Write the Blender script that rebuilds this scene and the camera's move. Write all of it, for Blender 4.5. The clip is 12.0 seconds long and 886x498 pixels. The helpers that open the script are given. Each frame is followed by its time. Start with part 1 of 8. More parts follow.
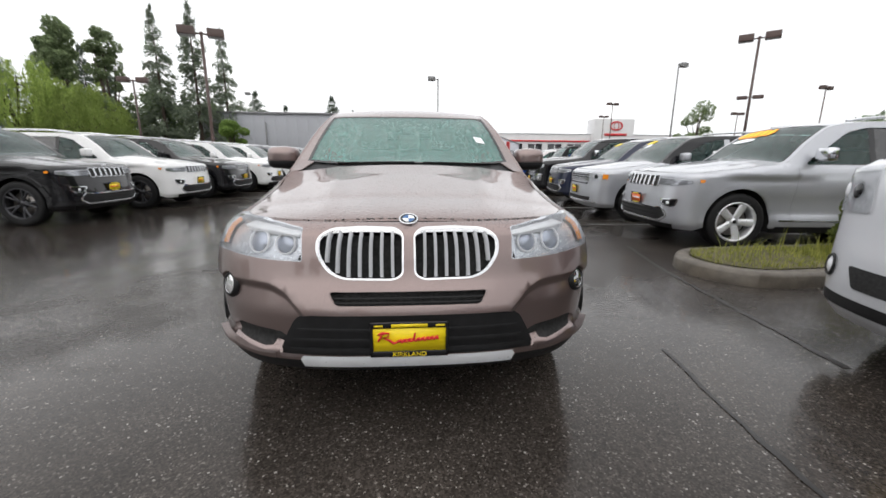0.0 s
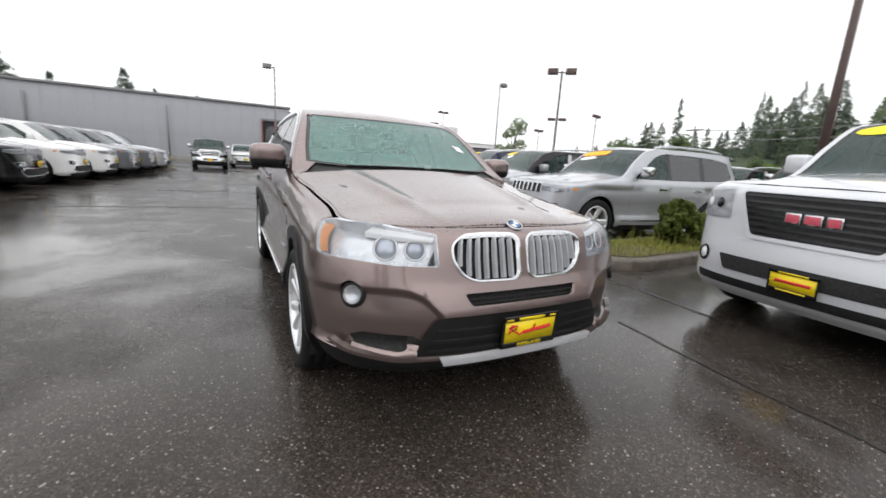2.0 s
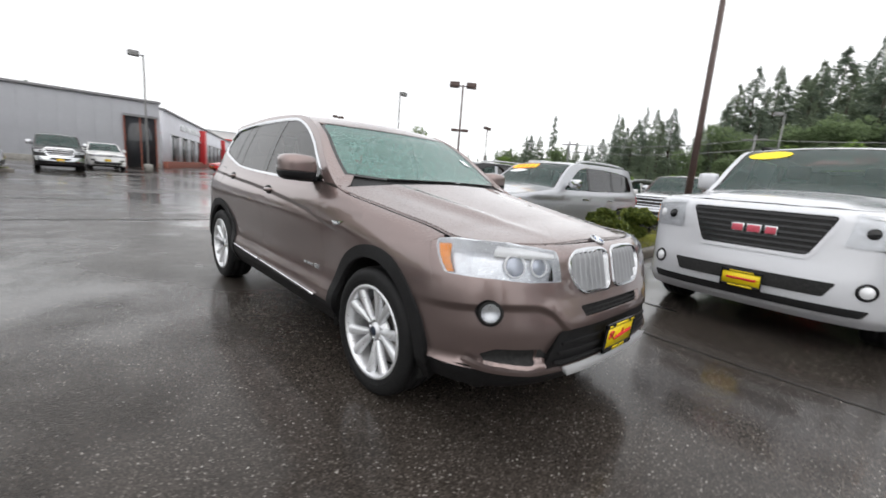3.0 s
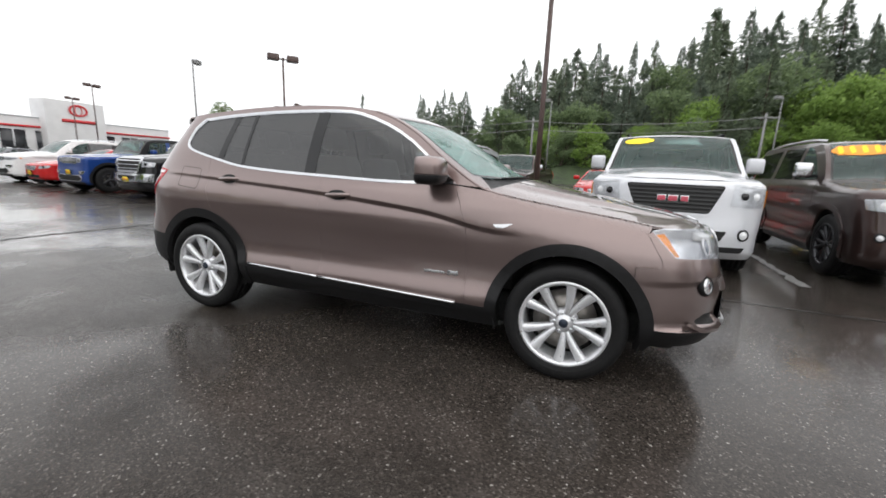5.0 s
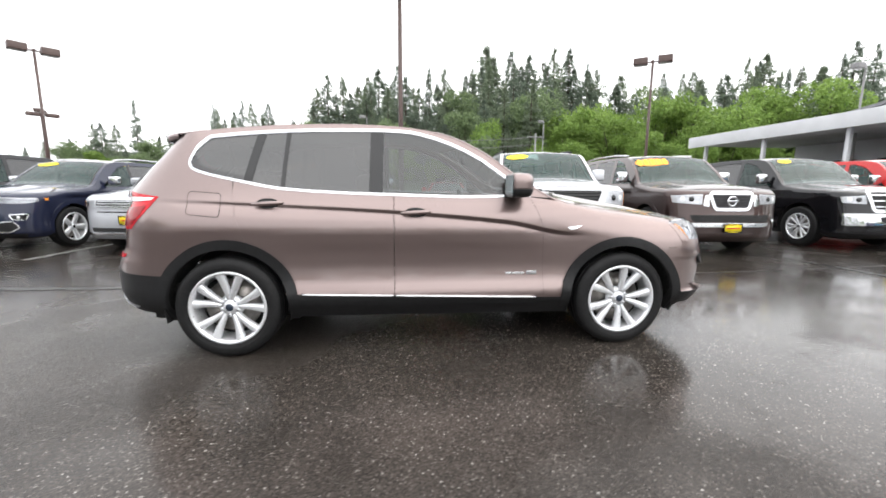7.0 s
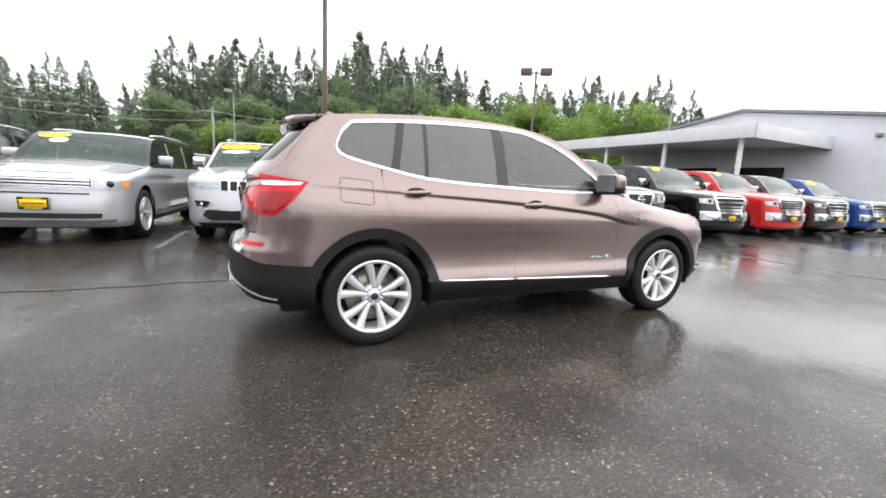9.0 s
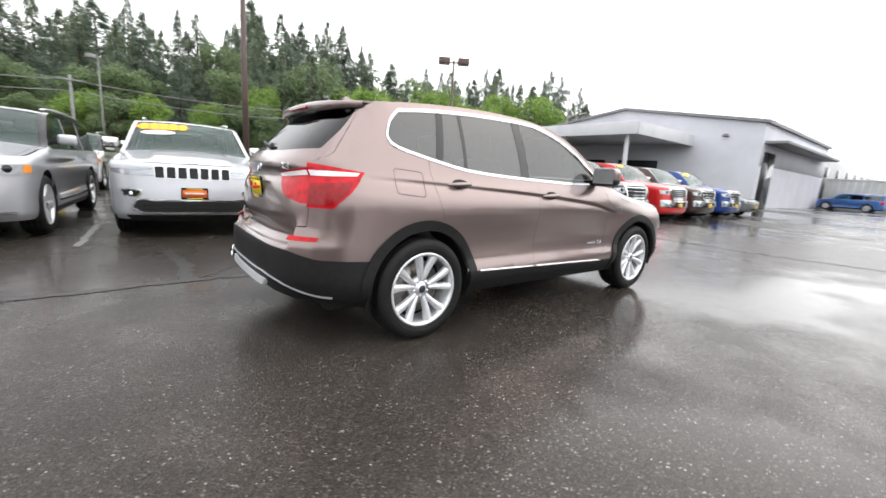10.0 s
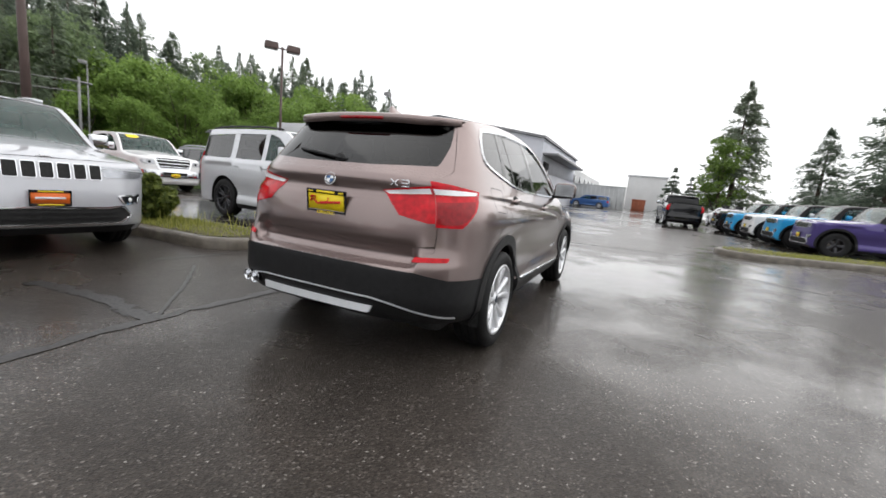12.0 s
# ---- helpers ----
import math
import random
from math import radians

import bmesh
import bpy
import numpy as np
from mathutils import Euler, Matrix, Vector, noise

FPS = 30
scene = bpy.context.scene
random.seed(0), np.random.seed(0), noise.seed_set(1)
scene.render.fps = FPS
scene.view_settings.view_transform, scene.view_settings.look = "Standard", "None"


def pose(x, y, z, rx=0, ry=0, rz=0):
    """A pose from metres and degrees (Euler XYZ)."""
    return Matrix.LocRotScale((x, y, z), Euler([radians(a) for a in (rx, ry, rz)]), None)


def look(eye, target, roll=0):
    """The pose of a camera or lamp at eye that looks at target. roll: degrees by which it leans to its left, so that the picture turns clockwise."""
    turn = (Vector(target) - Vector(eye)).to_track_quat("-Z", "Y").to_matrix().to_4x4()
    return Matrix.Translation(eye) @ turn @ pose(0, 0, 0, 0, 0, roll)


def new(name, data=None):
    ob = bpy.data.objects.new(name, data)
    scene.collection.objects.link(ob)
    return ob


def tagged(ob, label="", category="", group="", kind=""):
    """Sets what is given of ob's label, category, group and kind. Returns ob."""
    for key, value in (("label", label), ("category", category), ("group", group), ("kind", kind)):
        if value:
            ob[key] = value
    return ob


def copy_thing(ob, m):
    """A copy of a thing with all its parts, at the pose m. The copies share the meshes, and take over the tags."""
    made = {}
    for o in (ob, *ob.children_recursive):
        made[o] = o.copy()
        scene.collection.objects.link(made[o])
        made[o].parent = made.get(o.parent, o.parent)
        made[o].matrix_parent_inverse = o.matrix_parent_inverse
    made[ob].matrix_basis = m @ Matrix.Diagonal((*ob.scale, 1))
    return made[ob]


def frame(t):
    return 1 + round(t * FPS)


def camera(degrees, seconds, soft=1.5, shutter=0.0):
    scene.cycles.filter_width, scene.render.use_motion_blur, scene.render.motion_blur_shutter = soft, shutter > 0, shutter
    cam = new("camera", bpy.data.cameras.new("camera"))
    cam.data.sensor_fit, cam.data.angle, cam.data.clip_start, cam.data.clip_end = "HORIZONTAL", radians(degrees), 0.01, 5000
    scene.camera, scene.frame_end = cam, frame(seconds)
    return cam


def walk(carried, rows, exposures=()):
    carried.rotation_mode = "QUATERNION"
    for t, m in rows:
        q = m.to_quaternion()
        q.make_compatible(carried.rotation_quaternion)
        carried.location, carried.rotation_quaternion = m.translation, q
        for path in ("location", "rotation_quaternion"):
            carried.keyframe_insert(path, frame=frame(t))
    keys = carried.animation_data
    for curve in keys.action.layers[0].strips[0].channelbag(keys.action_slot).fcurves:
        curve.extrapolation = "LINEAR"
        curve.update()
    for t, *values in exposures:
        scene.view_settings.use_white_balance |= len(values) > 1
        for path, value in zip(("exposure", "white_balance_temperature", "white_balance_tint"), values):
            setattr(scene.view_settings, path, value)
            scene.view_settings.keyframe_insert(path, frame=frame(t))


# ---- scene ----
cam = camera(95.3, 12.0, 1.6, 0.35)
PATH = [
    (0, (0.011, -3.867, 1.184), (0.167, -1.921, 0.749), 0.4),
    (0.5, (-0.167, -3.934, 1.195), (0.124, -2.002, 0.766), 3.1),
    (1, (-0.47, -3.971, 1.204), (-0.038, -2.063, 0.786), 3.0),
    (1.5, (-0.836, -3.865, 1.225), (-0.186, -2.019, 0.812), 3.7),
    (2, (-1.224, -3.702, 1.202), (-0.294, -1.98, 0.79), 3.5),
    (2.5, (-1.648, -3.454, 1.198), (-0.498, -1.862, 0.821), 3.5),
    (3, (-2.068, -3.141, 1.192), (-0.712, -1.713, 0.846), 4.5),
    (3.2, (-2.25, -3.012, 1.194), (-0.816, -1.677, 0.795), 2.8),
    (4.8, (-3.139, -1.661, 1.184), (-1.325, -0.921, 0.779), 0.4),
    (5, (-3.218, -1.493, 1.202), (-1.375, -0.821, 0.811), 2.4),
    (5.5, (-3.414, -1.089, 1.18), (-1.474, -0.753, 0.829), 1.3),
    (6, (-3.538, -0.663, 1.178), (-1.593, -0.452, 0.76), 0.9),
    (6.5, (-3.651, -0.245, 1.176), (-1.676, -0.233, 0.866), 1.4),
    (7, (-3.698, 0.231, 1.173), (-1.732, 0.025, 0.87), 0.3),
    (7.2, (-3.702, 0.42, 1.171), (-1.751, 0.187, 0.796), 1.2),
    (8.8, (-3.543, 1.946, 1.15), (-1.726, 1.176, 0.824), 2.4),
    (9, (-3.485, 2.121, 1.148), (-1.698, 1.287, 0.815), 2.9),
    (9.5, (-3.261, 2.538, 1.136), (-1.554, 1.568, 0.756), 3.3),
    (10, (-3.025, 2.951, 1.127), (-1.488, 1.725, 0.759), 3.7),
    (10.5, (-2.723, 3.312, 1.127), (-1.319, 1.943, 0.732), 2.1),
    (11, (-2.431, 3.653, 1.129), (-1.214, 2.1, 0.798), 3.7),
    (11.5, (-2.088, 3.919, 1.132), (-1.095, 2.209, 0.833), 3.4),
    (12, (-1.69, 4.157, 1.125), (-0.868, 2.36, 0.813), 5.5),
]
walk(cam, [(t, look(eye, target, roll)) for t, eye, target, roll in PATH],
     exposures=[(0, .32), (2.5, .36), (5.0, .37), (5.5, .50), (6.2, .86), (7.0, 1.12), (9.5, 1.04), (10.5, .90), (11, .78), (11.5, .58), (12, .45)])

# ---------------------------------------------------------------- overcast sky
world = bpy.data.worlds.new("overcast_sky")
scene.world = world
world.use_nodes = True
wn = world.node_tree
bg = wn.nodes["Background"]
sky = wn.nodes.new("ShaderNodeTexSky")
sky.sky_type = "NISHITA"
sky.sun_disc = False
sky.sun_elevation, sky.sun_rotation = radians(52), radians(200)
sky.dust_density, sky.ozone_density = 6.0, 1.0
# a closed cloud layer over the sky's own light: nearly even, a little brighter above
wtc = wn.nodes.new("ShaderNodeTexCoord")
sep = wn.nodes.new("ShaderNodeSeparateXYZ")
wn.links.new(wtc.outputs["Generated"], sep.inputs[0])
cn = wn.nodes.new("ShaderNodeTexNoise")
cn.inputs["Scale"].default_value, cn.inputs["Detail"].default_value = 2.6, 5.0
wn.links.new(wtc.outputs["Generated"], cn.inputs["Vector"])
cr_ = wn.nodes.new("ShaderNodeValToRGB")
cr_.color_ramp.elements[0].position, cr_.color_ramp.elements[0].color = 0.30, (8.6, 8.75, 9.0, 1)
cr_.color_ramp.elements[1].position, cr_.color_ramp.elements[1].color = 0.70, (10.6, 10.6, 10.7, 1)
wn.links.new(cn.outputs["Fac"], cr_.inputs["Fac"])
wm = wn.nodes.new("ShaderNodeMixRGB")
wm.inputs[0].default_value = 0.93
wn.links.new(sky.outputs["Color"], wm.inputs[1])
wn.links.new(cr_.outputs["Color"], wm.inputs[2])
wn.links.new(wm.outputs["Color"], bg.inputs["Color"])
bg.inputs["Strength"].default_value = 0.11
sun = new("sun", bpy.data.lights.new("sun", "SUN"))
sun.data.energy, sun.data.angle, sun.data.color = 0.8, radians(110), (1.0, 0.98, 0.95)
sun.matrix_world = look((0, 0, 30), (8, 12, 0))

# ---------------------------------------------------------------- materials
def material(name):
    m = bpy.data.materials.new(name)
    m.use_nodes = True
    nt = m.node_tree
    return m, nt, nt.nodes["Principled BSDF"]


def add(nt, kind, **values):
    n = nt.nodes.new(kind)
    for key, value in values.items():
        if key in n.inputs:
            n.inputs[key].default_value = value
    return n


def coords(nt, scale=1.0):
    tc = nt.nodes.new("ShaderNodeTexCoord")
    mp = nt.nodes.new("ShaderNodeMapping")
    mp.inputs["Scale"].default_value = (scale, scale, scale)
    nt.links.new(tc.outputs["Object"], mp.inputs["Vector"])
    return mp.outputs["Vector"]


def noise_node(nt, vec, scale, detail=4.0, rough=0.55):
    n = nt.nodes.new("ShaderNodeTexNoise")
    n.inputs["Scale"].default_value, n.inputs["Detail"].default_value, n.inputs["Roughness"].default_value = scale, detail, rough
    nt.links.new(vec, n.inputs["Vector"])
    return n.outputs["Fac"]


def ramp(nt, fac, stops):
    r = nt.nodes.new("ShaderNodeValToRGB")
    els = r.color_ramp.elements
    while len(els) < len(stops):
        els.new(0.5)
    for el, (pos, col) in zip(els, stops):
        el.position = pos
        el.color = (*col, 1) if len(col) == 3 else col
    nt.links.new(fac, r.inputs["Fac"])
    return r.outputs["Color"]


def g(v):
    return (v, v, v)


def bump(nt, bsdf, height, strength, distance):
    b = nt.nodes.new("ShaderNodeBump")
    b.inputs["Strength"].default_value, b.inputs["Distance"].default_value = strength, distance
    nt.links.new(height, b.inputs["Height"])
    nt.links.new(b.outputs["Normal"], bsdf.inputs["Normal"])
    return b


def drops_height(nt, vec, density=90.0, size=0.30):
    """Rain beads: small round bumps, uneven in size."""
    v = nt.nodes.new("ShaderNodeTexVoronoi")
    v.inputs["Scale"].default_value = density
    nt.links.new(vec, v.inputs["Vector"])
    return ramp(nt, v.outputs["Distance"], [(0.0, g(1)), (size * 0.55, g(0.85)), (size, g(0.0))])


def simple(name, col, rough=0.5, metal=0.0, spread=0.12, scale=14.0, bumps=0.0, coat=0.0, spec=0.5):
    """A surface with slight unevenness of tone and gloss."""
    m, nt, b = material(name)
    vec = coords(nt)
    f = noise_node(nt, vec, scale)
    lo = tuple(c * (1 - spread) for c in col)
    hi = tuple(min(1, c * (1 + spread)) for c in col)
    nt.links.new(ramp(nt, f, [(0.3, lo), (0.7, hi)]), b.inputs["Base Color"])
    f2 = noise_node(nt, vec, scale * 6)
    nt.links.new(ramp(nt, f2, [(0.3, g(max(0.02, rough * 0.8))), (0.75, g(min(1, rough * 1.25)))]), b.inputs["Roughness"])
    b.inputs["Metallic"].default_value = metal
    b.inputs["Coat Weight"].default_value = coat
    b.inputs["Specular IOR Level"].default_value = spec
    if bumps:
        bump(nt, b, f2, bumps, 0.004)
    return m


def paint(name, col, metal=0.45, rough=0.38, beads=True, coat=1.0, gloss=0.03):
    """Metallic car paint under clear coat, wet with rain beads."""
    m, nt, b = material(name)
    vec = coords(nt)
    fl = noise_node(nt, vec, 900.0, 1.0)
    lo, hi = tuple(c * 0.86 for c in col), tuple(min(1, c * 1.14) for c in col)
    nt.links.new(ramp(nt, fl, [(0.35, lo), (0.65, hi)]), b.inputs["Base Color"])
    b.inputs["Metallic"].default_value = metal
    b.inputs["Roughness"].default_value = rough
    b.inputs["Coat Weight"].default_value = coat
    b.inputs["Coat Roughness"].default_value = gloss
    b.inputs["Specular IOR Level"].default_value = 0.25 if metal > 0.3 else 0.05
    if beads:
        # beads stand on the level panels and run off the upright ones
        geo = nt.nodes.new("ShaderNodeNewGeometry")
        sepn = nt.nodes.new("ShaderNodeSeparateXYZ")
        nt.links.new(geo.outputs["Normal"], sepn.inputs[0])
        patch0 = noise_node(nt, vec, 3.0, 3.0)
        pk = nt.nodes.new("ShaderNodeMath")
        pk.operation = "MULTIPLY"
        nt.links.new(patch0, pk.inputs[0])
        pk.inputs[1].default_value = 0.35
        patch = pk.outputs[0]
        pm = nt.nodes.new("ShaderNodeMath")
        pm.operation = "MULTIPLY_ADD"
        nt.links.new(sepn.outputs["Z"], pm.inputs[0])
        pm.inputs[1].default_value = 0.55
        nt.links.new(patch, pm.inputs[2])
        cut = ramp(nt, pm.outputs[0], [(0.48, g(0.0)), (0.66, g(1.0))])
        d = drops_height(nt, vec, 55.0, 0.44)
        mul = nt.nodes.new("ShaderNodeMath")
        mul.operation = "MULTIPLY"
        nt.links.new(d, mul.inputs[0])
        nt.links.new(cut, mul.inputs[1])
        bump(nt, b, mul.outputs[0], 0.9, 0.004)
    return m


def glass(name, tint, beads=0.0, rough=0.02, body=0.0, ior=1.6):
    """A thin tinted pane: see-through, with the sky's gloss on it."""
    m, nt, b = material(name)
    out = nt.nodes["Material Output"]
    vec = coords(nt)
    tr = add(nt, "ShaderNodeBsdfTransparent")
    tr.inputs["Color"].default_value = (*tint, 1)
    gl = add(nt, "ShaderNodeBsdfGlossy")
    gl.inputs["Roughness"].default_value = rough
    fr = add(nt, "ShaderNodeFresnel")
    fr.inputs["IOR"].default_value = ior
    mix = add(nt, "ShaderNodeMixShader")
    nt.links.new(fr.outputs[0], mix.inputs[0])
    nt.links.new(tr.outputs[0], mix.inputs[1])
    nt.links.new(gl.outputs[0], mix.inputs[2])
    last = mix
    if beads:
        d = drops_height(nt, vec, 62.0, 0.46)
        streak = noise_node(nt, vec, 26.0, 4.0)
        dm = nt.nodes.new("ShaderNodeMath")
        dm.operation = "MULTIPLY"
        nt.links.new(d, dm.inputs[0])
        nt.links.new(ramp(nt, streak, [(0.35, g(0.1)), (0.62, g(1.0))]), dm.inputs[1])
        bn = nt.nodes.new("ShaderNodeBump")
        bn.inputs["Strength"].default_value, bn.inputs["Distance"].default_value = (0.8 if beads > 0.2 else 0.22), 0.003
        nt.links.new(d, bn.inputs["Height"])
        nt.links.new(bn.outputs["Normal"], gl.inputs["Normal"])
        nt.links.new(bn.outputs["Normal"], fr.inputs["Normal"])
        # water film and beads scatter some light
        film = add(nt, "ShaderNodeBsdfPrincipled")
        film.inputs["Base Color"].default_value = (0.22, 0.48, 0.42, 1)
        film.inputs["Roughness"].default_value = 0.25
        mix2 = add(nt, "ShaderNodeMixShader")
        wet = add(nt, "ShaderNodeMath")
        wet.operation = "MULTIPLY_ADD"
        nt.links.new(dm.outputs[0], wet.inputs[0])
        wet.inputs[1].default_value = beads
        wet.inputs[2].default_value = body
        nt.links.new(wet.outputs[0], mix2.inputs[0])
        nt.links.new(mix.outputs[0], mix2.inputs[1])
        nt.links.new(film.outputs[0], mix2.inputs[2])
        last = mix2
    nt.links.new(last.outputs[0], out.inputs["Surface"])
    return m


M = {}
M["brown"] = paint("sparkling_brown_paint", (0.235, 0.178, 0.168), 0.80, 0.30, True, 1.0, 0.02)
M["silver"] = paint("silver_paint", (0.46, 0.47, 0.50), 0.55, 0.35)
M["pale_silver"] = paint("pale_silver_paint", (0.64, 0.65, 0.68), 0.35, 0.38)
M["white"] = paint("white_paint", (0.78, 0.78, 0.78), 0.0, 0.4)
M["black"] = paint("black_paint", (0.006, 0.006, 0.0075), 0.0, 0.3)
M["navy"] = paint("navy_paint", (0.016, 0.020, 0.045), 0.3, 0.35)
M["grey"] = paint("grey_paint", (0.16, 0.165, 0.18), 0.5, 0.36)
M["red"] = paint("red_paint", (0.55, 0.02, 0.02), 0.1, 0.35)
M["blue"] = paint("blue_paint", (0.015, 0.055, 0.24), 0.3, 0.35)
M["midblue"] = paint("mid_blue_paint", (0.05, 0.14, 0.38), 0.3, 0.35)
M["skyblue"] = paint("light_blue_paint", (0.03, 0.32, 0.62), 0.1, 0.35)
M["purple"] = paint("purple_paint", (0.07, 0.05, 0.19), 0.3, 0.35)
M["maroon"] = paint("dark_brown_paint", (0.055, 0.033, 0.030), 0.8, 0.35)
M["plastic"] = simple("black_plastic", (0.013, 0.013, 0.0138), 0.45, 0, 0.2, 30, 0.25, 0.0, 0.26)
M["gloss_black"] = simple("gloss_black", (0.008, 0.008, 0.009), 0.12, 0, 0.2, 20)
M["rubber"] = simple("tyre_rubber", (0.009, 0.009, 0.0095), 0.65, 0, 0.25, 40, 0.3, 0.0, 0.3)
M["chrome"] = simple("chrome", (0.68, 0.69, 0.71), 0.10, 1.0, 0.03, 10)
M["satin"] = simple("satin_aluminium", (0.68, 0.69, 0.71), 0.28, 1.0, 0.05, 10)
M["silver_trim"] = simple("silver_trim", (0.66, 0.67, 0.69), 0.34, 0.35, 0.05, 10)
M["slat"] = simple("slat_metal", (0.40, 0.41, 0.43), 0.36, 0.3, 0.05, 10)
M["alloy"] = simple("silver_alloy", (0.74, 0.75, 0.77), 0.32, 0.55, 0.06, 12, 0, 0.5)
M["dark_alloy"] = simple("dark_alloy", (0.05, 0.05, 0.055), 0.3, 0.7, 0.1, 12)
M["disc"] = simple("brake_disc", (0.30, 0.28, 0.26), 0.4, 0.9, 0.2, 30)
M["under"] = simple("underbody", (0.012, 0.012, 0.012), 0.8, 0, 0.3, 10)
M["seat"] = simple("tan_leather", (0.20, 0.17, 0.15), 0.5, 0, 0.15, 12, 0.2)
M["seat_dark"] = simple("dark_cloth", (0.025, 0.025, 0.027), 0.8, 0, 0.2, 30, 0.2)
M["dash"] = simple("dashboard_vinyl", (0.020, 0.020, 0.020), 0.6, 0, 0.2, 30, 0.2)
M["windshield"] = glass("rainy_windshield", (0.38, 0.62, 0.56), 0.50, 0.03, 0.26)
M["tinted"] = glass("tinted_glass", (0.09, 0.09, 0.10), 0.0, 0.02, 0.0, 2.05)
M["clear"] = glass("side_glass", (0.45, 0.51, 0.51), 0.0, 0.02, 0.0, 1.9)
M["carglass"] = glass("car_glass", (0.26, 0.42, 0.39), 0.16, 0.02, 0.05, 1.5)
M["rear_tint"] = glass("dark_rear_glass", (0.06, 0.06, 0.065), 0.0, 0.02, 0.0, 1.55)
M["lens"] = glass("clear_lens", (0.93, 0.94, 0.95), 0.0, 0.02)
M["reflector"] = simple("lamp_reflector", (0.50, 0.51, 0.53), 0.30, 1.0, 0.1, 30)
M["lamp_inner"] = simple("lamp_inner", (0.66, 0.68, 0.72), 0.25, 0.5, 0.15, 26)
M["car_lamp_pale"] = simple("car_lamp_pale", (0.74, 0.75, 0.78), 0.2, 0.25, 0.18, 24, 0, 1.0)
M["car_lamp"] = simple("car_lamp", (0.46, 0.47, 0.50), 0.15, 0.5, 0.35, 24, 0, 1.0)
M["lamp_dark"] = simple("lamp_projector", (0.40, 0.43, 0.50), 0.10, 0.5, 0.15, 30)
M["cap_dark"] = simple("cap_dark", (0.03, 0.04, 0.06), 0.3, 0.3, 0.1, 40)
M["lamp_white"] = simple("lamp_white", (0.85, 0.86, 0.88), 0.2, 0.1, 0.05, 30)
M["red_lens"] = simple("red_lens", (0.50, 0.005, 0.013), 0.08, 0.0, 0.30, 24, 0, 0.0, 0.3)
M["red_dark"] = simple("dark_red_lens", (0.26, 0.004, 0.008), 0.10, 0.0, 0.25, 40, 0, 0.0, 0.35)
M["amber"] = simple("amber_lens", (0.85, 0.28, 0.02), 0.15, 0.0, 0.15, 40, 0, 1.0)
M["yellow"] = simple("plate_yellow", (0.90, 0.68, 0.01), 0.45, 0, 0.04, 20)
M["sticker"] = simple("sticker_yellow", (0.95, 0.72, 0.01), 0.5, 0, 0.04, 20)
M["sticker_orange"] = simple("sticker_orange", (0.95, 0.33, 0.02), 0.5, 0, 0.04, 20)
M["script_red"] = simple("script_red", (0.70, 0.02, 0.03), 0.5, 0, 0.04, 20)
M["plate_orange"] = simple("plate_orange", (0.80, 0.16, 0.02), 0.5, 0, 0.05, 20)
M["paper"] = simple("white_paper", (0.78, 0.80, 0.82), 0.7, 0, 0.05, 20)
M["badge_blue"] = simple("badge_blue", (0.03, 0.11, 0.28), 0.25, 0, 0.1, 40)
M["badge_red"] = simple("badge_red", (0.60, 0.10, 0.14), 0.3, 0, 0.1, 40)


# ---------------------------------------------------------------- mesh tools
def pchip(pts):
    """A smooth curve through (x, y) pairs with no overshoot, as a table-driven function."""
    x = np.array([p[0] for p in pts], float)
    y = np.array([p[1] for p in pts], float)
    h, d = np.diff(x), np.diff(y) / np.diff(x)
    m = np.zeros(len(x))
    m[0], m[-1] = d[0], d[-1]
    for i in range(1, len(x) - 1):
        if d[i - 1] * d[i] > 0:
            w1, w2 = 2 * h[i] + h[i - 1], h[i] + 2 * h[i - 1]
            m[i] = (w1 + w2) / (w1 / d[i - 1] + w2 / d[i])
    tx = np.linspace(x[0], x[-1], 600)
    k = np.clip(np.searchsorted(x, tx) - 1, 0, len(x) - 2)
    u = (tx - x[k]) / h[k]
    ty = (y[k] * (1 + 2 * u) * (1 - u) ** 2 + m[k] * h[k] * u * (1 - u) ** 2 + y[k + 1] * u * u * (3 - 2 * u) + m[k + 1] * h[k] * u * u * (u - 1))
    return lambda q: np.interp(q, tx, ty)


def mesh_of(name, verts, faces, smooth=True):
    me = bpy.data.meshes.new(name)
    me.from_pydata([tuple(v) for v in verts], [], faces)
    if smooth:
        me.polygons.foreach_set("use_smooth", [True] * len(me.polygons))
    me.update()
    return me


def part(name, geo, mat, parent, label="", smooth=True):
    """One mesh object under a thing or a part. geo: (verts, faces), a bmesh or a mesh."""
    if isinstance(geo, bmesh.types.BMesh):
        me = bpy.data.meshes.new(name)
        geo.to_mesh(me)
        geo.free()
        me.polygons.foreach_set("use_smooth", [smooth] * len(me.polygons))
    elif isinstance(geo, bpy.types.Mesh):
        me = geo
    else:
        me = mesh_of(name, geo[0], geo[1], smooth)
        if len(geo) > 2 and smooth:
            me.normals_split_custom_set_from_vertices(geo[2])
    if not me.materials:
        me.materials.append(mat)
    ob = new(name, me)
    if parent is not None:
        ob.parent = parent
    if label:
        ob["label"] = label
    return ob


def thing(name, label, category, group="", kind=""):
    return tagged(new(name), label, category, group, kind)


def join(*geos):
    vs, fs = [], []
    for v, f, *_ in geos:
        o = len(vs)
        vs += [tuple(p) for p in v]
        fs += [tuple(i + o for i in q) for q in f]
    return vs, fs


def moved(geo, m):
    return [tuple(m @ Vector(v)) for v in geo[0]], geo[1]


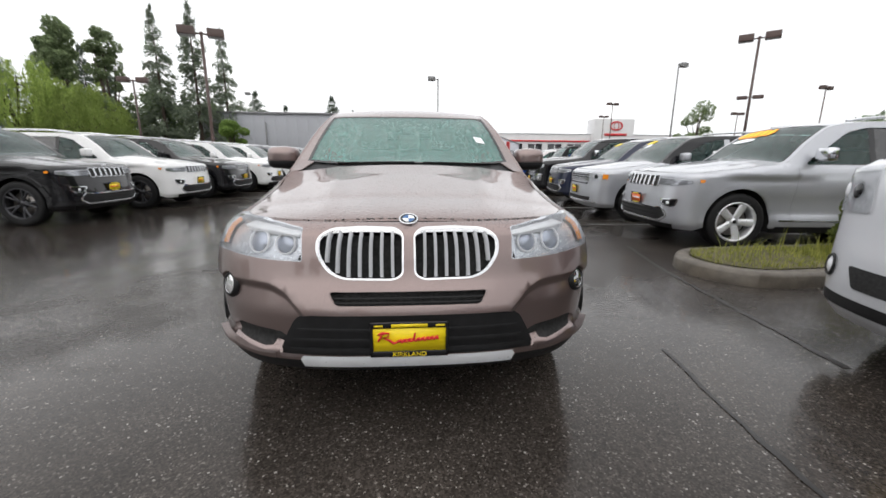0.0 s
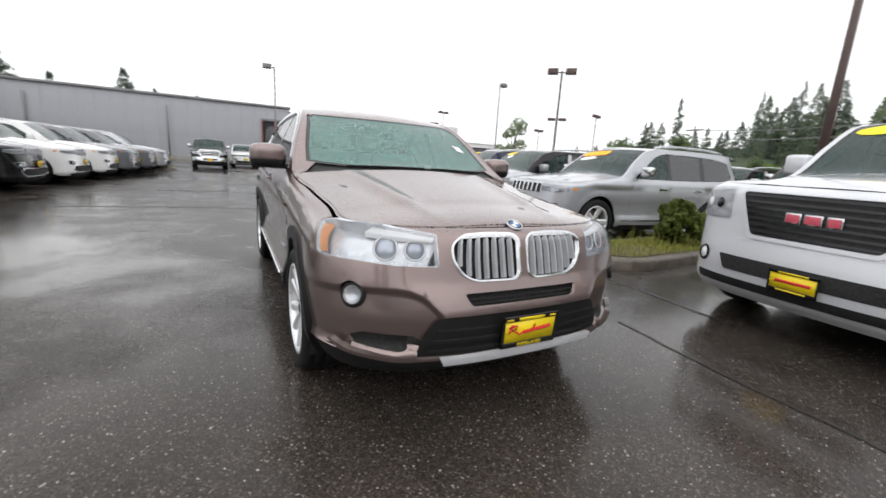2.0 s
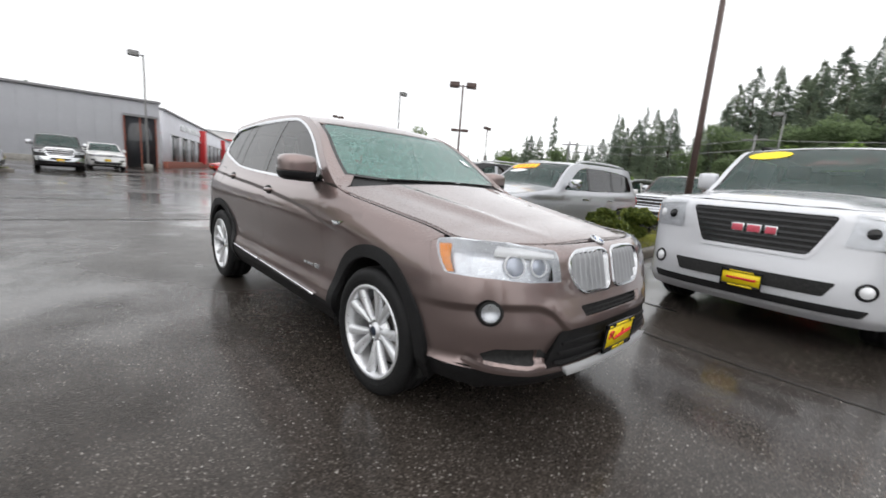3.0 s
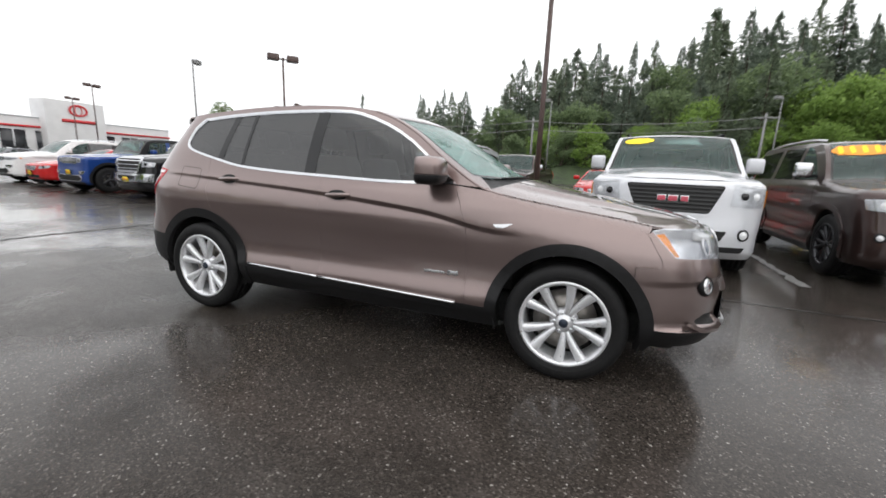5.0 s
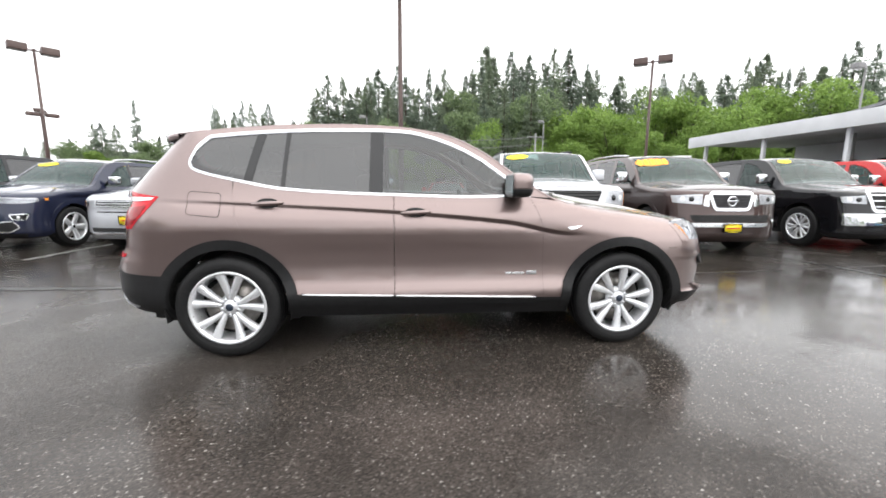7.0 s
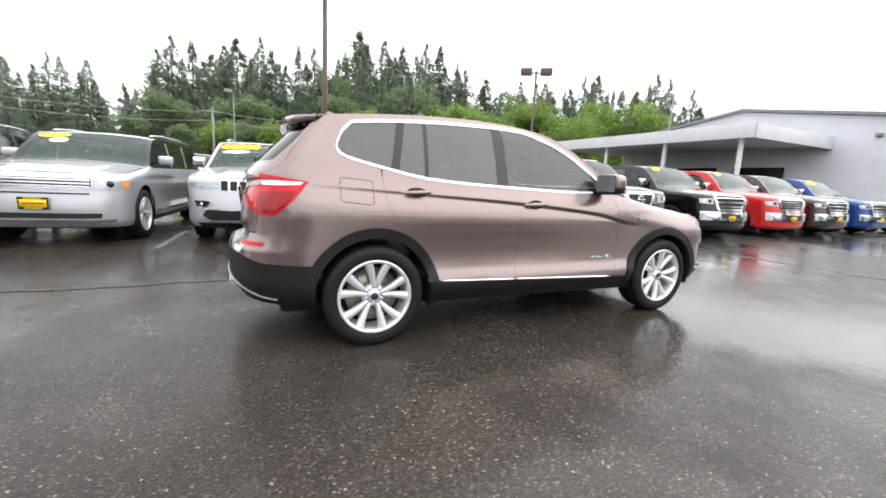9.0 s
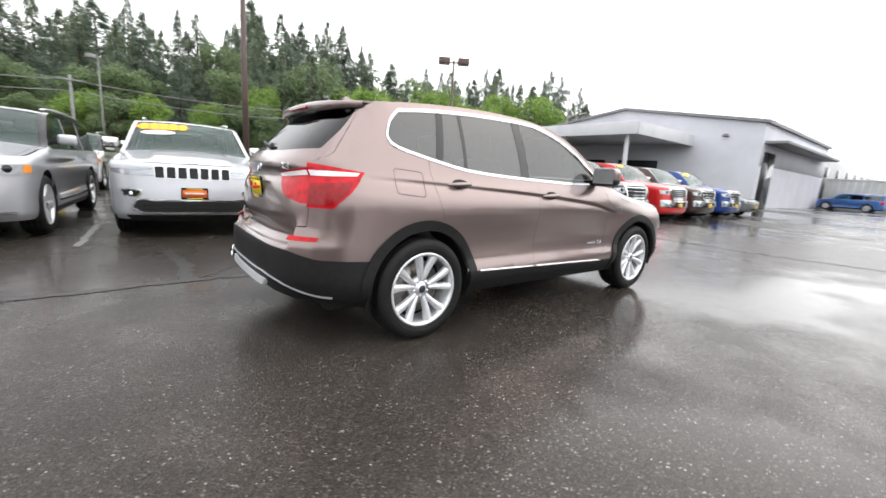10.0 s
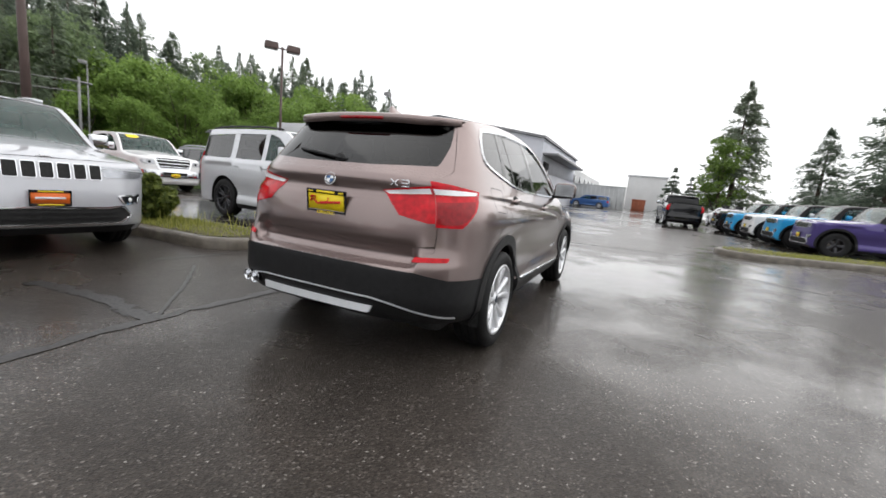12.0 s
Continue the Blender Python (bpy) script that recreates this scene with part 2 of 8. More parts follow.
def mirrored(geo):
    out = [(-v[0], v[1], v[2]) for v in geo[0]], [tuple(reversed(f)) for f in geo[1]]
    return (*out, [(-v[0], v[1], v[2]) for v in geo[2]]) if len(geo) > 2 else out


def both(geo):
    return join(geo, mirrored(geo))


def box(x0, y0, z0, x1, y1, z1, r=0.0):
    """A block with small chamfers."""
    bm = bmesh.new()
    bmesh.ops.create_cube(bm, size=1.0)
    for v in bm.verts:
        v.co = Vector(((x0 + x1) / 2 + v.co.x * (x1 - x0), (y0 + y1) / 2 + v.co.y * (y1 - y0), (z0 + z1) / 2 + v.co.z * (z1 - z0)))
    if r:
        bmesh.ops.bevel(bm, geom=list(bm.edges), offset=r, segments=2, affect="EDGES", profile=0.6)
    bm.verts.index_update()
    geo = [tuple(v.co) for v in bm.verts], [tuple(v.index for v in f.verts) for f in bm.faces]
    bm.free()
    return geo


def lathe(profile, n=48, axis="x", close=False):
    """Revolve (radius, along) pairs."""
    vs, fs = [], []
    k = len(profile)
    for i in range(n):
        a = 2 * math.pi * i / n
        for r, h in profile:
            c, s = r * math.cos(a), r * math.sin(a)
            vs.append((h, c, s) if axis == "x" else (c, s, h) if axis == "z" else (s, h, c))
    for i in range(n):
        j = (i + 1) % n
        for q in range(k if close else k - 1):
            p = (q + 1) % k
            fs.append((i * k + q, i * k + p, j * k + p, j * k + q))
    return vs, fs


def tube(points, radius, n=8, taper=None):
    """A round bar along points."""
    pts = [Vector(p) for p in points]
    vs, fs = [], []
    for i, p in enumerate(pts):
        d = (pts[min(i + 1, len(pts) - 1)] - pts[max(i - 1, 0)]).normalized()
        a = d.cross(Vector((0, 0, 1)))
        if a.length < 0.05:
            a = d.cross(Vector((1, 0, 0)))
        a.normalize()
        b = d.cross(a)
        r = radius if taper is None else radius + (taper - radius) * i / (len(pts) - 1)
        for k in range(n):
            t = 2 * math.pi * k / n
            vs.append(tuple(p + a * (r * math.cos(t)) + b * (r * math.sin(t))))
    for i in range(len(pts) - 1):
        for k in range(n):
            j = (k + 1) % n
            fs.append((i * n + k, i * n + j, (i + 1) * n + j, (i + 1) * n + k))
    fs.append(tuple(range(n - 1, -1, -1)))
    fs.append(tuple(range((len(pts) - 1) * n, len(pts) * n)))
    return vs, fs


def inside(pts, loop):
    x, y = pts[:, 0], pts[:, 1]
    res = np.zeros(len(pts), bool)
    q = np.array(loop)
    for (x0, y0), (x1, y1) in zip(q, np.roll(q, -1, axis=0)):
        if y0 == y1:
            continue
        c = (y0 > y) != (y1 > y)
        res ^= c & (x < (x1 - x0) * (y - y0) / (y1 - y0) + x0)
    return res


def dense(loop, step, closed=True):
    out = []
    q = list(loop)
    n = len(q) if closed else len(q) - 1
    for i in range(n):
        a, b = q[i], q[(i + 1) % len(q)]
        k = max(1, int(math.hypot(b[0] - a[0], b[1] - a[1]) / step + 0.5))
        out += [(a[0] + (b[0] - a[0]) * j / k, a[1] + (b[1] - a[1]) * j / k) for j in range(k)]
    if not closed:
        out.append(q[-1])
    return out


def rounded(loop, r, n=5):
    """The closed outline with its corners rounded."""
    out = []
    k = len(loop)
    for i in range(k):
        p, a, b = (Vector(loop[j % k]).to_2d() for j in (i, i - 1, i + 1))
        da, db = a - p, b - p
        c = min(r, da.length * 0.48, db.length * 0.48)
        s, e = p + da.normalized() * c, p + db.normalized() * c
        for j in range(n + 1):
            t = j / n
            out.append(tuple(s * (1 - t) ** 2 + p * (2 * t * (1 - t)) + e * t * t))
    return out


def inset(loop, d):
    """The closed outline moved inwards by d."""
    q = np.array(loop)
    nx, pv = np.roll(q, -1, 0), np.roll(q, 1, 0)
    area = np.sum(q[:, 0] * nx[:, 1] - nx[:, 0] * q[:, 1])
    t = nx - pv
    t /= np.linalg.norm(t, axis=1)[:, None] + 1e-9
    nrm = np.stack([-t[:, 1], t[:, 0]], 1) * (1 if area > 0 else -1)
    return [tuple(p) for p in q + nrm * d]


def circle(cx, cy, r, n=40, a0=0.0, a1=2 * math.pi):
    full = abs(a1 - a0 - 2 * math.pi) < 1e-6
    return [(cx + r * math.cos(a0 + (a1 - a0) * i / (n if full else n - 1)), cy + r * math.sin(a0 + (a1 - a0) * i / (n if full else n - 1))) for i in range(n)]


def panel(surf, loop, holes=(), step=0.05, off=0.0, rim=0.012, lines=(), edge=None):
    """A sheet cut to an outline in the parameters of a surface, bent onto it, with its rim folded back."""
    edge = edge or step
    loop = dense(loop, edge)
    holes = [dense(h, edge) for h in holes]
    q = np.array(loop)
    lo, hi = q.min(0), q.max(0)
    gx, gy = np.meshgrid(np.arange(lo[0] + step / 2, hi[0], step), np.arange(lo[1] + step / 2, hi[1], step * 0.87))
    gx = gx + (np.arange(gx.shape[0]) % 2)[:, None] * step / 2
    pts = np.stack([gx.ravel(), gy.ravel()], 1)
    ok = inside(pts, loop) if len(pts) else np.zeros(0, bool)
    for h in holes:
        ok &= ~inside(pts, h)
    pts = pts[ok]
    allb = np.array(loop + [p for h in holes for p in h] + [p for ln in lines for p in dense(ln, edge, False)])
    if len(pts):
        keep = np.array([np.min((allb[:, 0] - p[0]) ** 2 + (allb[:, 1] - p[1]) ** 2) > (0.45 * step) ** 2 for p in pts])
        pts = pts[keep]
    co, ed = [], []
    for lp in [loop] + holes:
        o = len(co)
        co += lp
        ed += [(o + i, o + (i + 1) % len(lp)) for i in range(len(lp))]
    for ln in lines:
        ln = dense(ln, edge, False)
        o = len(co)
        co += ln
        ed += [(o + i, o + i + 1) for i in range(len(ln) - 1)]
    co += [tuple(p) for p in pts]
    from mathutils.geometry import delaunay_2d_cdt
    v2, _, tris, _, _, _ = delaunay_2d_cdt([Vector(p).to_2d() for p in co], ed, [], 0, 1e-5)
    v2 = np.array([tuple(v) for v in v2])
    tris = np.array([t for t in tris if len(t) == 3])
    cen = v2[tris].mean(1)
    ok = inside(cen, loop)
    for h in holes:
        ok &= ~inside(cen, h)
    tris = tris[ok]
    used = np.unique(tris)
    remap = np.full(len(v2), -1)
    remap[used] = np.arange(len(used))
    v2, tris = v2[used], remap[tris]
    a, b = v2[:, 0], v2[:, 1]
    p = surf(a, b)
    e = 1e-3
    na = surf(a + e, b) - surf(a - e, b)
    nb = surf(a, b + e) - surf(a, b - e)
    nrm = np.cross(na, nb)
    nrm /= np.linalg.norm(nrm, axis=1)[:, None] + 1e-12
    out = p - np.array([0.0, np.median(p[:, 1]) * 0.6, 0.6])
    if np.sum(nrm * out) < 0:
        nrm = -nrm
    p = p + nrm * off
    t0 = p[tris[0]]
    fn = np.cross(p[tris[:, 1]] - p[tris[:, 0]], p[tris[:, 2]] - p[tris[:, 0]])
    if np.sum(fn * nrm[tris[:, 0]]) < 0:
        tris = tris[:, ::-1]
    verts = [tuple(x) for x in p]
    norms = [tuple(x) for x in nrm]
    faces = [tuple(int(i) for i in t) for t in tris]
    if rim:
        seen = {}
        for t in faces:
            for i in range(3):
                k = (t[i], t[(i + 1) % 3])
                if (k[1], k[0]) in seen:
                    seen.pop((k[1], k[0]))
                else:
                    seen[k] = True
        top, low = {}, {}
        for i, j in seen:
            for k in (i, j):
                if k not in top:
                    top[k] = len(verts)
                    verts.append(tuple(p[k]))
                    low[k] = len(verts)
                    verts.append(tuple(p[k] - nrm[k] * rim))
                    norms += [tuple(nrm[k])] * 2
            faces.append((top[j], top[i], low[i], low[j]))
    return verts, faces, norms


# ---------------------------------------------------------------- car bodies
class Shell:
    """A car's skin. Forward is -y, its right side is -x. skin(s, z) wraps round from the front's middle (s = 0) along the right side
    to the rear's middle (s = length); back(r, z) is the same counted from the rear's middle; top(x, y) is hood, windshield and roof."""

    def __init__(self, yf, yr, cf, nf, cr, nr, width, ds, df, dr, edge, rr, crown, crease=None, hollow=None, lean=None):
        self.hollow, self.lean = hollow, lean
        self.yf, self.yr, self.cf, self.cr = yf, yr, cf, cr
        self.width, self.ds, self.df, self.dr = pchip(width), pchip(ds), pchip(df), pchip(dr)
        self.edge, self.rr, self.crown, self.crease = pchip(edge), pchip(rr), pchip(crown), crease
        ph = np.linspace(0, math.pi / 2, 300)
        fx, fc = np.sin(ph) ** (2 / nf), np.cos(ph) ** (2 / nf)
        rx, rc = np.cos(ph) ** (2 / nr), np.sin(ph) ** (2 / nr)
        ys = np.linspace(yf + cf, yr - cr, 300)[1:-1]
        one, nil = np.ones(len(ys)), np.zeros(len(ys))
        self.SX = np.r_[fx, one, rx]
        self.CF = np.r_[fc, nil, np.zeros(300)]
        self.CR = np.r_[np.zeros(300), nil, rc]
        self.YB = np.r_[np.full(300, yf + cf), ys, np.full(300, yr - cr)]
        y = self.YB - cf * self.CF + cr * self.CR
        x = self.width(y) * self.SX
        self.S = np.r_[0, np.cumsum(np.hypot(np.diff(x), np.diff(y)))]
        self.Y, self.X, self.length = y, x, self.S[-1]
        p = self.skin(self.S, np.minimum(self.edge(self.Y), 9))
        k = int(np.argmax(self.YB >= yr - cr - 1e-6))
        self.EY, self.EX, self.EZ = p[:k, 1], -p[:k, 0], p[:k, 2]
        # the roof's edge runs on straight past the last upright stretch
        ext = np.linspace(0.02, 1.2, 60)
        self.EX = np.r_[self.EX, self.EX[-1] - 0.10 * ext]
        self.EZ = np.r_[self.EZ, self.edge(self.EY[-1] + ext)]
        self.EY = np.r_[self.EY, self.EY[-1] + ext]

    def skin(self, s, z):
        s, z = np.asarray(s, float), np.asarray(z, float)
        a = np.abs(s)
        f = lambda t: np.interp(a, self.S, t)  # noqa: E731
        y = f(self.Y)
        r = np.maximum(self.rr(y), 1e-4)
        u = np.clip((z - (self.edge(y) - r)) / r, 0, 1)
        rnd = np.where(r > .004, r * (1 - np.sqrt(np.maximum(1 - u * u, 0))), 0.0)
        d = self.ds(z) + rnd
        if self.hollow:
            d = d + self.hollow[0](z) * self.hollow[1](y)
        if self.lean:
            d = d + self.lean[0](z) * self.lean[1](y)
        if self.crease:
            zc, dep, fall = self.crease
            t = z - zc(y)
            u = np.clip(-t / .034, 0, 1)
            d = d + dep(y) * np.exp(np.minimum(t + .034, 0) / fall) * u * u * (3 - 2 * u)
        x = (self.width(y) - d) * f(self.SX)
        yy = f(self.YB) - (self.cf - self.df(z) - rnd) * f(self.CF) + (self.cr - self.dr(z)) * f(self.CR)
        return np.stack([-np.sign(np.where(s == 0, 1, s)) * x, yy, z + 0 * x], 1)

    def back(self, r, z):
        p = self.skin(self.length - np.abs(r), z)
        p[:, 0] *= np.sign(np.where(np.asarray(r) == 0, 1, r))
        return p

    def top(self, x, y):
        ex, ez = np.interp(y, self.EY, self.EX), np.interp(y, self.EY, self.EZ)
        z = ez + self.crown(y) * (ex * ex - x * x) / 0.77
        return np.stack([x, y, z], 1)

    def sy(self, y):
        return float(np.interp(y, self.Y, self.S))

    def sx(self, x):
        return float(np.interp(x, self.X[:300], self.S[:300]))

    def rx(self, x):
        return float(self.length - np.interp(-x, -self.X[-300:], self.S[-300:]))

    def side(self, loop):
        """(y, z) pairs to (s, z)."""
        return [(self.sy(y), z) for y, z in loop]

    def front(self, loop):
        return [(math.copysign(self.sx(abs(x)), x), z) for x, z in loop]

    def rear(self, loop):
        return [(math.copysign(self.rx(abs(x)), x), z) for x, z in loop]

    def rim_line(self, y0, y1, drop=0.0, n=30):
        """The skin's upper edge between two y, as (y, z)."""
        return [(y, float(self.edge(y)) - drop) for y in np.linspace(y0, y1, n)]


def on_front(sh, geo, s, z, lift=0.0, up=True):
    """Set something built in the x-z plane (facing -y) onto the skin at (s, z)."""
    p = sh.skin(np.array([s, s + 1e-3, s]), np.array([z, z, z + 1e-3]))
    n = np.cross(p[1] - p[0], p[2] - p[0])
    n = Vector(n).normalized()
    if n.dot(Vector((p[0][0], p[0][1], 0))) < 0:
        n = -n
    zz = Vector((0, 0, 1))
    xx = n.cross(zz).normalized()
    zz = xx.cross(n).normalized()
    m = Matrix((xx * -1, -n, zz)).transposed().to_4x4()
    m.translation = Vector(p[0]) + n * lift
    if m.determinant() < 0:
        m = m @ Matrix.Diagonal((-1, 1, 1, 1))
    return m


def write(body, size, mat, parent, m, name="lettering", shear=0.0, depth=0.002, squeeze=1.0):
    """Built-in-font letters as a mesh, lying in the x-z plane and facing -y, at the pose m."""
    cu = bpy.data.curves.new(name, "FONT")
    cu.body, cu.size, cu.align_x, cu.align_y, cu.shear, cu.extrude = body, size, "CENTER", "CENTER", shear, depth
    cu.resolution_u = 3
    tmp = bpy.data.objects.new("tmp", cu)
    me = bpy.data.meshes.new_from_object(tmp)
    bpy.data.objects.remove(tmp)
    bpy.data.curves.remove(cu)
    me.transform(m @ pose(0, 0, 0, 90, 0, 0) @ Matrix.Diagonal((squeeze, 1, 1, 1)))
    me.materials.clear()
    return part(name, me, mat, parent)


# ---------------------------------------------------------------- wheels
WHEELS = {}


def wheel_meshes(radius, width, rim_r, style):
    key = (radius, width, rim_r, style)
    if key in WHEELS:
        return WHEELS[key]
    h = width / 2
    sh = min(0.03, width * 0.12)
    prof = [(rim_r - 0.005, -h * 0.86), (rim_r + 0.02, -h * 0.93), (radius - 0.05, -h), (radius - 0.018, -h + 0.012), (radius - 0.004, -h + sh)]
    groove = []
    for k in range(3):
        x = -h + sh + (width - 2 * sh) * (k + 0.6) / 3.3
        groove += [(radius, x - 0.012), (radius - 0.009, x - 0.009), (radius - 0.009, x - 0.001), (radius, x + 0.002)]
    prof = prof + groove + [(r, -x) for r, x in reversed(prof)]
    tyre = lathe(prof, 36)
    bead = lathe([(rim_r + 0.030, -h * 0.955), (rim_r + 0.034, -h * 0.985), (rim_r + 0.038, -h * 0.955)], 40)
    tyre = join(tyre, bead)
    lip = lathe([(rim_r + 0.006, -h * 0.88), (rim_r + 0.006, -h * 0.93), (rim_r - 0.004, -h * 0.945), (rim_r - 0.010, -h * 0.93), (rim_r - 0.020, -h * 0.80), (rim_r - 0.022, -h * 0.5), (rim_r - 0.03, h * 0.7)], 48)
    spokes = []

    def spoke(a0, a1, w0, w1, r0, r1, x0, x1, thick=0.022):
        """A bar from the hub (angle a0, radius r0) to the lip (a1, r1), wider or narrower on its way, dished by x."""
        vs, fs = [], []
        n = 7
        for i in range(n):
            t = i / (n - 1)
            a, r, w = a0 + (a1 - a0) * t, r0 + (r1 - r0) * t, (w0 + (w1 - w0) * t) / 2
            x = x0 + (x1 - x0) * (t ** 0.8)
            c, s = math.cos(a), math.sin(a)
            for dw, dx in ((-w, thick), (-w * 0.9, 0.004), (-w * 0.45, -0.004), (w * 0.45, -0.004), (w * 0.9, 0.004), (w, thick)):
                vs.append((x + dx, r * c - dw * s, r * s + dw * c))
        for i in range(n - 1):
            for k in range(5):
                fs.append((i * 6 + k, (i + 1) * 6 + k, (i + 1) * 6 + k + 1, i * 6 + k + 1))
        return vs, fs
    hx = -h * 0.62
    if style == "vee":
        for k in range(5):
            a = 2 * math.pi * k / 5 + math.pi / 2
            for sg in (-1, 1):
                spokes.append(spoke(a + sg * 0.17, a + sg * 0.285, 0.030, 0.062, 0.055, rim_r - 0.010, hx, -h * 0.84, 0.030))
    elif style == "five":
        for k in range(5):
            a = 2 * math.pi * k / 5 + math.pi / 2
            spokes.append(spoke(a, a, 0.085, 0.11, 0.05, rim_r - 0.012, hx, -h * 0.82))
    elif style == "split":
        for k in range(5):
            a = 2 * math.pi * k / 5 + math.pi / 2
            for sg in (-1, 1):
                spokes.append(spoke(a + sg * 0.10, a + sg * 0.20, 0.03, 0.045, 0.05, rim_r - 0.012, hx, -h * 0.82))
    else:
        for k in range(6):
            a = 2 * math.pi * k / 6 + math.pi / 2
            for sg in (-1, 1):
                spokes.append(spoke(a + sg * 0.16, a + sg * 0.22, 0.04, 0.05, 0.05, rim_r - 0.012, hx, -h * 0.82))
    hub = lathe([(0.0, hx - 0.012), (0.028, hx - 0.012), (0.034, hx - 0.006), (0.05, hx + 0.004), (0.075, hx + 0.014), (0.085, hx + 0.04)], 30)
    bolts = []
    for k in range(5):
        a = 2 * math.pi * (k + 0.5) / 5 + math.pi / 2
        b = lathe([(0.0, hx + 0.0), (0.010, hx + 0.0), (0.012, hx + 0.02)], 10)
        bolts.append(moved(b, Matrix.Translation((0, 0.056 * math.cos(a), 0.056 * math.sin(a)))))
    disc = lathe([(0.06, -0.01), (rim_r * 0.74, -0.01), (rim_r * 0.74, 0.012), (0.06, 0.012)], 40)
    barrel = lathe([(rim_r - 0.034, h * 0.15), (rim_r - 0.04, h * 0.3), (0.05, h * 0.32)], 40)
    res = dict(tyre=mesh_of("tyre", *tyre), rim=mesh_of("rim", *lip), hub=mesh_of("hub", *hub), spokes=[mesh_of("spoke", *q) for q in spokes], bolt=[mesh_of("bolt", *b) for b in bolts],
               disc=mesh_of("brake_disc", *disc), barrel=mesh_of("barrel", *barrel),
               cap=mesh_of("cap", *lathe([(0.0, hx - 0.016), (0.024, hx - 0.016), (0.028, hx - 0.010)], 24)))
    WHEELS[key] = res
    return res


def wheels(root, spots, radius, width, rim_r, style, mat, bolts=False, cap=None, turn=0.0):
    """Four wheels; spots: (x of the outer face, y)."""
    ms = wheel_meshes(radius, width, rim_r, style)
    for x, y in spots:
        sg = -1 if x < 0 else 1
        w = part("wheel", ms["rim"], mat, root)
        w.matrix_basis = Matrix.Translation((x - sg * width / 2, y, radius)) @ pose(0, 0, 0, 0, 0, (0 if sg < 0 else 180) + (turn if y < 0 else 0)) @ pose(0, 0, 0, 17.0 * (y < 0) + 5, 0, 0)
        part("tyre", ms["tyre"], M["rubber"], w)
        part("hub", ms["hub"], mat, w)
        for q in ms["spokes"]:
            part("spoke", q, mat, w)
        part("brake_disc", ms["disc"], M["disc"], w)
        part("barrel", ms["barrel"], M["under"], w)
        part("centre_cap", ms["cap"], cap or M["plastic"], w)
        if bolts:
            for b in ms["bolt"]:
                part("wheel_bolt", b, M["satin"], w)
    return root


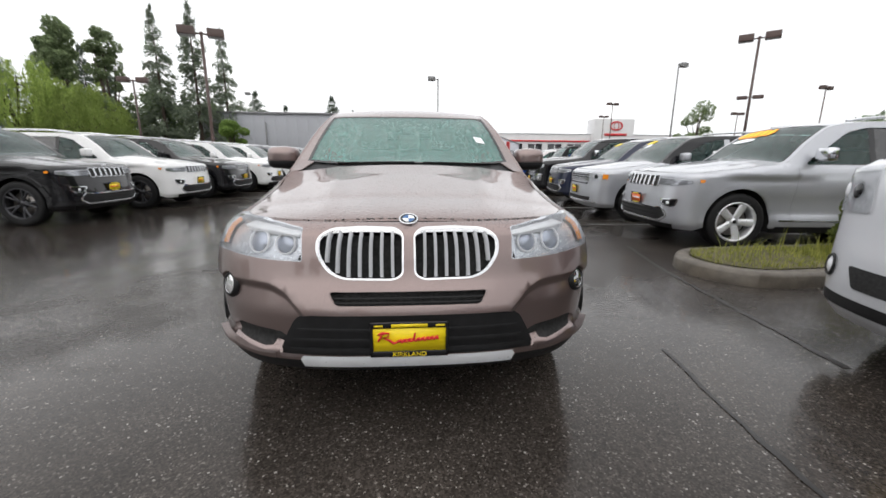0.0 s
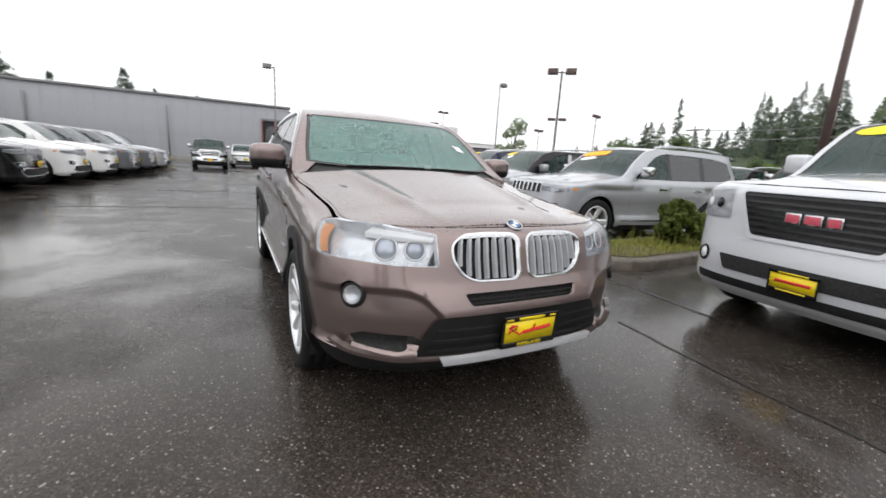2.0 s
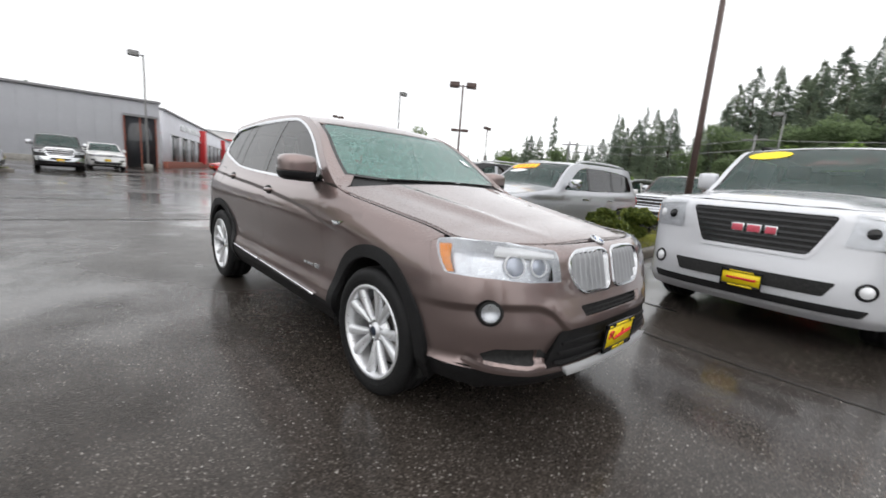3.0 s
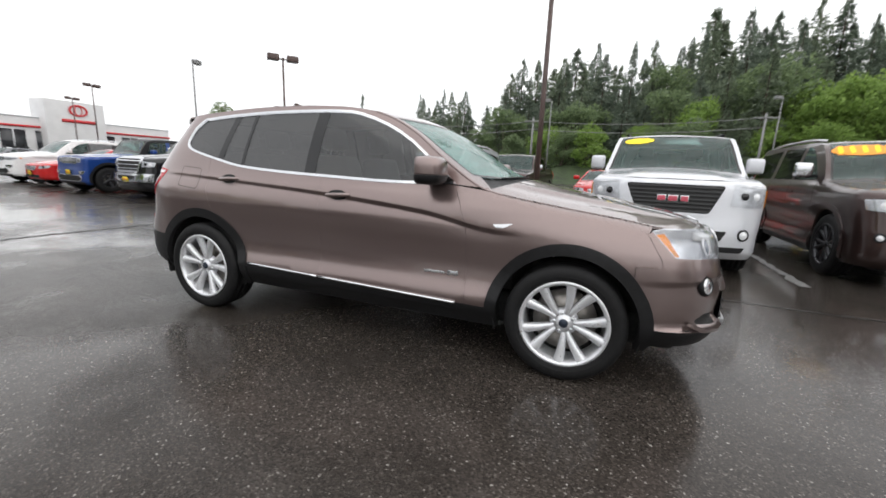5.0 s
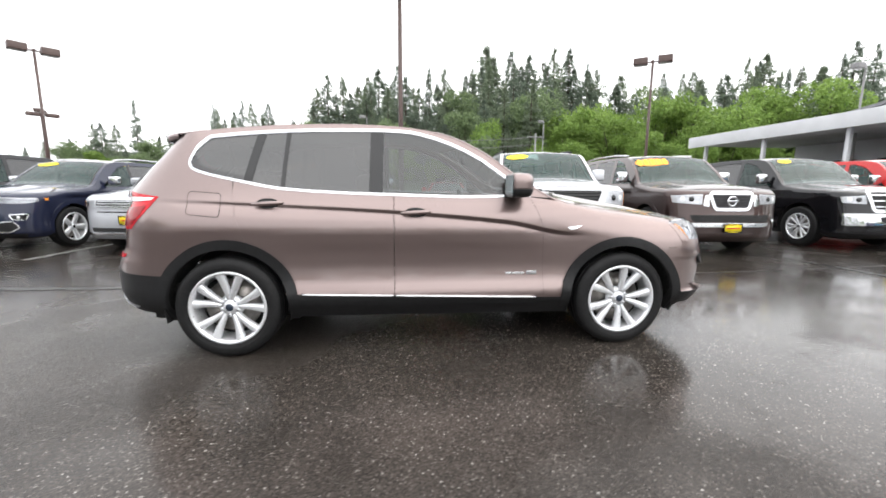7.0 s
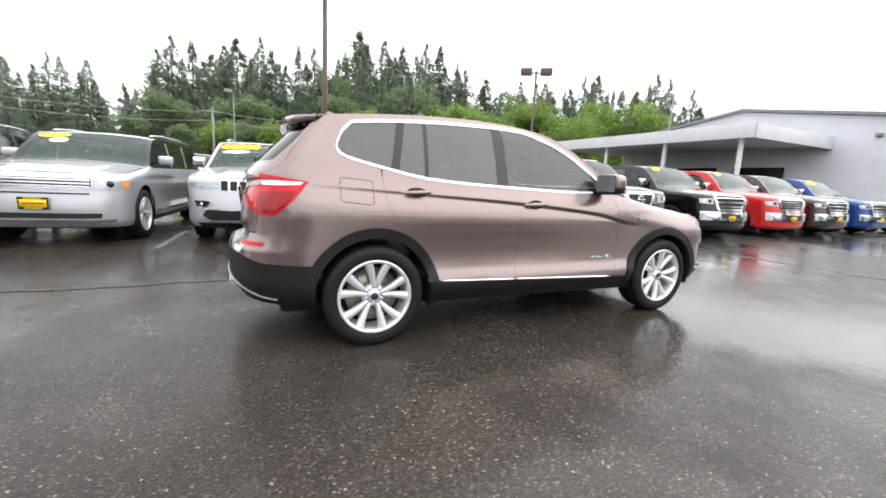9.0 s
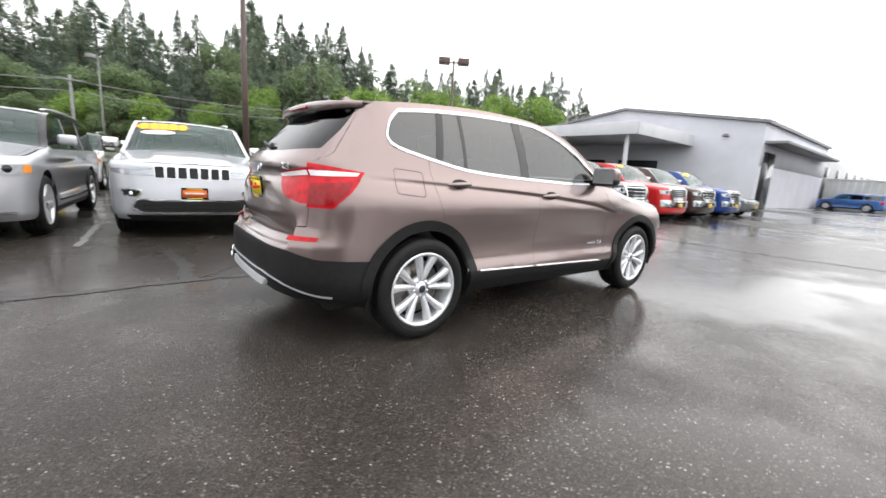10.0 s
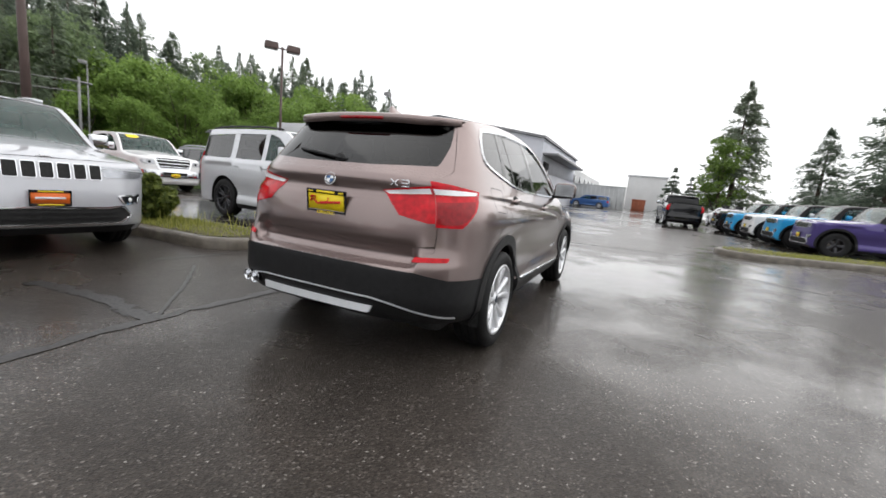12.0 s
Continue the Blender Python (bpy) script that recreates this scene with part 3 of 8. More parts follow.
# ---------------------------------------------------------------- the brown car
def hero():
    root = thing("parked_car", "brown metallic compact SUV wet with rain on dark asphalt", "car")
    edge = [(-2.32, .925), (-2.1, .928), (-1.9, .935), (-1.6, .972), (-1.3, 1.012), (-1.05, 1.050), (-.97, 1.066), (-.88, 1.090), (-.8, 1.130), (-.7, 1.192), (-.56, 1.289), (-.36, 1.43), (-.15, 1.532),
            (.05, 1.585), (.3, 1.612), (.6, 1.62), (.95, 1.61), (1.3, 1.585), (1.6, 1.553), (1.9, 1.515), (2.4, 1.45)]
    sh = Shell(-2.32, 2.31, .60, 2.85, .70, 3.3,
               width=[(-2.4, .925), (-1.4, .925), (0, .922), (1.0, .925), (1.5, .92), (2.0, .90), (2.4, .88)],
               ds=[(.1, .14), (.24, .085), (.32, .04), (.37, .012), (.42, .003), (.50, .0), (.60, .0), (.70, .0), (.82, .0), (.88, .0), (.95, .006), (1.02, .028), (1.1, .072), (1.3, .145), (1.5, .235), (1.65, .32)],
               df=[(.1, .25), (.22, .13), (.30, .04), (.36, .01), (.45, .0), (.55, .002), (.64, .03), (.70, .055), (.8, .082), (.88, .105), (.93, .13), (1.2, .25)],
               dr=[(.1, .35), (.24, .22), (.30, .09), (.38, .03), (.46, .0), (.60, .0), (.655, .008), (.70, .035), (.76, .062), (.83, .076), (.9, .085), (1.0, .104), (1.04, .124), (1.055, .128), (1.12, .110), (1.15, .122), (1.20, .168), (1.25, .212), (1.5, .45), (1.65, .56)],
               edge=edge, rr=[(-2.4, .055), (-1.3, .055), (-1.0, .02), (-.8, .001), (2.4, .001)],
               crown=[(-2.4, .05), (-2.0, .062), (-1.1, .105), (-.6, .115), (-.2, .085), (.1, .062), (1.9, .062), (2.4, .06)],
               crease=(pchip([(-2.4, .84), (-.985, .865), (-.53, .946), (.26, 1.016), (1.13, 1.064), (1.85, 1.093), (2.4, 1.10)]),
                       pchip([(-2.4, 0), (-1.15, 0), (-.8, .022), (.2, .02), (1.2, .017), (1.8, .008), (1.95, 0), (2.4, 0)]), .07),
               hollow=(pchip([(.1, 0), (.42, 0), (.47, .016), (.53, .036), (.60, .043), (.70, .033), (.82, .010), (.88, 0), (1.7, 0)]), pchip([(-2.4, 0), (-1.75, 0), (-1.1, .75), (-.8, 1), (.9, 1), (1.25, .7), (1.85, .1), (2.4, 0)])),
               lean=(pchip([(.1, 0), (.70, 0), (.78, .010), (.85, .034), (.90, .064), (.96, .095), (1.05, .11), (1.7, .11)]), pchip([(-2.5, 1), (-1.75, 1), (-1.4, .62), (-1.1, .30), (-.85, .06), (-.7, 0), (2.5, 0)])))
    P = M["brown"]
    zc = sh.crease[0]
    creases = [sh.side([(y, float(zc(y)) - q) for y in np.linspace(-1.1, 1.86, 60)]) for q in (-.002, .0065, .0125, .0185, .0245, .031, .040)]
    fa, ra = (-1.402, .352), (1.402, .352)
    R1, R0 = .468, .402
    arch = lambda c, r: sh.side(circle(*c, r, 48))  # noqa: E731
    bot = .30
    stripz = lambda y: .408 + .0323 * y  # noqa: E731

    def sided(name, loop, mat, holes=(), off=0.0, rim=0.012, step=0.045, lines=(), label="", parent=root, surf=None, pair=True, edge=None):
        """One panel on the right side and its mirror image on the left, as two parts."""
        geo = panel(surf or sh.skin, loop, holes, step, off, rim, lines, edge)
        a = part(name, geo, mat, parent, label)
        b = part(name, mirrored(geo), mat, parent, label) if pair else None
        return a, b

    # daylight opening
    dlo = [(-.70, 1.112), (-.4, 1.101), (-.14, 1.100), (.27, 1.112), (.65, 1.124), (1.03, 1.149), (1.26, 1.190), (1.51, 1.243), (1.63, 1.285), (1.672, 1.335), (1.64, 1.40), (1.545, 1.503), (1.48, 1.520), (1.25, 1.546),
           (.86, 1.573), (.46, 1.581), (.24, 1.577), (.08, 1.557), (-.15, 1.482), (-.36, 1.372), (-.56, 1.225)]
    # smooth it a little, keeping the front corner sharp
    sm = [dlo[0]]
    for i in range(1, len(dlo)):
        p0, p1, p2, p3 = dlo[i - 1], dlo[i], dlo[(i + 1) % len(dlo)], dlo[(i + 2) % len(dlo)]
        sm.append(p1)
        if 1 <= i < len(dlo) - 2:
            sm.append(tuple((-a + 9 * b + 9 * c - d) / 16 for a, b, c, d in zip(p0, p1, p2, p3)))
    dlo = sm
    glass_edge = inset(dlo, .014)
    top_line = sh.rim_line
    front_seam = [(-.80, stripz(-.8)), (-.798, .6), (-.785, .88), (-.735, 1.02), (-.69, 1.105)]
    rear_seam = [(1.02, stripz(1.0)), (1.01, .50), (1.04, .60), (1.14, .68), (1.26, .80), (1.325, .98), (1.355, 1.14), (1.31, 1.24), (1.24, 1.56)]

    def shift(line, d):
        return [(y + d, z) for y, z in line]
    gap = .0022
    # front fender
    fender = shift(front_seam, -gap) + top_line(-.90, -1.84, .004, 20) + [(-1.795, .906), (-1.88, .772), (-1.88, .742), (-1.74, .735), (-1.74, .5), (-.95, .5), (-.95, stripz(-.9)), (-.80, stripz(-.8))]
    brows = [sh.side([(y, float(sh.edge(y)) - q * float(sh.rr(y))) for y in np.linspace(-1.83, -1.06, 40)]) for q in (.14, .32, .55, .85)]
    sided("fender", sh.side(fender), P, [arch(fa, R1 - .02)], step=.036, lines=creases + brows)
    # a-pillar and roof rail, round the daylight opening
    def crest(b_):
        """The height at which the side meets the roof near the rear pillar."""
        z = float(sh.edge(b_))
        for _ in range(12):
            z = float(sh.edge(sh.skin([sh.sy(b_)], [z])[0, 1]))
        return b_, z
    rail = [(-.90, 1.098)] + top_line(-.90, 1.58, .0, 54) + [crest(b_) for b_ in np.linspace(1.62, 2.04, 14)] + [(2.02, 1.49), (1.93, 1.485), (1.75, 1.40), (1.67, 1.335), (1.5, 1.35), (-.5, 1.22), (-.655, 1.135), (-.70, 1.11)]
    sided("roof_rail", sh.side(rail), P, [sh.side(dlo)], rim=.006, step=.04, edge=.03)
    # doors
    fdoor = [(.278 - gap, stripz(.278)), (.278 - gap, 1.125), (.0, 1.12), (-.3, 1.12), (-.6, 1.13), (-.66, 1.118)] + shift(front_seam, gap)[::-1]
    sided("front_door", sh.side(fdoor), P, [sh.side(dlo)], step=.036, lines=creases)
    rdoor = [(.278 + gap, stripz(.278)), (.278 + gap, 1.13), (.65, 1.145), (1.03, 1.17), (1.26, 1.215), (1.347, 1.225)] + shift(rear_seam, -gap)[:7][::-1]
    sided("rear_door", sh.side(rdoor), P, [sh.side(dlo)], step=.036, lines=creases)
    # quarter panel with the wheel arch, up to the lamp and tailgate
    quarter = sh.side(shift(rear_seam, gap)[:7] + [(1.36, 1.225), (1.51, 1.265), (1.665, 1.335), (1.75, 1.398), (1.93, 1.483), (2.02, 1.488)])
    r0 = sh.length
    quarter += [(r0 - sh.rx(.83), 1.492), (r0 - sh.rx(.815), 1.21), (r0 - sh.rx(.795), 1.185), (r0 - sh.rx(.715), 1.14), (r0 - sh.rx(.715), .74), (r0 - sh.rx(.66), .73), (r0 - sh.rx(.64), .628), (sh.sy(2.1), .588), (sh.sy(1.78), .575), (sh.sy(1.5), .57), (sh.sy(1.02), .55)]
    lamp_out = sh.side([(1.862, 1.100)]) + [(r0 - sh.rx(.80), 1.128), (r0 - sh.rx(.70), 1.140), (r0 - sh.rx(.70), .885), (r0 - sh.rx(.82), .885)] + sh.side([(2.05, .905), (1.965, .985), (1.90, 1.07)])
    sided("quarter_panel", quarter, P, [arch(ra, R1 - .02), lamp_out, sh.side(dlo)], step=.036, lines=creases)
    # fuel flap seam
    flap = rounded(sh.side([(1.42, 1.125), (1.64, 1.14), (1.64, .985), (1.42, .965)]), .03)
    fl = panel(sh.skin, flap, [inset(flap, .004)], .03, .0008, 0, edge=.02)
    part("fuel_flap_joint", fl, M["under"], root)
    # windows
    def window(ya, yb):
        lo_ = [(y, z) for y, z in dense(glass_edge, .02) if ya(z) < y < yb(z)]
        cy = sum(p[0] for p in lo_) / len(lo_)
        cz = sum(p[1] for p in lo_) / len(lo_)
        def bottom_top(y):
            pts = dense(glass_edge, .01)
            near = sorted(pts, key=lambda p: abs(p[0] - y))[:24]
            zs = [p[1] for p in near]
            return min(zs), max(zs)
        extra = []
        for f in (ya, yb):
            yy = f(1.35)
            if -.6 < yy < 1.6:
                b_, t_ = bottom_top(yy)
                for z in np.linspace(b_ + .004, t_ - .004, 10):
                    extra.append((f(z), float(z)))
        pts = lo_ + extra
        span = max(.05, (max(q[0] for q in pts) - min(q[0] for q in pts)) / 2)
        cy = (max(q[0] for q in pts) + min(q[0] for q in pts)) / 2
        pts.sort(key=lambda p: math.atan2((p[1] - cz) / .22, (p[0] - cy) / span))
        return pts
    big = 9.0
    lean = lambda y, k: (lambda z: y + k * (z - 1.35))  # noqa: E731
    panes = [("front_door_glass", lambda z: -big, lean(.352, -.02), "clear"), ("rear_door_glass", lean(.442, -.02), lean(1.005, -.06), "tinted"),
             ("fixed_door_glass", lean(1.03, -.06), lean(1.20, -.22), "tinted"), ("quarter_glass", lean(1.255, -.22), lambda z: big, "tinted")]
    for nm, ya, yb, mt in panes:
        loop = sh.side(window(ya, yb))
        geo = panel(sh.skin, loop, [], .05, -.006, 0, edge=.03)
        for gg in (geo, mirrored(geo)):
            o = part(nm, gg, M[mt], root)
            o.visible_shadow = False
    for nm, ya, yb in (("door_pillar", lean(.35, -.02), lean(.444, -.02)), ("window_bar", lean(1.003, -.06), lean(1.032, -.06)), ("rear_pillar_trim", lean(1.198, -.22), lean(1.257, -.22))):
        ring = window(ya, yb)
        sided(nm, sh.side(ring), M["gloss_black"], off=-.004, rim=0, edge=.02)
    chrome = panel(sh.skin, sh.side(inset(dlo, -.002)), [sh.side(glass_edge)], .03, .008, .014, edge=.02)
    part("window_trim", chrome, M["chrome"], root, "bright chrome window surround")
    part("window_trim", mirrored(chrome), M["chrome"], root, "bright chrome window surround")
    # hood, cowl, windshield, roof
    ex = lambda y: float(np.interp(y, sh.EY, sh.EX))  # noqa: E731
    yn = float(sh.EY[0])

    def across(y0, y1, ins, n=24):
        ys = np.linspace(y0, y1, n)
        return [(ex(y) - ins, y) for y in ys]
    half = [(max(.0, ex(y) - .014), y) for y in np.r_[np.linspace(-.905, -2.0, 34), np.linspace(-2.01, yn + .012, 24)]]
    hx = half[0][0]
    arc_y = lambda x, y_, k: y_ - k * (1 - (x / hx) ** 2)  # noqa: E731
    back_edge = [(x, arc_y(x, -.905, .15)) for x in np.linspace(hx - .03, -hx + .03, 18)]
    hood_loop = [p for p in half] + [(-x, y) for x, y in half[::-1][1:]] + [(x, y) for x, y in reversed(back_edge)]

    def hoodsurf(x, y):
        p = sh.top(x, y)
        ax = np.abs(x)
        ridge = .50 - .16 * np.clip((-y - 1.0) / 1.1, 0, 1)
        p[:, 2] += .014 * np.exp(-((ax - ridge) / .05) ** 2) * np.clip((-y - .9) / .3, 0, 1) * np.clip((2.15 + y) / .5, 0, 1) - .004 * np.exp(-((ax - ridge - .12) / .06) ** 2) * np.clip((2.0 + y) / .4, 0, 1)
        return p
    part("hood", panel(hoodsurf, hood_loop, [], .035, .001, .015, edge=.02), P, root)
    # fender tops beside the hood and the nose under its front edge
    out_edge = [(ex(y) + .002, y) for y in np.r_[np.linspace(-.885, -2.0, 44), np.linspace(-2.01, yn + .001, 30)]]
    out_edge = [(max(x, .01), y) for x, y in out_edge]
    ring = out_edge + [(-x, y) for x, y in out_edge[::-1]] + [(x, arc_y(x, -.888, .15)) for x in np.linspace(-hx, hx, 20)]
    hole = inset(hood_loop, -.004)
    geo = panel(sh.top, ring, [hole + []], .03, -.004, .0, edge=.02)
    part("fender_top", geo, P, root)
    side_in = lambda y: .045 + .05 * min(1, max(0, (-.24 - y) / .55))  # noqa: E731
    bx = ex(-.775) - side_in(-.775)
    ws = [(x, -.775 - .21 * (1 - (x / bx) ** 2)) for x in np.linspace(-bx, bx, 22)]
    wt = [(x, -.175 - .115 * (1 - (x / .62) ** 2)) for x in np.linspace(.592, -.592, 20)]
    ws_l = ws + [(ex(y) - side_in(y), y) for y in np.linspace(-.76, -.24, 14)] + wt + [(-(ex(y) - side_in(y)), y) for y in np.linspace(-.24, -.76, 14)]
    o = part("windshield", panel(sh.top, ws_l, [], .05, -.004, 0), M["windshield"], root, "rain-beaded greenish windshield")
    o.visible_shadow = False
    part("windshield_border", panel(sh.top, ws_l, [inset(ws_l, .022)], .04, -.002, 0), M["gloss_black"], root)
    geo = panel(sh.top, [(ex(y) + .001, y) for y in np.linspace(-.93, -.14, 26)] + [(ex(y) - side_in(y) + .003, y) for y in np.linspace(-.17, -.775, 24)] + [(bx - .05, -.80), (bx + .02, -.88)], [], .04, 0, .006)
    part("windshield_pillar", geo, P, root)
    part("windshield_pillar", mirrored(geo), P, root)
    roof = wt[::-1] + [(ex(y) + .001, y) for y in np.linspace(-.15, 1.75, 50)] + [(-(ex(y) + .001), y) for y in np.linspace(1.75, -.15, 50)]
    part("roof", panel(sh.top, roof, [], .06, 0, .01), P, root)
    cowl = [(x, arc_y(x, -.90, .15)) for x in np.linspace(-.76, .76, 20)] + [(x, -.765 - .21 * (1 - (x / bx) ** 2)) for x in np.linspace(bx, -bx, 20)]
    part("cowl", panel(sh.top, cowl, [], .05, -.014, 0), M["plastic"], root)
    for x0, x1 in ((.10, .60), (-.50, .04)):
        xs = np.linspace(x0, x1, 10)
        p = sh.top(xs, np.array([-.790 - .21 * (1 - (x / bx) ** 2) for x in xs]))
        p[:, 2] += .004
        part("wiper", tube(p, .007, 6), M["plastic"], root)
    # spoiler with the high brake lamp
    yt_of = pchip([(0, 1.935), (.20, 1.933), (.36, 1.925), (.50, 1.902), (.57, 1.866), (.61, 1.812), (.640, 1.758)])
    gp = sh.back(np.linspace(-sh.rx(.86), sh.rx(.86), 80), np.full(80, 1.479))
    gp = gp[np.argsort(gp[:, 0])]
    rows = []
    for x in np.linspace(-.640, .640, 49):
        yt = float(yt_of(abs(x)))
        zt = float(sh.top(np.array([x]), np.array([yt]))[0, 2]) + .001
        lip = .050 - .018 * max(0, (abs(x) - .45) / .19)
        deck = [(float(x), float(y), float(sh.top(np.array([x]), np.array([y]))[0, 2]) + .002) for y in np.linspace(1.735, yt - .012, 5)]
        edge_ = [(x, yt - .003, zt - .004), (x, yt, zt - .010), (x, yt - .004, zt - lip), (x, yt - .012, zt - lip - .004)]
        yg = float(np.interp(x, gp[:, 0], gp[:, 1]))
        rows.append((deck + edge_, [(x, yt - .010, zt - lip - .002), (x * .985, min(yg, yt - .02) + .004, 1.474)]))
    n = len(rows[0][0])
    top_v = [v for q, _ in rows for v in q]
    top_f = [(i * n + k, (i + 1) * n + k, (i + 1) * n + k + 1, i * n + k + 1) for i in range(len(rows) - 1) for k in range(n - 1)]
    sp = part("spoiler", (top_v, top_f), P, root)
    low_v = [v for _, q in rows for v in q]
    part("spoiler_underside", (low_v, [(2 * i, 2 * i + 2, 2 * i + 3, 2 * i + 1) for i in range(len(rows) - 1)]), M["gloss_black"], sp, "gloss black spoiler underside")
    lamp = [(x, float(yt_of(abs(x))) - .004, float(sh.top(np.array([x]), np.array([float(yt_of(abs(x)))]))[0, 2]) - .030) for x in np.linspace(-.17, .17, 12)]
    part("brake_lamp", tube(lamp, .011, 8), M["red_dark"], root, "dark red high brake lamp")
    # shark fin aerial
    zf = float(sh.top(np.array([0.]), np.array([1.5]))[0, 2])
    bm = bmesh.new()
    vs = [bm.verts.new(v) for v in ((-.03, 1.42, zf - .004), (.03, 1.42, zf - .004), (.02, 1.60, zf - .01), (-.02, 1.60, zf - .01), (-.004, 1.57, zf + .055), (.004, 1.57, zf + .055), (.004, 1.595, zf + .05), (-.004, 1.595, zf + .05))]
    for f in ((0, 1, 5, 4), (1, 2, 6, 5), (2, 3, 7, 6), (3, 0, 4, 7), (4, 5, 6, 7)):
        bm.faces.new([vs[i] for i in f])
    part("aerial_fin", bm, P, root)
    # tailgate
    tg = sh.rear([(-.71, 1.14), (-.71, .775), (-.60, .765), (.60, .765), (.71, .775), (.71, 1.14), (.79, 1.185), (.81, 1.21), (.825, 1.492), (-.825, 1.492), (-.81, 1.21), (-.79, 1.185)])
    glass_r = rounded(sh.rear([(-.730, 1.226), (-.3, 1.208), (.3, 1.208), (.730, 1.226), (.785, 1.35), (.815, 1.482), (.3, 1.489), (-.3, 1.489), (-.815, 1.482), (-.785, 1.35)]), .02)
    lamp_in = sh.rear([(.392, 1.068), (.698, 1.112), (.698, .905), (.66, .902), (.50, .935)])
    lamp_in_l = [(-r, z) for r, z in lamp_in]
    dent = pchip([(.1, 0), (.62, 0), (.640, .012), (.660, .066), (.69, .078), (.74, .045), (.80, .008), (.84, 0), (1.7, 0)])

    def bay(q, z):
        p = sh.back(q, z)
        p[:, 1] -= dent(z) * np.clip((.66 - np.abs(q)) / .07, 0, 1)
        return p
    part("tailgate", panel(bay, tg, [glass_r, lamp_in, lamp_in_l], .03, 0, .014, [sh.rear([(-.7, z_), (.7, z_)]) for z_ in (1.04, 1.055, 1.12, 1.14, 1.165)]), P, root)
    o = part("rear_window", panel(sh.back, glass_r, [], .05, -.002, 0), M["rear_tint"], root, "dark tinted rear window")
    o.visible_shadow = False
    # tail lamps: red body with a white band across the top
    for sg in (1, -1):
        g1 = panel(sh.skin, lamp_out, [], .03, .003, .004, edge=.02)
        g2 = panel(sh.back, lamp_in, [], .03, .003, .004, edge=.02)
        bnd = [(a, b) for a, b in sh.side([(1.90, 1.093)]) + [(r0 - sh.rx(.80), 1.098), (r0 - sh.rx(.705), 1.098), (r0 - sh.rx(.705), 1.066), (r0 - sh.rx(.81), 1.068)] + sh.side([(1.93, 1.075)])]
        bnd_in = sh.rear([(.405, 1.066), (.69, 1.098), (.69, 1.068), (.43, 1.046)])
        low = [(r0 - sh.rx(.705), 1.02)] + sh.side([(1.96, 1.04), (1.985, .985), (2.05, .925)]) + [(r0 - sh.rx(.80), .905), (r0 - sh.rx(.705), .90)]
        b1, b2, b3 = panel(sh.skin, bnd, [], .03, .007, .004), panel(sh.back, bnd_in, [], .03, .007, .004), panel(sh.skin, low, [], .03, .0065, .003)
        if sg < 0:
            g1, g2, b1, b2, b3 = (mirrored(q) for q in (g1, g2, b1, b2, b3))
        t = part("tail_lamp", g1, M["red_lens"], root, "red tail lamp with a white band")
        part("lamp_band", b1, M["lamp_white"], t)
        part("lamp_pocket", b3, M["red_dark"], t)
        t = part("tail_lamp", g2, M["red_lens"], root, "red tail lamp with a white band")
        part("lamp_band", b2, M["lamp_white"], t)
    # rear bumper: painted upper edge, black lower part, silver skid
    bump_up = sh.rear([(-.712, .768), (-.60, .760), (.60, .760), (.712, .768), (.713, .742), (.66, .732), (.642, .628), (.3, .642), (-.3, .642), (-.642, .628), (-.66, .732), (-.713, .742)])
    part("rear_bumper", panel(bay, bump_up, [], .018, 0, .01), P, root)
    right_end = [(sh.sy(1.80), .575), (sh.sy(2.1), .586)]
    low_loop = right_end + [(r0 - sh.rx(.64), .626), (r0 - sh.rx(.3), .640), (r0 - .001, .640), (r0 - .001, .335), (r0 - sh.rx(.5), .325), (sh.sy(2.1), .318), (sh.sy(1.80), .31), (sh.sy(1.72), .33)]
    sided("bumper_cladding", low_loop, M["plastic"], [arch(ra, R1 - .02)], off=.004)
    rise = pchip([(0, .462), (.38, .460), (.50, .446), (.66, .405), (.80, .366), (.9, .35)])
    strip = [(r0 - .001, .464)] + [(r0 - sh.rx(x), float(rise(x)) + .002) for x in np.linspace(.05, .84, 24)] + [(r0 - sh.rx(x), float(rise(x)) - .004) for x in np.linspace(.84, .05, 24)] + [(r0 - .001, .458)]
    sided("bumper_edge", strip, M["silver_trim"], off=.012, rim=.010, edge=.02, step=.02)
    skid = sh.rear([(-.42, .402), (.42, .402), (.40, .362), (-.40, .362)])

    def upright_r(q, z):
        p = sh.back(q, np.full(len(q), .46))
        p[:, 2] = z
        p[:, 1] += .15 * (.41 - z) - .02
        return p
    part("skid_plate", panel(upright_r, skid, [], .04, .022, .03), M["silver_trim"], root, "silver rear skid plate")
    refl = sh.rear([(.625, .712), (.79, .716), (.785, .690), (.615, .684)])
    for q in (refl, [(-a, b) for a, b in refl]):
        part("reflector", panel(sh.back, rounded(q, .01, 3), [], .02, .006, .008), M["red_lens"], root)
    for x in (.515, .60):
        pr = lathe([(.034, 2.05), (.036, 2.272), (.040, 2.280), (.034, 2.275), (.030, 2.10)], 20, "y")
        part("exhaust_pipe", moved(pr, Matrix.Translation((x, .02 if x < .55 else 0, .405))), M["chrome"], root)
    # rear plate, emblem and letters
    plate(root, pose(0, float(sh.back([0.], [.955])[0, 1]) + .012, .955, 6, 0, 180), .30, .152, front=False)
    m = Matrix.Translation((0, float(sh.back([0.], [1.098])[0, 1]) + .004, 1.100)) @ pose(0, 0, 0, -14, 0, 180)
    roundel(root, m, .041)
    m = Matrix.Translation((-.475, float(sh.back([sh.rx(.47)], [1.10])[0, 1]) + .006, 1.112)) @ pose(0, 0, 0, 0, 0, 180)
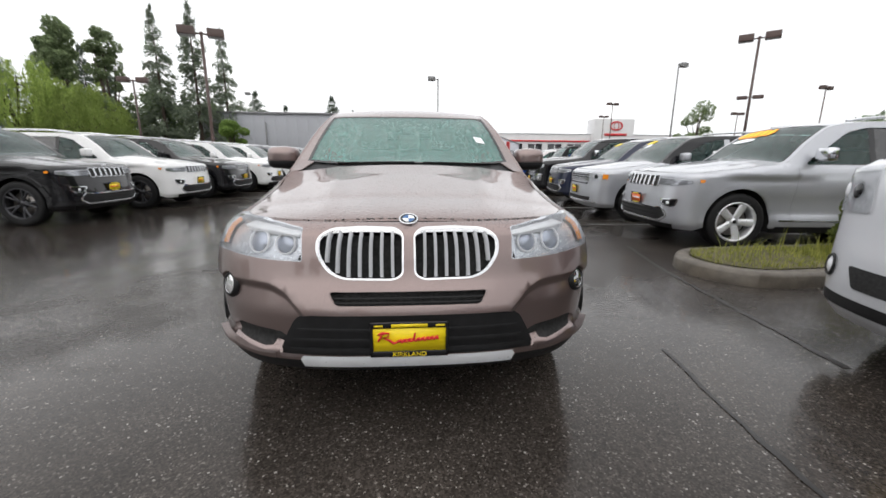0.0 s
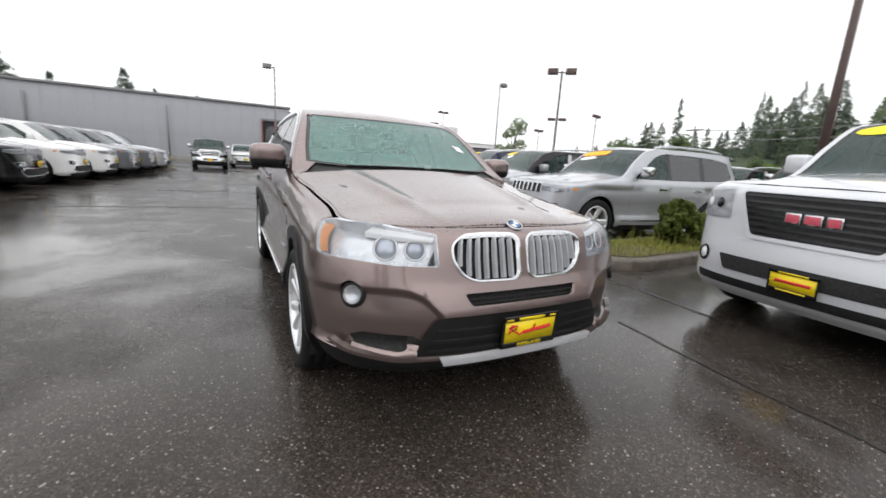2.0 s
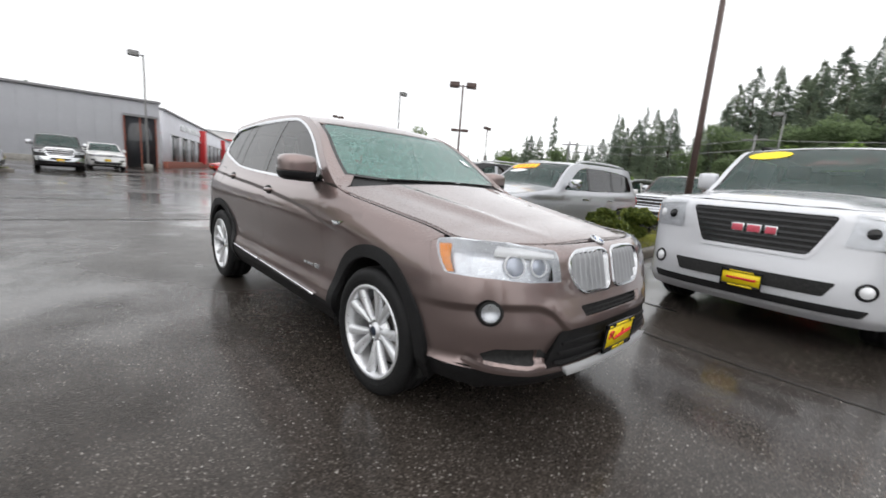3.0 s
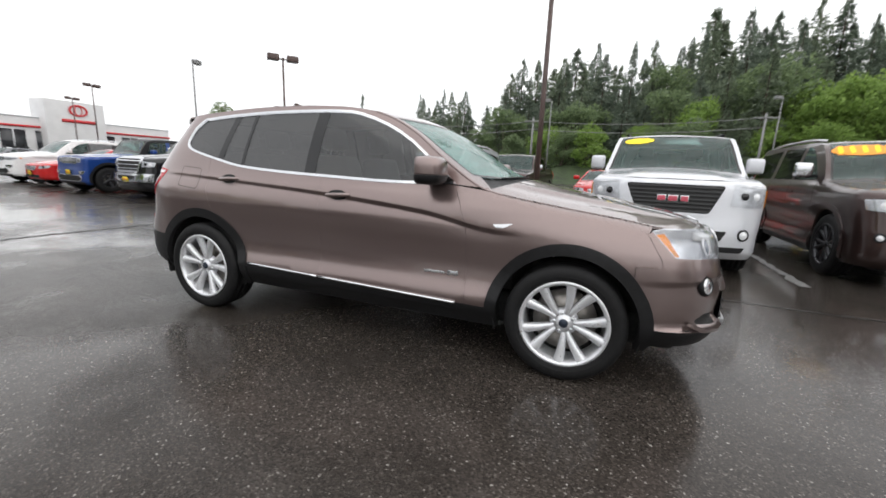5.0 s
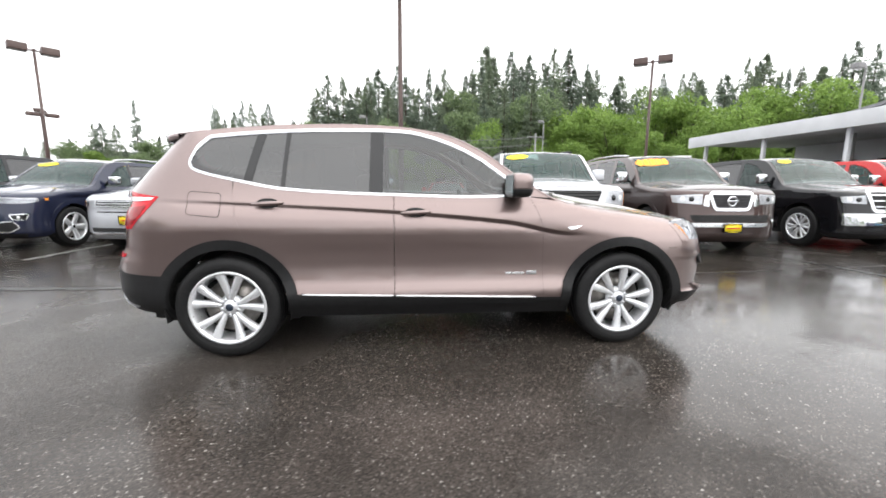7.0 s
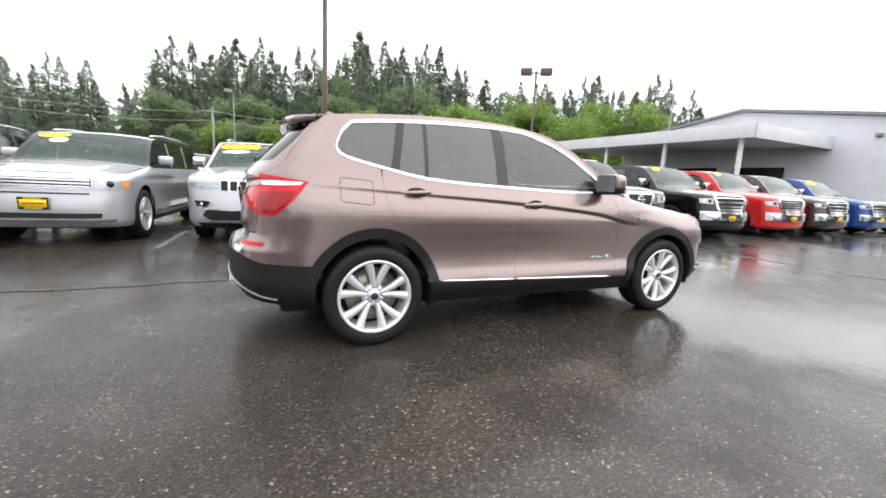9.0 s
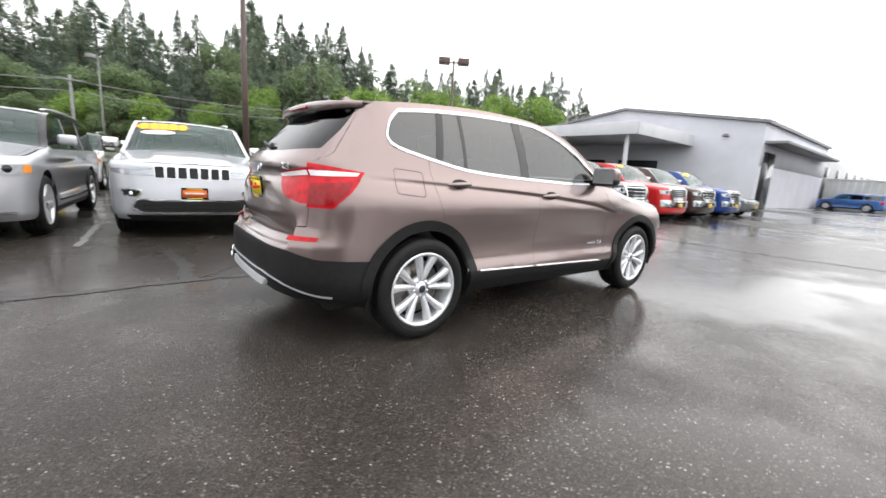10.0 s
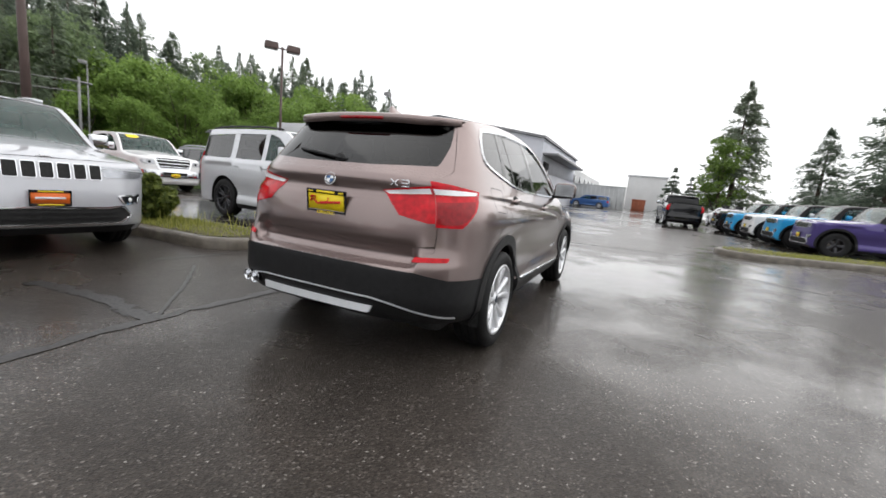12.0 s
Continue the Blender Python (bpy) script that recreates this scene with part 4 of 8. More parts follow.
    xb = [moved(box(-.004, -.003, -.030, .004, .003, .030, .001), m @ Matrix.Translation((-.030, 0, 0)) @ pose(0, 0, 0, 0, q, 0)) for q in (52, -52)]
    part("badge_bar", join(*xb), M["chrome"], root)
    tb = [moved(box(-.026, -.003, -.0035, .026, .003, .0035, .001), m @ Matrix.Translation((.042, 0, q))) for q in (-.018, 0, .018)] + [moved(box(.060, -.003, -.020, .068, .003, .020, .001), m)]
    part("badge_bar", join(*tb), M["chrome"], root)
    part("rear_wiper", tube([(-.05, 2.115, 1.225), (.0, 2.125, 1.232), (.22, 2.105, 1.262), (.36, 2.07, 1.278)][0:4], .011, 6), M["plastic"], root)
    part("wiper_hub", moved(lathe([(0, .02), (.03, .02), (.034, 0)], 16, "y"), Matrix.Translation((0, 2.11, 1.228))), M["plastic"], root)

    # front: bumper skin with its openings
    fr = sh.front
    kid = rounded(fr([(.024, .880), (.06, .898), (.20, .902), (.34, .896), (.390, .868), (.382, .80), (.330, .730), (.270, .702), (.06, .698), (.024, .718)]), .035, 5)
    kid_l = [(-a, b) for a, b in kid]
    slot = rounded(fr([(-.330, .654), (.330, .654), (.300, .600), (-.300, .600)]), .018)
    mouth = rounded(fr([(-.42, .562), (.42, .562), (.470, .540), (.515, .46), (.556, .374), (-.556, .374), (-.515, .46), (-.470, .540)]), .022)
    lamp = fr([(.440, .768), (.452, .84), (.472, .902), (.60, .918), (.74, .930)]) + sh.side([(-1.93, .934), (-1.825, .922), (-1.90, .846), (-1.955, .795)]) + fr([(.78, .790), (.62, .774)])
    lamp = rounded(lamp, .012, 3)
    lamp_l = [(-a, b) for a, b in lamp]
    side_end = sh.side([(-1.86, .738), (-1.745, .731), (-1.745, .3)])
    e_ = lambda s: float(sh.edge(np.interp(s, sh.S, sh.Y)))  # noqa: E731
    topline = [(s, e_(s) - .003) for s in np.linspace(sh.sy(-1.90), 0.0, 26)]
    low_front = [(s, .362 + .035 * min(1, max(0, (s - .6) / .25))) for s in np.linspace(0.0, sh.sy(-1.745), 30)]
    halfl = side_end[::-1][1:2] + [side_end[0]] + sh.side([(-1.885, .741), (-1.885, .775), (-1.80, .908)]) + topline
    full = [p for p in halfl] + [(-a, b) for a, b in halfl[::-1][1:]] + [(-a, b) for a, b in low_front[::-1]] + low_front[1:]
    air = rounded(fr([(.575, .470), (.76, .482), (.815, .452), (.80, .425), (.62, .404), (.585, .41)]), .012)
    fog = [(sh.sx(.79) + .062 * math.cos(a), .648 + .056 * math.sin(a)) for a in np.linspace(0, 2 * math.pi, 32, endpoint=False)]
    fog_l = [(-a, b) for a, b in fog]
    air_l = [(-a, b) for a, b in air]
    fold = pchip([(0, .50), (.40, .55), (.46, .60), (.52, .655), (.60, .684), (.75, .690), (1.0, .680), (1.6, .66)])
    fade = pchip([(0, 0), (.38, 0), (.46, 1), (.95, 1), (1.25, .25), (1.45, 0), (9, 0)])

    def chin(q, z):
        p = sh.skin(q, z)
        a = np.abs(q)
        u = np.clip((fold(a) - z) / .045, 0, 1)
        r = fade(a) * (.020 * u * u * (3 - 2 * u) + .030 * np.clip((fold(a) - z) / .25, 0, 1))
        r = r * (1 - np.clip((.425 - z) / .035, 0, 1))
        n = np.stack([p[:, 0] * .55, np.full(len(p), -1.0)], 1)
        n /= np.linalg.norm(n, axis=1)[:, None]
        p[:, 0] -= n[:, 0] * r
        p[:, 1] -= n[:, 1] * r
        return p
    fold_lines = [[(sg_ * q, float(fold(q)) - dz) for q in np.linspace(.42, 1.2, 30)] for sg_ in (1, -1) for dz in (.0, .012, .024, .036, .048)]
    part("front_bumper", panel(chin, full, [kid, kid_l, slot, mouth, lamp, lamp_l, arch(fa, R1 - .02), [(-a, b) for a, b in arch(fa, R1 - .02)], fog, fog_l, air, air_l], .035, 0, .02, [[(s, e_(s) - q) for s in np.linspace(-sh.sx(.40), sh.sx(.40), 40)] for q in (.010, .020, .032)] + fold_lines, edge=.02), P, root)
    under = [(q, .368 + .035 * min(1, max(0, (q - .6) / .25))) for q in np.linspace(0.0, sh.sy(-1.80), 24)]
    under = under + [(q, .285) for q in np.linspace(sh.sy(-1.80), 0.0, 24)]
    under = [(-a_, b_) for a_, b_ in under[:24]][::-1] + under[1:24] + under[24:] + [(-a_, b_) for a_, b_ in under[24:]][::-1][1:]
    part("bumper_underside", panel(sh.skin, under, [], .05, -.012, .03), M["plastic"], root, "black plastic bumper underside")
    # seam between hood and bumper, black backing behind the openings
    back = fr([(-.435, .90), (.435, .90), (.56, .56), (.60, .33), (-.60, .33), (-.56, .56)])
    part("grille_backing", panel(sh.skin, back, [], .06, -.045, 0), M["under"], root)
    part("lower_grille", panel(sh.skin, inset(mouth, -.004), [], .05, -.02, 0), M["plastic"], root)
    for k in range(3):
        z = .40 + k * .045
        w = .50 - k * .02
        part("grille_bar", panel(sh.skin, fr([(-w, z), (w, z), (w, z + .012), (-w, z + .012)]), [], .05, -.006, .012), M["plastic"], root)
    for k in range(3):
        z = .592 + k * .018
        part("slot_bar", panel(sh.skin, fr([(-.31, z), (.31, z), (.31, z + .005), (-.31, z + .005)]), [], .05, -.012, .01), M["plastic"], root)
    def upright(q, z):
        p = sh.skin(q, np.full(len(q), .42))
        p[:, 2] = z
        p[:, 1] += .35 * (.36 - z) * (z < .36)
        return p
    silver = fr([(-.445, .378), (.445, .378), (.43, .350), (-.43, .350)])
    part("skid_strip", panel(upright, silver, [], .04, .016, .03), M["silver_trim"], root, "silver strip under the front bumper")
    for sg in (1, -1):
        lip = fr([(.566, .388), (.64, .386), (.80, .410), (.86, .442), (.870, .435), (.83, .402), (.80, .393), (.64, .368), (.57, .366)])
        lip = [(sg * a, b) for a, b in lip]
        part("bumper_lip", panel(sh.skin, lip, [], .02, .006, .03, edge=.02), P, root)
        part("air_inlet", panel(chin, [(sg * a, b) for a, b in inset(air, -.006)], [], .03, -.018, 0), M["under"], root)
        # kidney frame and slats
        kk = kid if sg > 0 else kid_l
        fr_ = part("grille_frame", panel(sh.skin, inset(kk, -.003), [inset(kk, .0045)], .02, .009, .026, edge=.015), M["chrome"], root, "chrome kidney grille surround")
        for i in range(7):
            x = .066 + i * .0455
            zt_, zb_ = .890, float(np.interp(x, [.05, .25, .30, .36], [.708, .710, .728, .79]))
            sl = fr([(x - .006, zb_), (x + .006, zb_), (x + .006 + .005, zt_), (x - .006 + .005, zt_)])
            part("grille_slat", panel(sh.skin, [(sg * a, b) for a, b in sl], [], .03, .002, .028, edge=.03), M["slat"], fr_)
        # head lamp
        ll = lamp if sg > 0 else lamp_l
        hl = part("head_lamp", panel(sh.skin, inset(ll, -.012), [], .03, -.050, 0), M["lamp_inner"], root, "clear head lamp with twin rings")
        wall = panel(sh.skin, ll, [inset(ll, .004)], .03, .0, .05, edge=.02)
        part("lamp_housing", wall, M["lamp_inner"], hl)
        for x, z, r in ((.548, .842, .046), (.680, .848, .052)):
            s = sg * sh.sx(x)
            m = on_front(sh, None, s, z, -.044)
            ringg = lathe([(r - .006, -.006), (r - .003, -.010), (r, -.009), (r + .003, -.002)], 36, "y")
            part("lamp_ring", moved(ringg, m), M["lamp_white"], hl)
            lensg = lathe([(0, -.009), (r * .45, -.007), (r * .74, -.003), (r * .86, .003)], 28, "y")
            part("projector", moved(lensg, m), M["lamp_dark"], hl)
        brow = fr([(.478, .894), (.62, .914), (.78, .926), (.79, .908), (.62, .894), (.482, .874)])
        part("lamp_brow", panel(sh.skin, [(sg * a, b) for a, b in brow], [], .03, -.012, .03), M["lamp_white"], hl)
        am = sh.side([(-1.915, .922), (-1.838, .914), (-1.908, .842), (-1.958, .802), (-1.985, .806), (-1.945, .86)])
        part("turn_signal", panel(sh.skin, [(sg * a, b) for a, b in am], [], .03, -.016, .02), M["amber"], hl, "amber turn signal")
        o = part("lamp_lens", panel(sh.skin, inset(ll, .001), [], .03, .001, 0), M["lens"], hl)
        o.visible_shadow = False
        # fog lamp
        m = on_front(sh, None, sg * sh.sx(.79), .648, -.016)
        fo = part("fog_lamp", moved(lathe([(0, .012), (.020, .010), (.034, .002), (.040, -.006)], 28, "y"), m), M["reflector"], root)
        ob = part("fog_glass", moved(lathe([(0, -.010), (.025, -.009), (.040, -.005)], 28, "y"), m), M["lens"], fo)
        ob.visible_shadow = False
        part("fog_bezel", moved(lathe([(.039, -.004), (.043, -.010), (.049, -.008), (.058, .006), (.05, .03)], 32, "y"), m), M["plastic"], fo)
        part("fog_pocket", panel(sh.skin, [(sg * a, b) for a, b in inset(fog, -.012)], [], .02, -.035, 0), M["plastic"], fo)
    plate(root, pose(0, float(sh.skin([0.], [.46])[0, 1]) - .020, .468, 4, 0, 0), .318, .155, front=True)
    hp = sh.top(np.array([0., 0.]), np.array([-2.185, -2.125]))
    ang = math.degrees(math.atan2(hp[1, 2] - hp[0, 2], .06))
    m = Matrix.Translation((0, -2.150, float(hp.mean(0)[2]) + .004)) @ pose(0, 0, 0, -(90 - ang) * .78, 0, 0)
    roundel(root, m, .041)

    # arches, sills, door strips
    for c in (fa, ra):
        ring = circle(*c, R1, 56)
        lo_cut = [(c[0] - .6, .26), (c[0] + .6, .26), (c[0] + .6, -.4), (c[0] - .6, -.4)]
        sided("arch_cladding", sh.side(ring), M["plastic"], [arch(c, R0), sh.side(lo_cut)], off=.014, rim=.035, step=.035)
        vs, fs = [], []
        for i in range(25):
            a = math.pi * (i / 24) * 1.16 - .25
            for x in (-.905, -.60):
                vs.append((x, c[0] + (R0 + .012) * math.cos(a), c[1] + (R0 + .012) * math.sin(a)))
        for i in range(24):
            fs.append((2 * i, 2 * i + 1, 2 * i + 3, 2 * i + 2))
        part("wheel_well", (vs, fs), M["under"], root)
        part("wheel_well", mirrored((vs, fs)), M["under"], root)
    sill = [(-.98, .25), (1.0, .27), (1.0, stripz(1.0) - .002), (-.98, stripz(-.98) - .002)]
    sided("sill", sh.side(sill), M["plastic"], [], off=.006, rim=.05, step=.06)
    for ya, yb in ((-.745, .270), (.286, .915)):
        ys_ = np.linspace(ya, yb, 14)
        pts = sh.skin(np.array([sh.sy(y) for y in ys_]), np.array([stripz(y) for y in ys_]))
        pts[:, 0] -= .008
        bar = tube(pts, .010, 8)
        part("sill_strip", bar, M["chrome"], root)
        part("sill_strip", mirrored(bar), M["chrome"], root)
    # handles
    for y, z in ((.128, .998), (1.118, 1.058)):
        def hand(sgn):
            vs, fs = [], []
            for i in range(11):
                t = i / 10
                yy = y - .105 + .21 * t
                pr = .030 * math.sin(math.pi * min(1, max(0, t))) ** .45
                xw = float(-sh.skin([sh.sy(yy)], [z])[0, 0])
                h = .016 * (math.sin(math.pi * (t * .9 + .05)) ** .4)
                zz = z - .012 * (t - .5)
                for dx, dz in ((pr * .4, -h), (pr, -h * .5), (pr, h * .5), (pr * .4, h)):
                    vs.append((-(xw + dx), yy, zz + dz))
            for i in range(10):
                for k in range(3):
                    fs.append((i * 4 + k, i * 4 + k + 1, i * 4 + k + 5, i * 4 + k + 4))
            return (vs, fs) if sgn > 0 else mirrored((vs, fs))
        cup = [(sh.sy(y + .075 * math.cos(a)), z + .034 * math.sin(a)) for a in np.linspace(0, 2 * math.pi, 26, endpoint=False)]
        for sgn in (1, -1):
            h = part("door_handle", hand(sgn), P, root)
            geo = panel(sh.skin, cup, [], .02, .0015, 0)
            part("handle_cup", geo if sgn > 0 else mirrored(geo), M["under"], h)
    # side badge with the indicator, small lettering on the door
    bd = sh.side([(-1.075, .905), (-.955, .893), (-.985, .872), (-1.03, .880)])
    sided("side_badge", bd, M["chrome"], off=.004, rim=.006, step=.02)
    m = Matrix.Translation((-(float(-sh.skin([sh.sy(-.63)], [.555])[0, 0]) + .003), -.63, .560)) @ pose(0, 0, 0, 0, 0, -90)
    part("badge_bar", moved(box(-.11, -.002, -.010, .03, .002, .006, .001), m), M["satin"], root)
    part("badge_bar", moved(box(.045, -.002, -.014, .12, .002, .016, .001), m), M["chrome"], root)
    # mirrors
    for sg in (-1, 1):
        def egg(cx, cy, cz, rx_, ry_, rz_, z0=-1.0, z1=1.0):
            vs, fs = [], []
            n, k = 12, 24
            for i in range(n + 1):
                zz = z0 + (z1 - z0) * i / n
                rr_ = max(0, 1 - abs(zz) ** 3.6) ** (1 / 3.6)
                for j in range(k):
                    a = 2 * math.pi * j / k
                    ca, sa = math.cos(a), math.sin(a)
                    px = rr_ * math.copysign(abs(ca) ** .62, ca)
                    py = rr_ * math.copysign(abs(sa) ** .8, sa)
                    if py > .45:
                        py = .45
                    vs.append((cx + px * rx_, cy + py * ry_, cz + zz * rz_))
            for i in range(n):
                for j in range(k):
                    fs.append((i * k + j, i * k + (j + 1) % k, (i + 1) * k + (j + 1) % k, (i + 1) * k + j))
            fs.append(tuple(range(k - 1, -1, -1)))
            fs.append(tuple(range(n * k, n * k + k)))
            return vs, fs
        cx, cy, cz = .965, -.56, 1.188
        capg = egg(cx, cy, cz, .118, .105, .086, -.30, 1.0)
        lowg = egg(cx, cy, cz, .119, .106, .086, -1.0, -.30)
        stalk = box(.83, -.60, 1.100, .96, -.53, 1.135, .012)
        gl = [(cx - .100, cy + .051, cz - .062), (cx + .100, cy + .051, cz - .062), (cx + .100, cy + .051, cz + .066), (cx - .100, cy + .051, cz + .066)], [(0, 1, 2, 3)]
        if sg < 0:
            capg, lowg, stalk, gl = (mirrored(q) for q in (capg, lowg, stalk, gl))
        mi = part("side_mirror", capg, P, root)
        part("mirror_base", join(lowg, stalk), M["plastic"], mi)
        part("mirror_glass", gl, M["chrome"], mi)
    # underbody and inside
    part("underbody", box(-.72, -2.02, .22, .72, 2.0, .42, .05), M["under"], root)
    # rounded edge between pillar and windshield side
    ys_ = np.linspace(-.985, -.02, 40)
    rim_ = tube([(-float(np.interp(y, sh.EY, sh.EX)) + .004, y, float(np.interp(y, sh.EY, sh.EZ)) - .003) for y in ys_], .009, 8)
    part("pillar_edge", rim_, P, root)
    part("pillar_edge", mirrored(rim_), P, root)
    part("roof_lining", box(-.585, 1.50, 1.42, .585, 1.83, 1.512, .02), M["under"], root)
    part("floor_pan", box(-.78, -.95, .42, .78, 2.02, .50, .02), M["under"], root)
    part("firewall", box(-.70, -1.06, .45, .70, -1.0, 1.02, .01), M["under"], root)
    part("dashboard", dash_geo(.70, -1.0, -.50, 1.06), M["dash"], root)
    st = part("steering_wheel", moved(join(lathe([(.165, 0), (.18, .014), (.195, 0), (.18, -.014)], 32, "y", True), box(-.16, -.012, -.025, .16, .012, .025, .008), box(-.05, -.02, -.05, .05, .02, .05, .015)), Matrix.Translation((.36, -.42, .98)) @ pose(0, 0, 0, -25, 0, 0)), M["dash"], root)
    for x, y in ((-.36, .12), (.36, .12)):
        seat(root, x, y, M["seat"])
    for x in (-.40, 0, .40):
        seat(root, x, 1.02, M["seat"], .40)
    part("rear_view_mirror", box(-.055, -.345, 1.375, .055, -.305, 1.44, .015), M["plastic"], root)
    part("inspection_sticker", panel(sh.top, [(.53, -.60), (.60, -.60), (.58, -.53), (.51, -.53)], [], .03, .0015, 0), M["paper"], root)
    wheels(root, [(-.925, -1.405), (.925, -1.405), (-.925, 1.405), (.925, 1.405)], .350, .245, .250, "vee", M["alloy"], True, M["cap_dark"])
    return root


def dash_geo(w, y0, y1, z):
    vs, fs = [], []
    prof = [(y0, z), ((y0 + y1) / 2, z + .015), (y1 - .06, z - .02), (y1, z - .09), (y1, z - .35), (y1 - .10, z - .50)]
    for x in (-w, w):
        vs += [(x, a, b) for a, b in prof]
    n = len(prof)
    for i in range(n - 1):
        fs.append((i, i + 1, n + i + 1, n + i))
    fs.append(tuple(range(n)))
    return vs, fs


def seat(root, x, y, mat, w=.50, z=.55):
    """A car seat: cushion, backrest and headrest."""
    h = w / 2
    s = part("seat_cushion", box(x - h, y - .28, z, x + h, y + .24, z + .17, .06), mat, root)
    bk = moved(box(-h, -.07, 0, h, .08, .62, .06), Matrix.Translation((x, y + .22, z + .12)) @ pose(0, 0, 0, -16, 0, 0))
    part("backrest", bk, mat, s)
    hd = moved(box(-.13, -.05, .66, .13, .06, .84, .045), Matrix.Translation((x, y + .22, z + .12)) @ pose(0, 0, 0, -14, 0, 0))
    part("headrest", hd, mat, s)


def plate(root, m, w, h, front=True, field="yellow", word=True):
    """A dealer's plate in a black frame."""
    fm = join(*[moved(b, m) for b in (box(-w / 2, -.004, h / 2 - .026, w / 2, .010, h / 2, .003), box(-w / 2, -.004, -h / 2, w / 2, .010, -h / 2 + .026, .003), box(-w / 2, -.004, -h / 2, -w / 2 + .012, .010, h / 2, .003), box(w / 2 - .012, -.004, -h / 2, w / 2, .010, h / 2, .003))])
    p = part("dealer_plate", fm, M["gloss_black"], root, "yellow dealer plate in a black frame")
    part("plate_field", moved(box(-w / 2 + .008, 0, -h / 2 + .02, w / 2 - .008, .006, h / 2 - .02), m), M[field], p)
    if not word:
        part("plate_bar", moved(box(-w * .36, -.002, -.010, w * .36, .002, .012), m), M["script_red" if field == "yellow" else "paper"], p)
        part("plate_bar", moved(box(-w * .3, -.006, h / 2 - .020, w * .3, -.003, h / 2 - .008), m), M["yellow"], p)
        part("plate_bar", moved(box(-w * .3, -.006, -h / 2 + .008, w * .3, -.003, -h / 2 + .020), m), M["yellow"], p)
        return p
    t = Matrix.Translation((0, -.003, 0))
    # the dealer's handwritten mark as a plain slanted shape
    strokes = [[(-.40, -.02), (-.375, .06), (-.35, .19), (-.32, .22)], [(-.40, .17), (-.34, .25), (-.26, .22), (-.27, .12), (-.34, .08), (-.27, .02), (-.20, -.10), (-.16, -.06)]]
    run = [(-.16, -.06)]
    for k in range(9):
        x0 = -.14 + k * .058
        up = .24 if k == 3 else .085
        rise = .012 * k
        run += [(x0 + .012, .04 + rise - .05), (x0 + .034, up + rise - .06), (x0 + .022, .0 + rise - .06), (x0 + .046, -.035 + rise - .04)]
    strokes += [run]
    geo = join(*[tube([(a * w, -.002, b * h * .9) for a, b in q], .0042, 6) for q in strokes])
    part("plate_script", moved(geo, m @ t), M["script_red"], p)
    part("plate_bar", moved(box(-w * .23, -.006, h / 2 - .021, w * .23, -.003, h / 2 - .007), m), M["yellow"], p)
    write("KIRKLAND", .026, M["yellow"], p, m @ Matrix.Translation((0, -.006, -h / 2 + .013)), "plate_letters", 0, .001, 1.1)
    for sx in (-1, 1):
        part("plate_mark", moved(box(sx * w * .39 - .018, -.006, h / 2 - .018, sx * w * .39 + .018, -.003, h / 2 - .010), m), M["yellow"], p)
    return p


def roundel(root, m, r):
    """A round badge: chrome ring, dark band and a quartered disc."""
    ring = part("round_badge", moved(lathe([(r * .97, .004), (r, -.003), (r * .9, -.006), (r * .86, -.003)], 36, "y"), m), M["chrome"], root)
    part("badge_band", moved(lathe([(r * .88, -.003), (r * .62, -.004)], 36, "y"), m), M["gloss_black"], ring)
    for k in range(4):
        a0 = math.pi / 2 * k
        vs = [(0, -.0045, 0)] + [(r * .62 * math.cos(a0 + math.pi / 2 * i / 8), -.0045, r * .62 * math.sin(a0 + math.pi / 2 * i / 8)) for i in range(9)]
        part("badge_quarter", moved((vs, [tuple(range(10))]), m), M["paper"] if k % 2 == 0 else M["badge_blue"], ring)


CAR = hero()


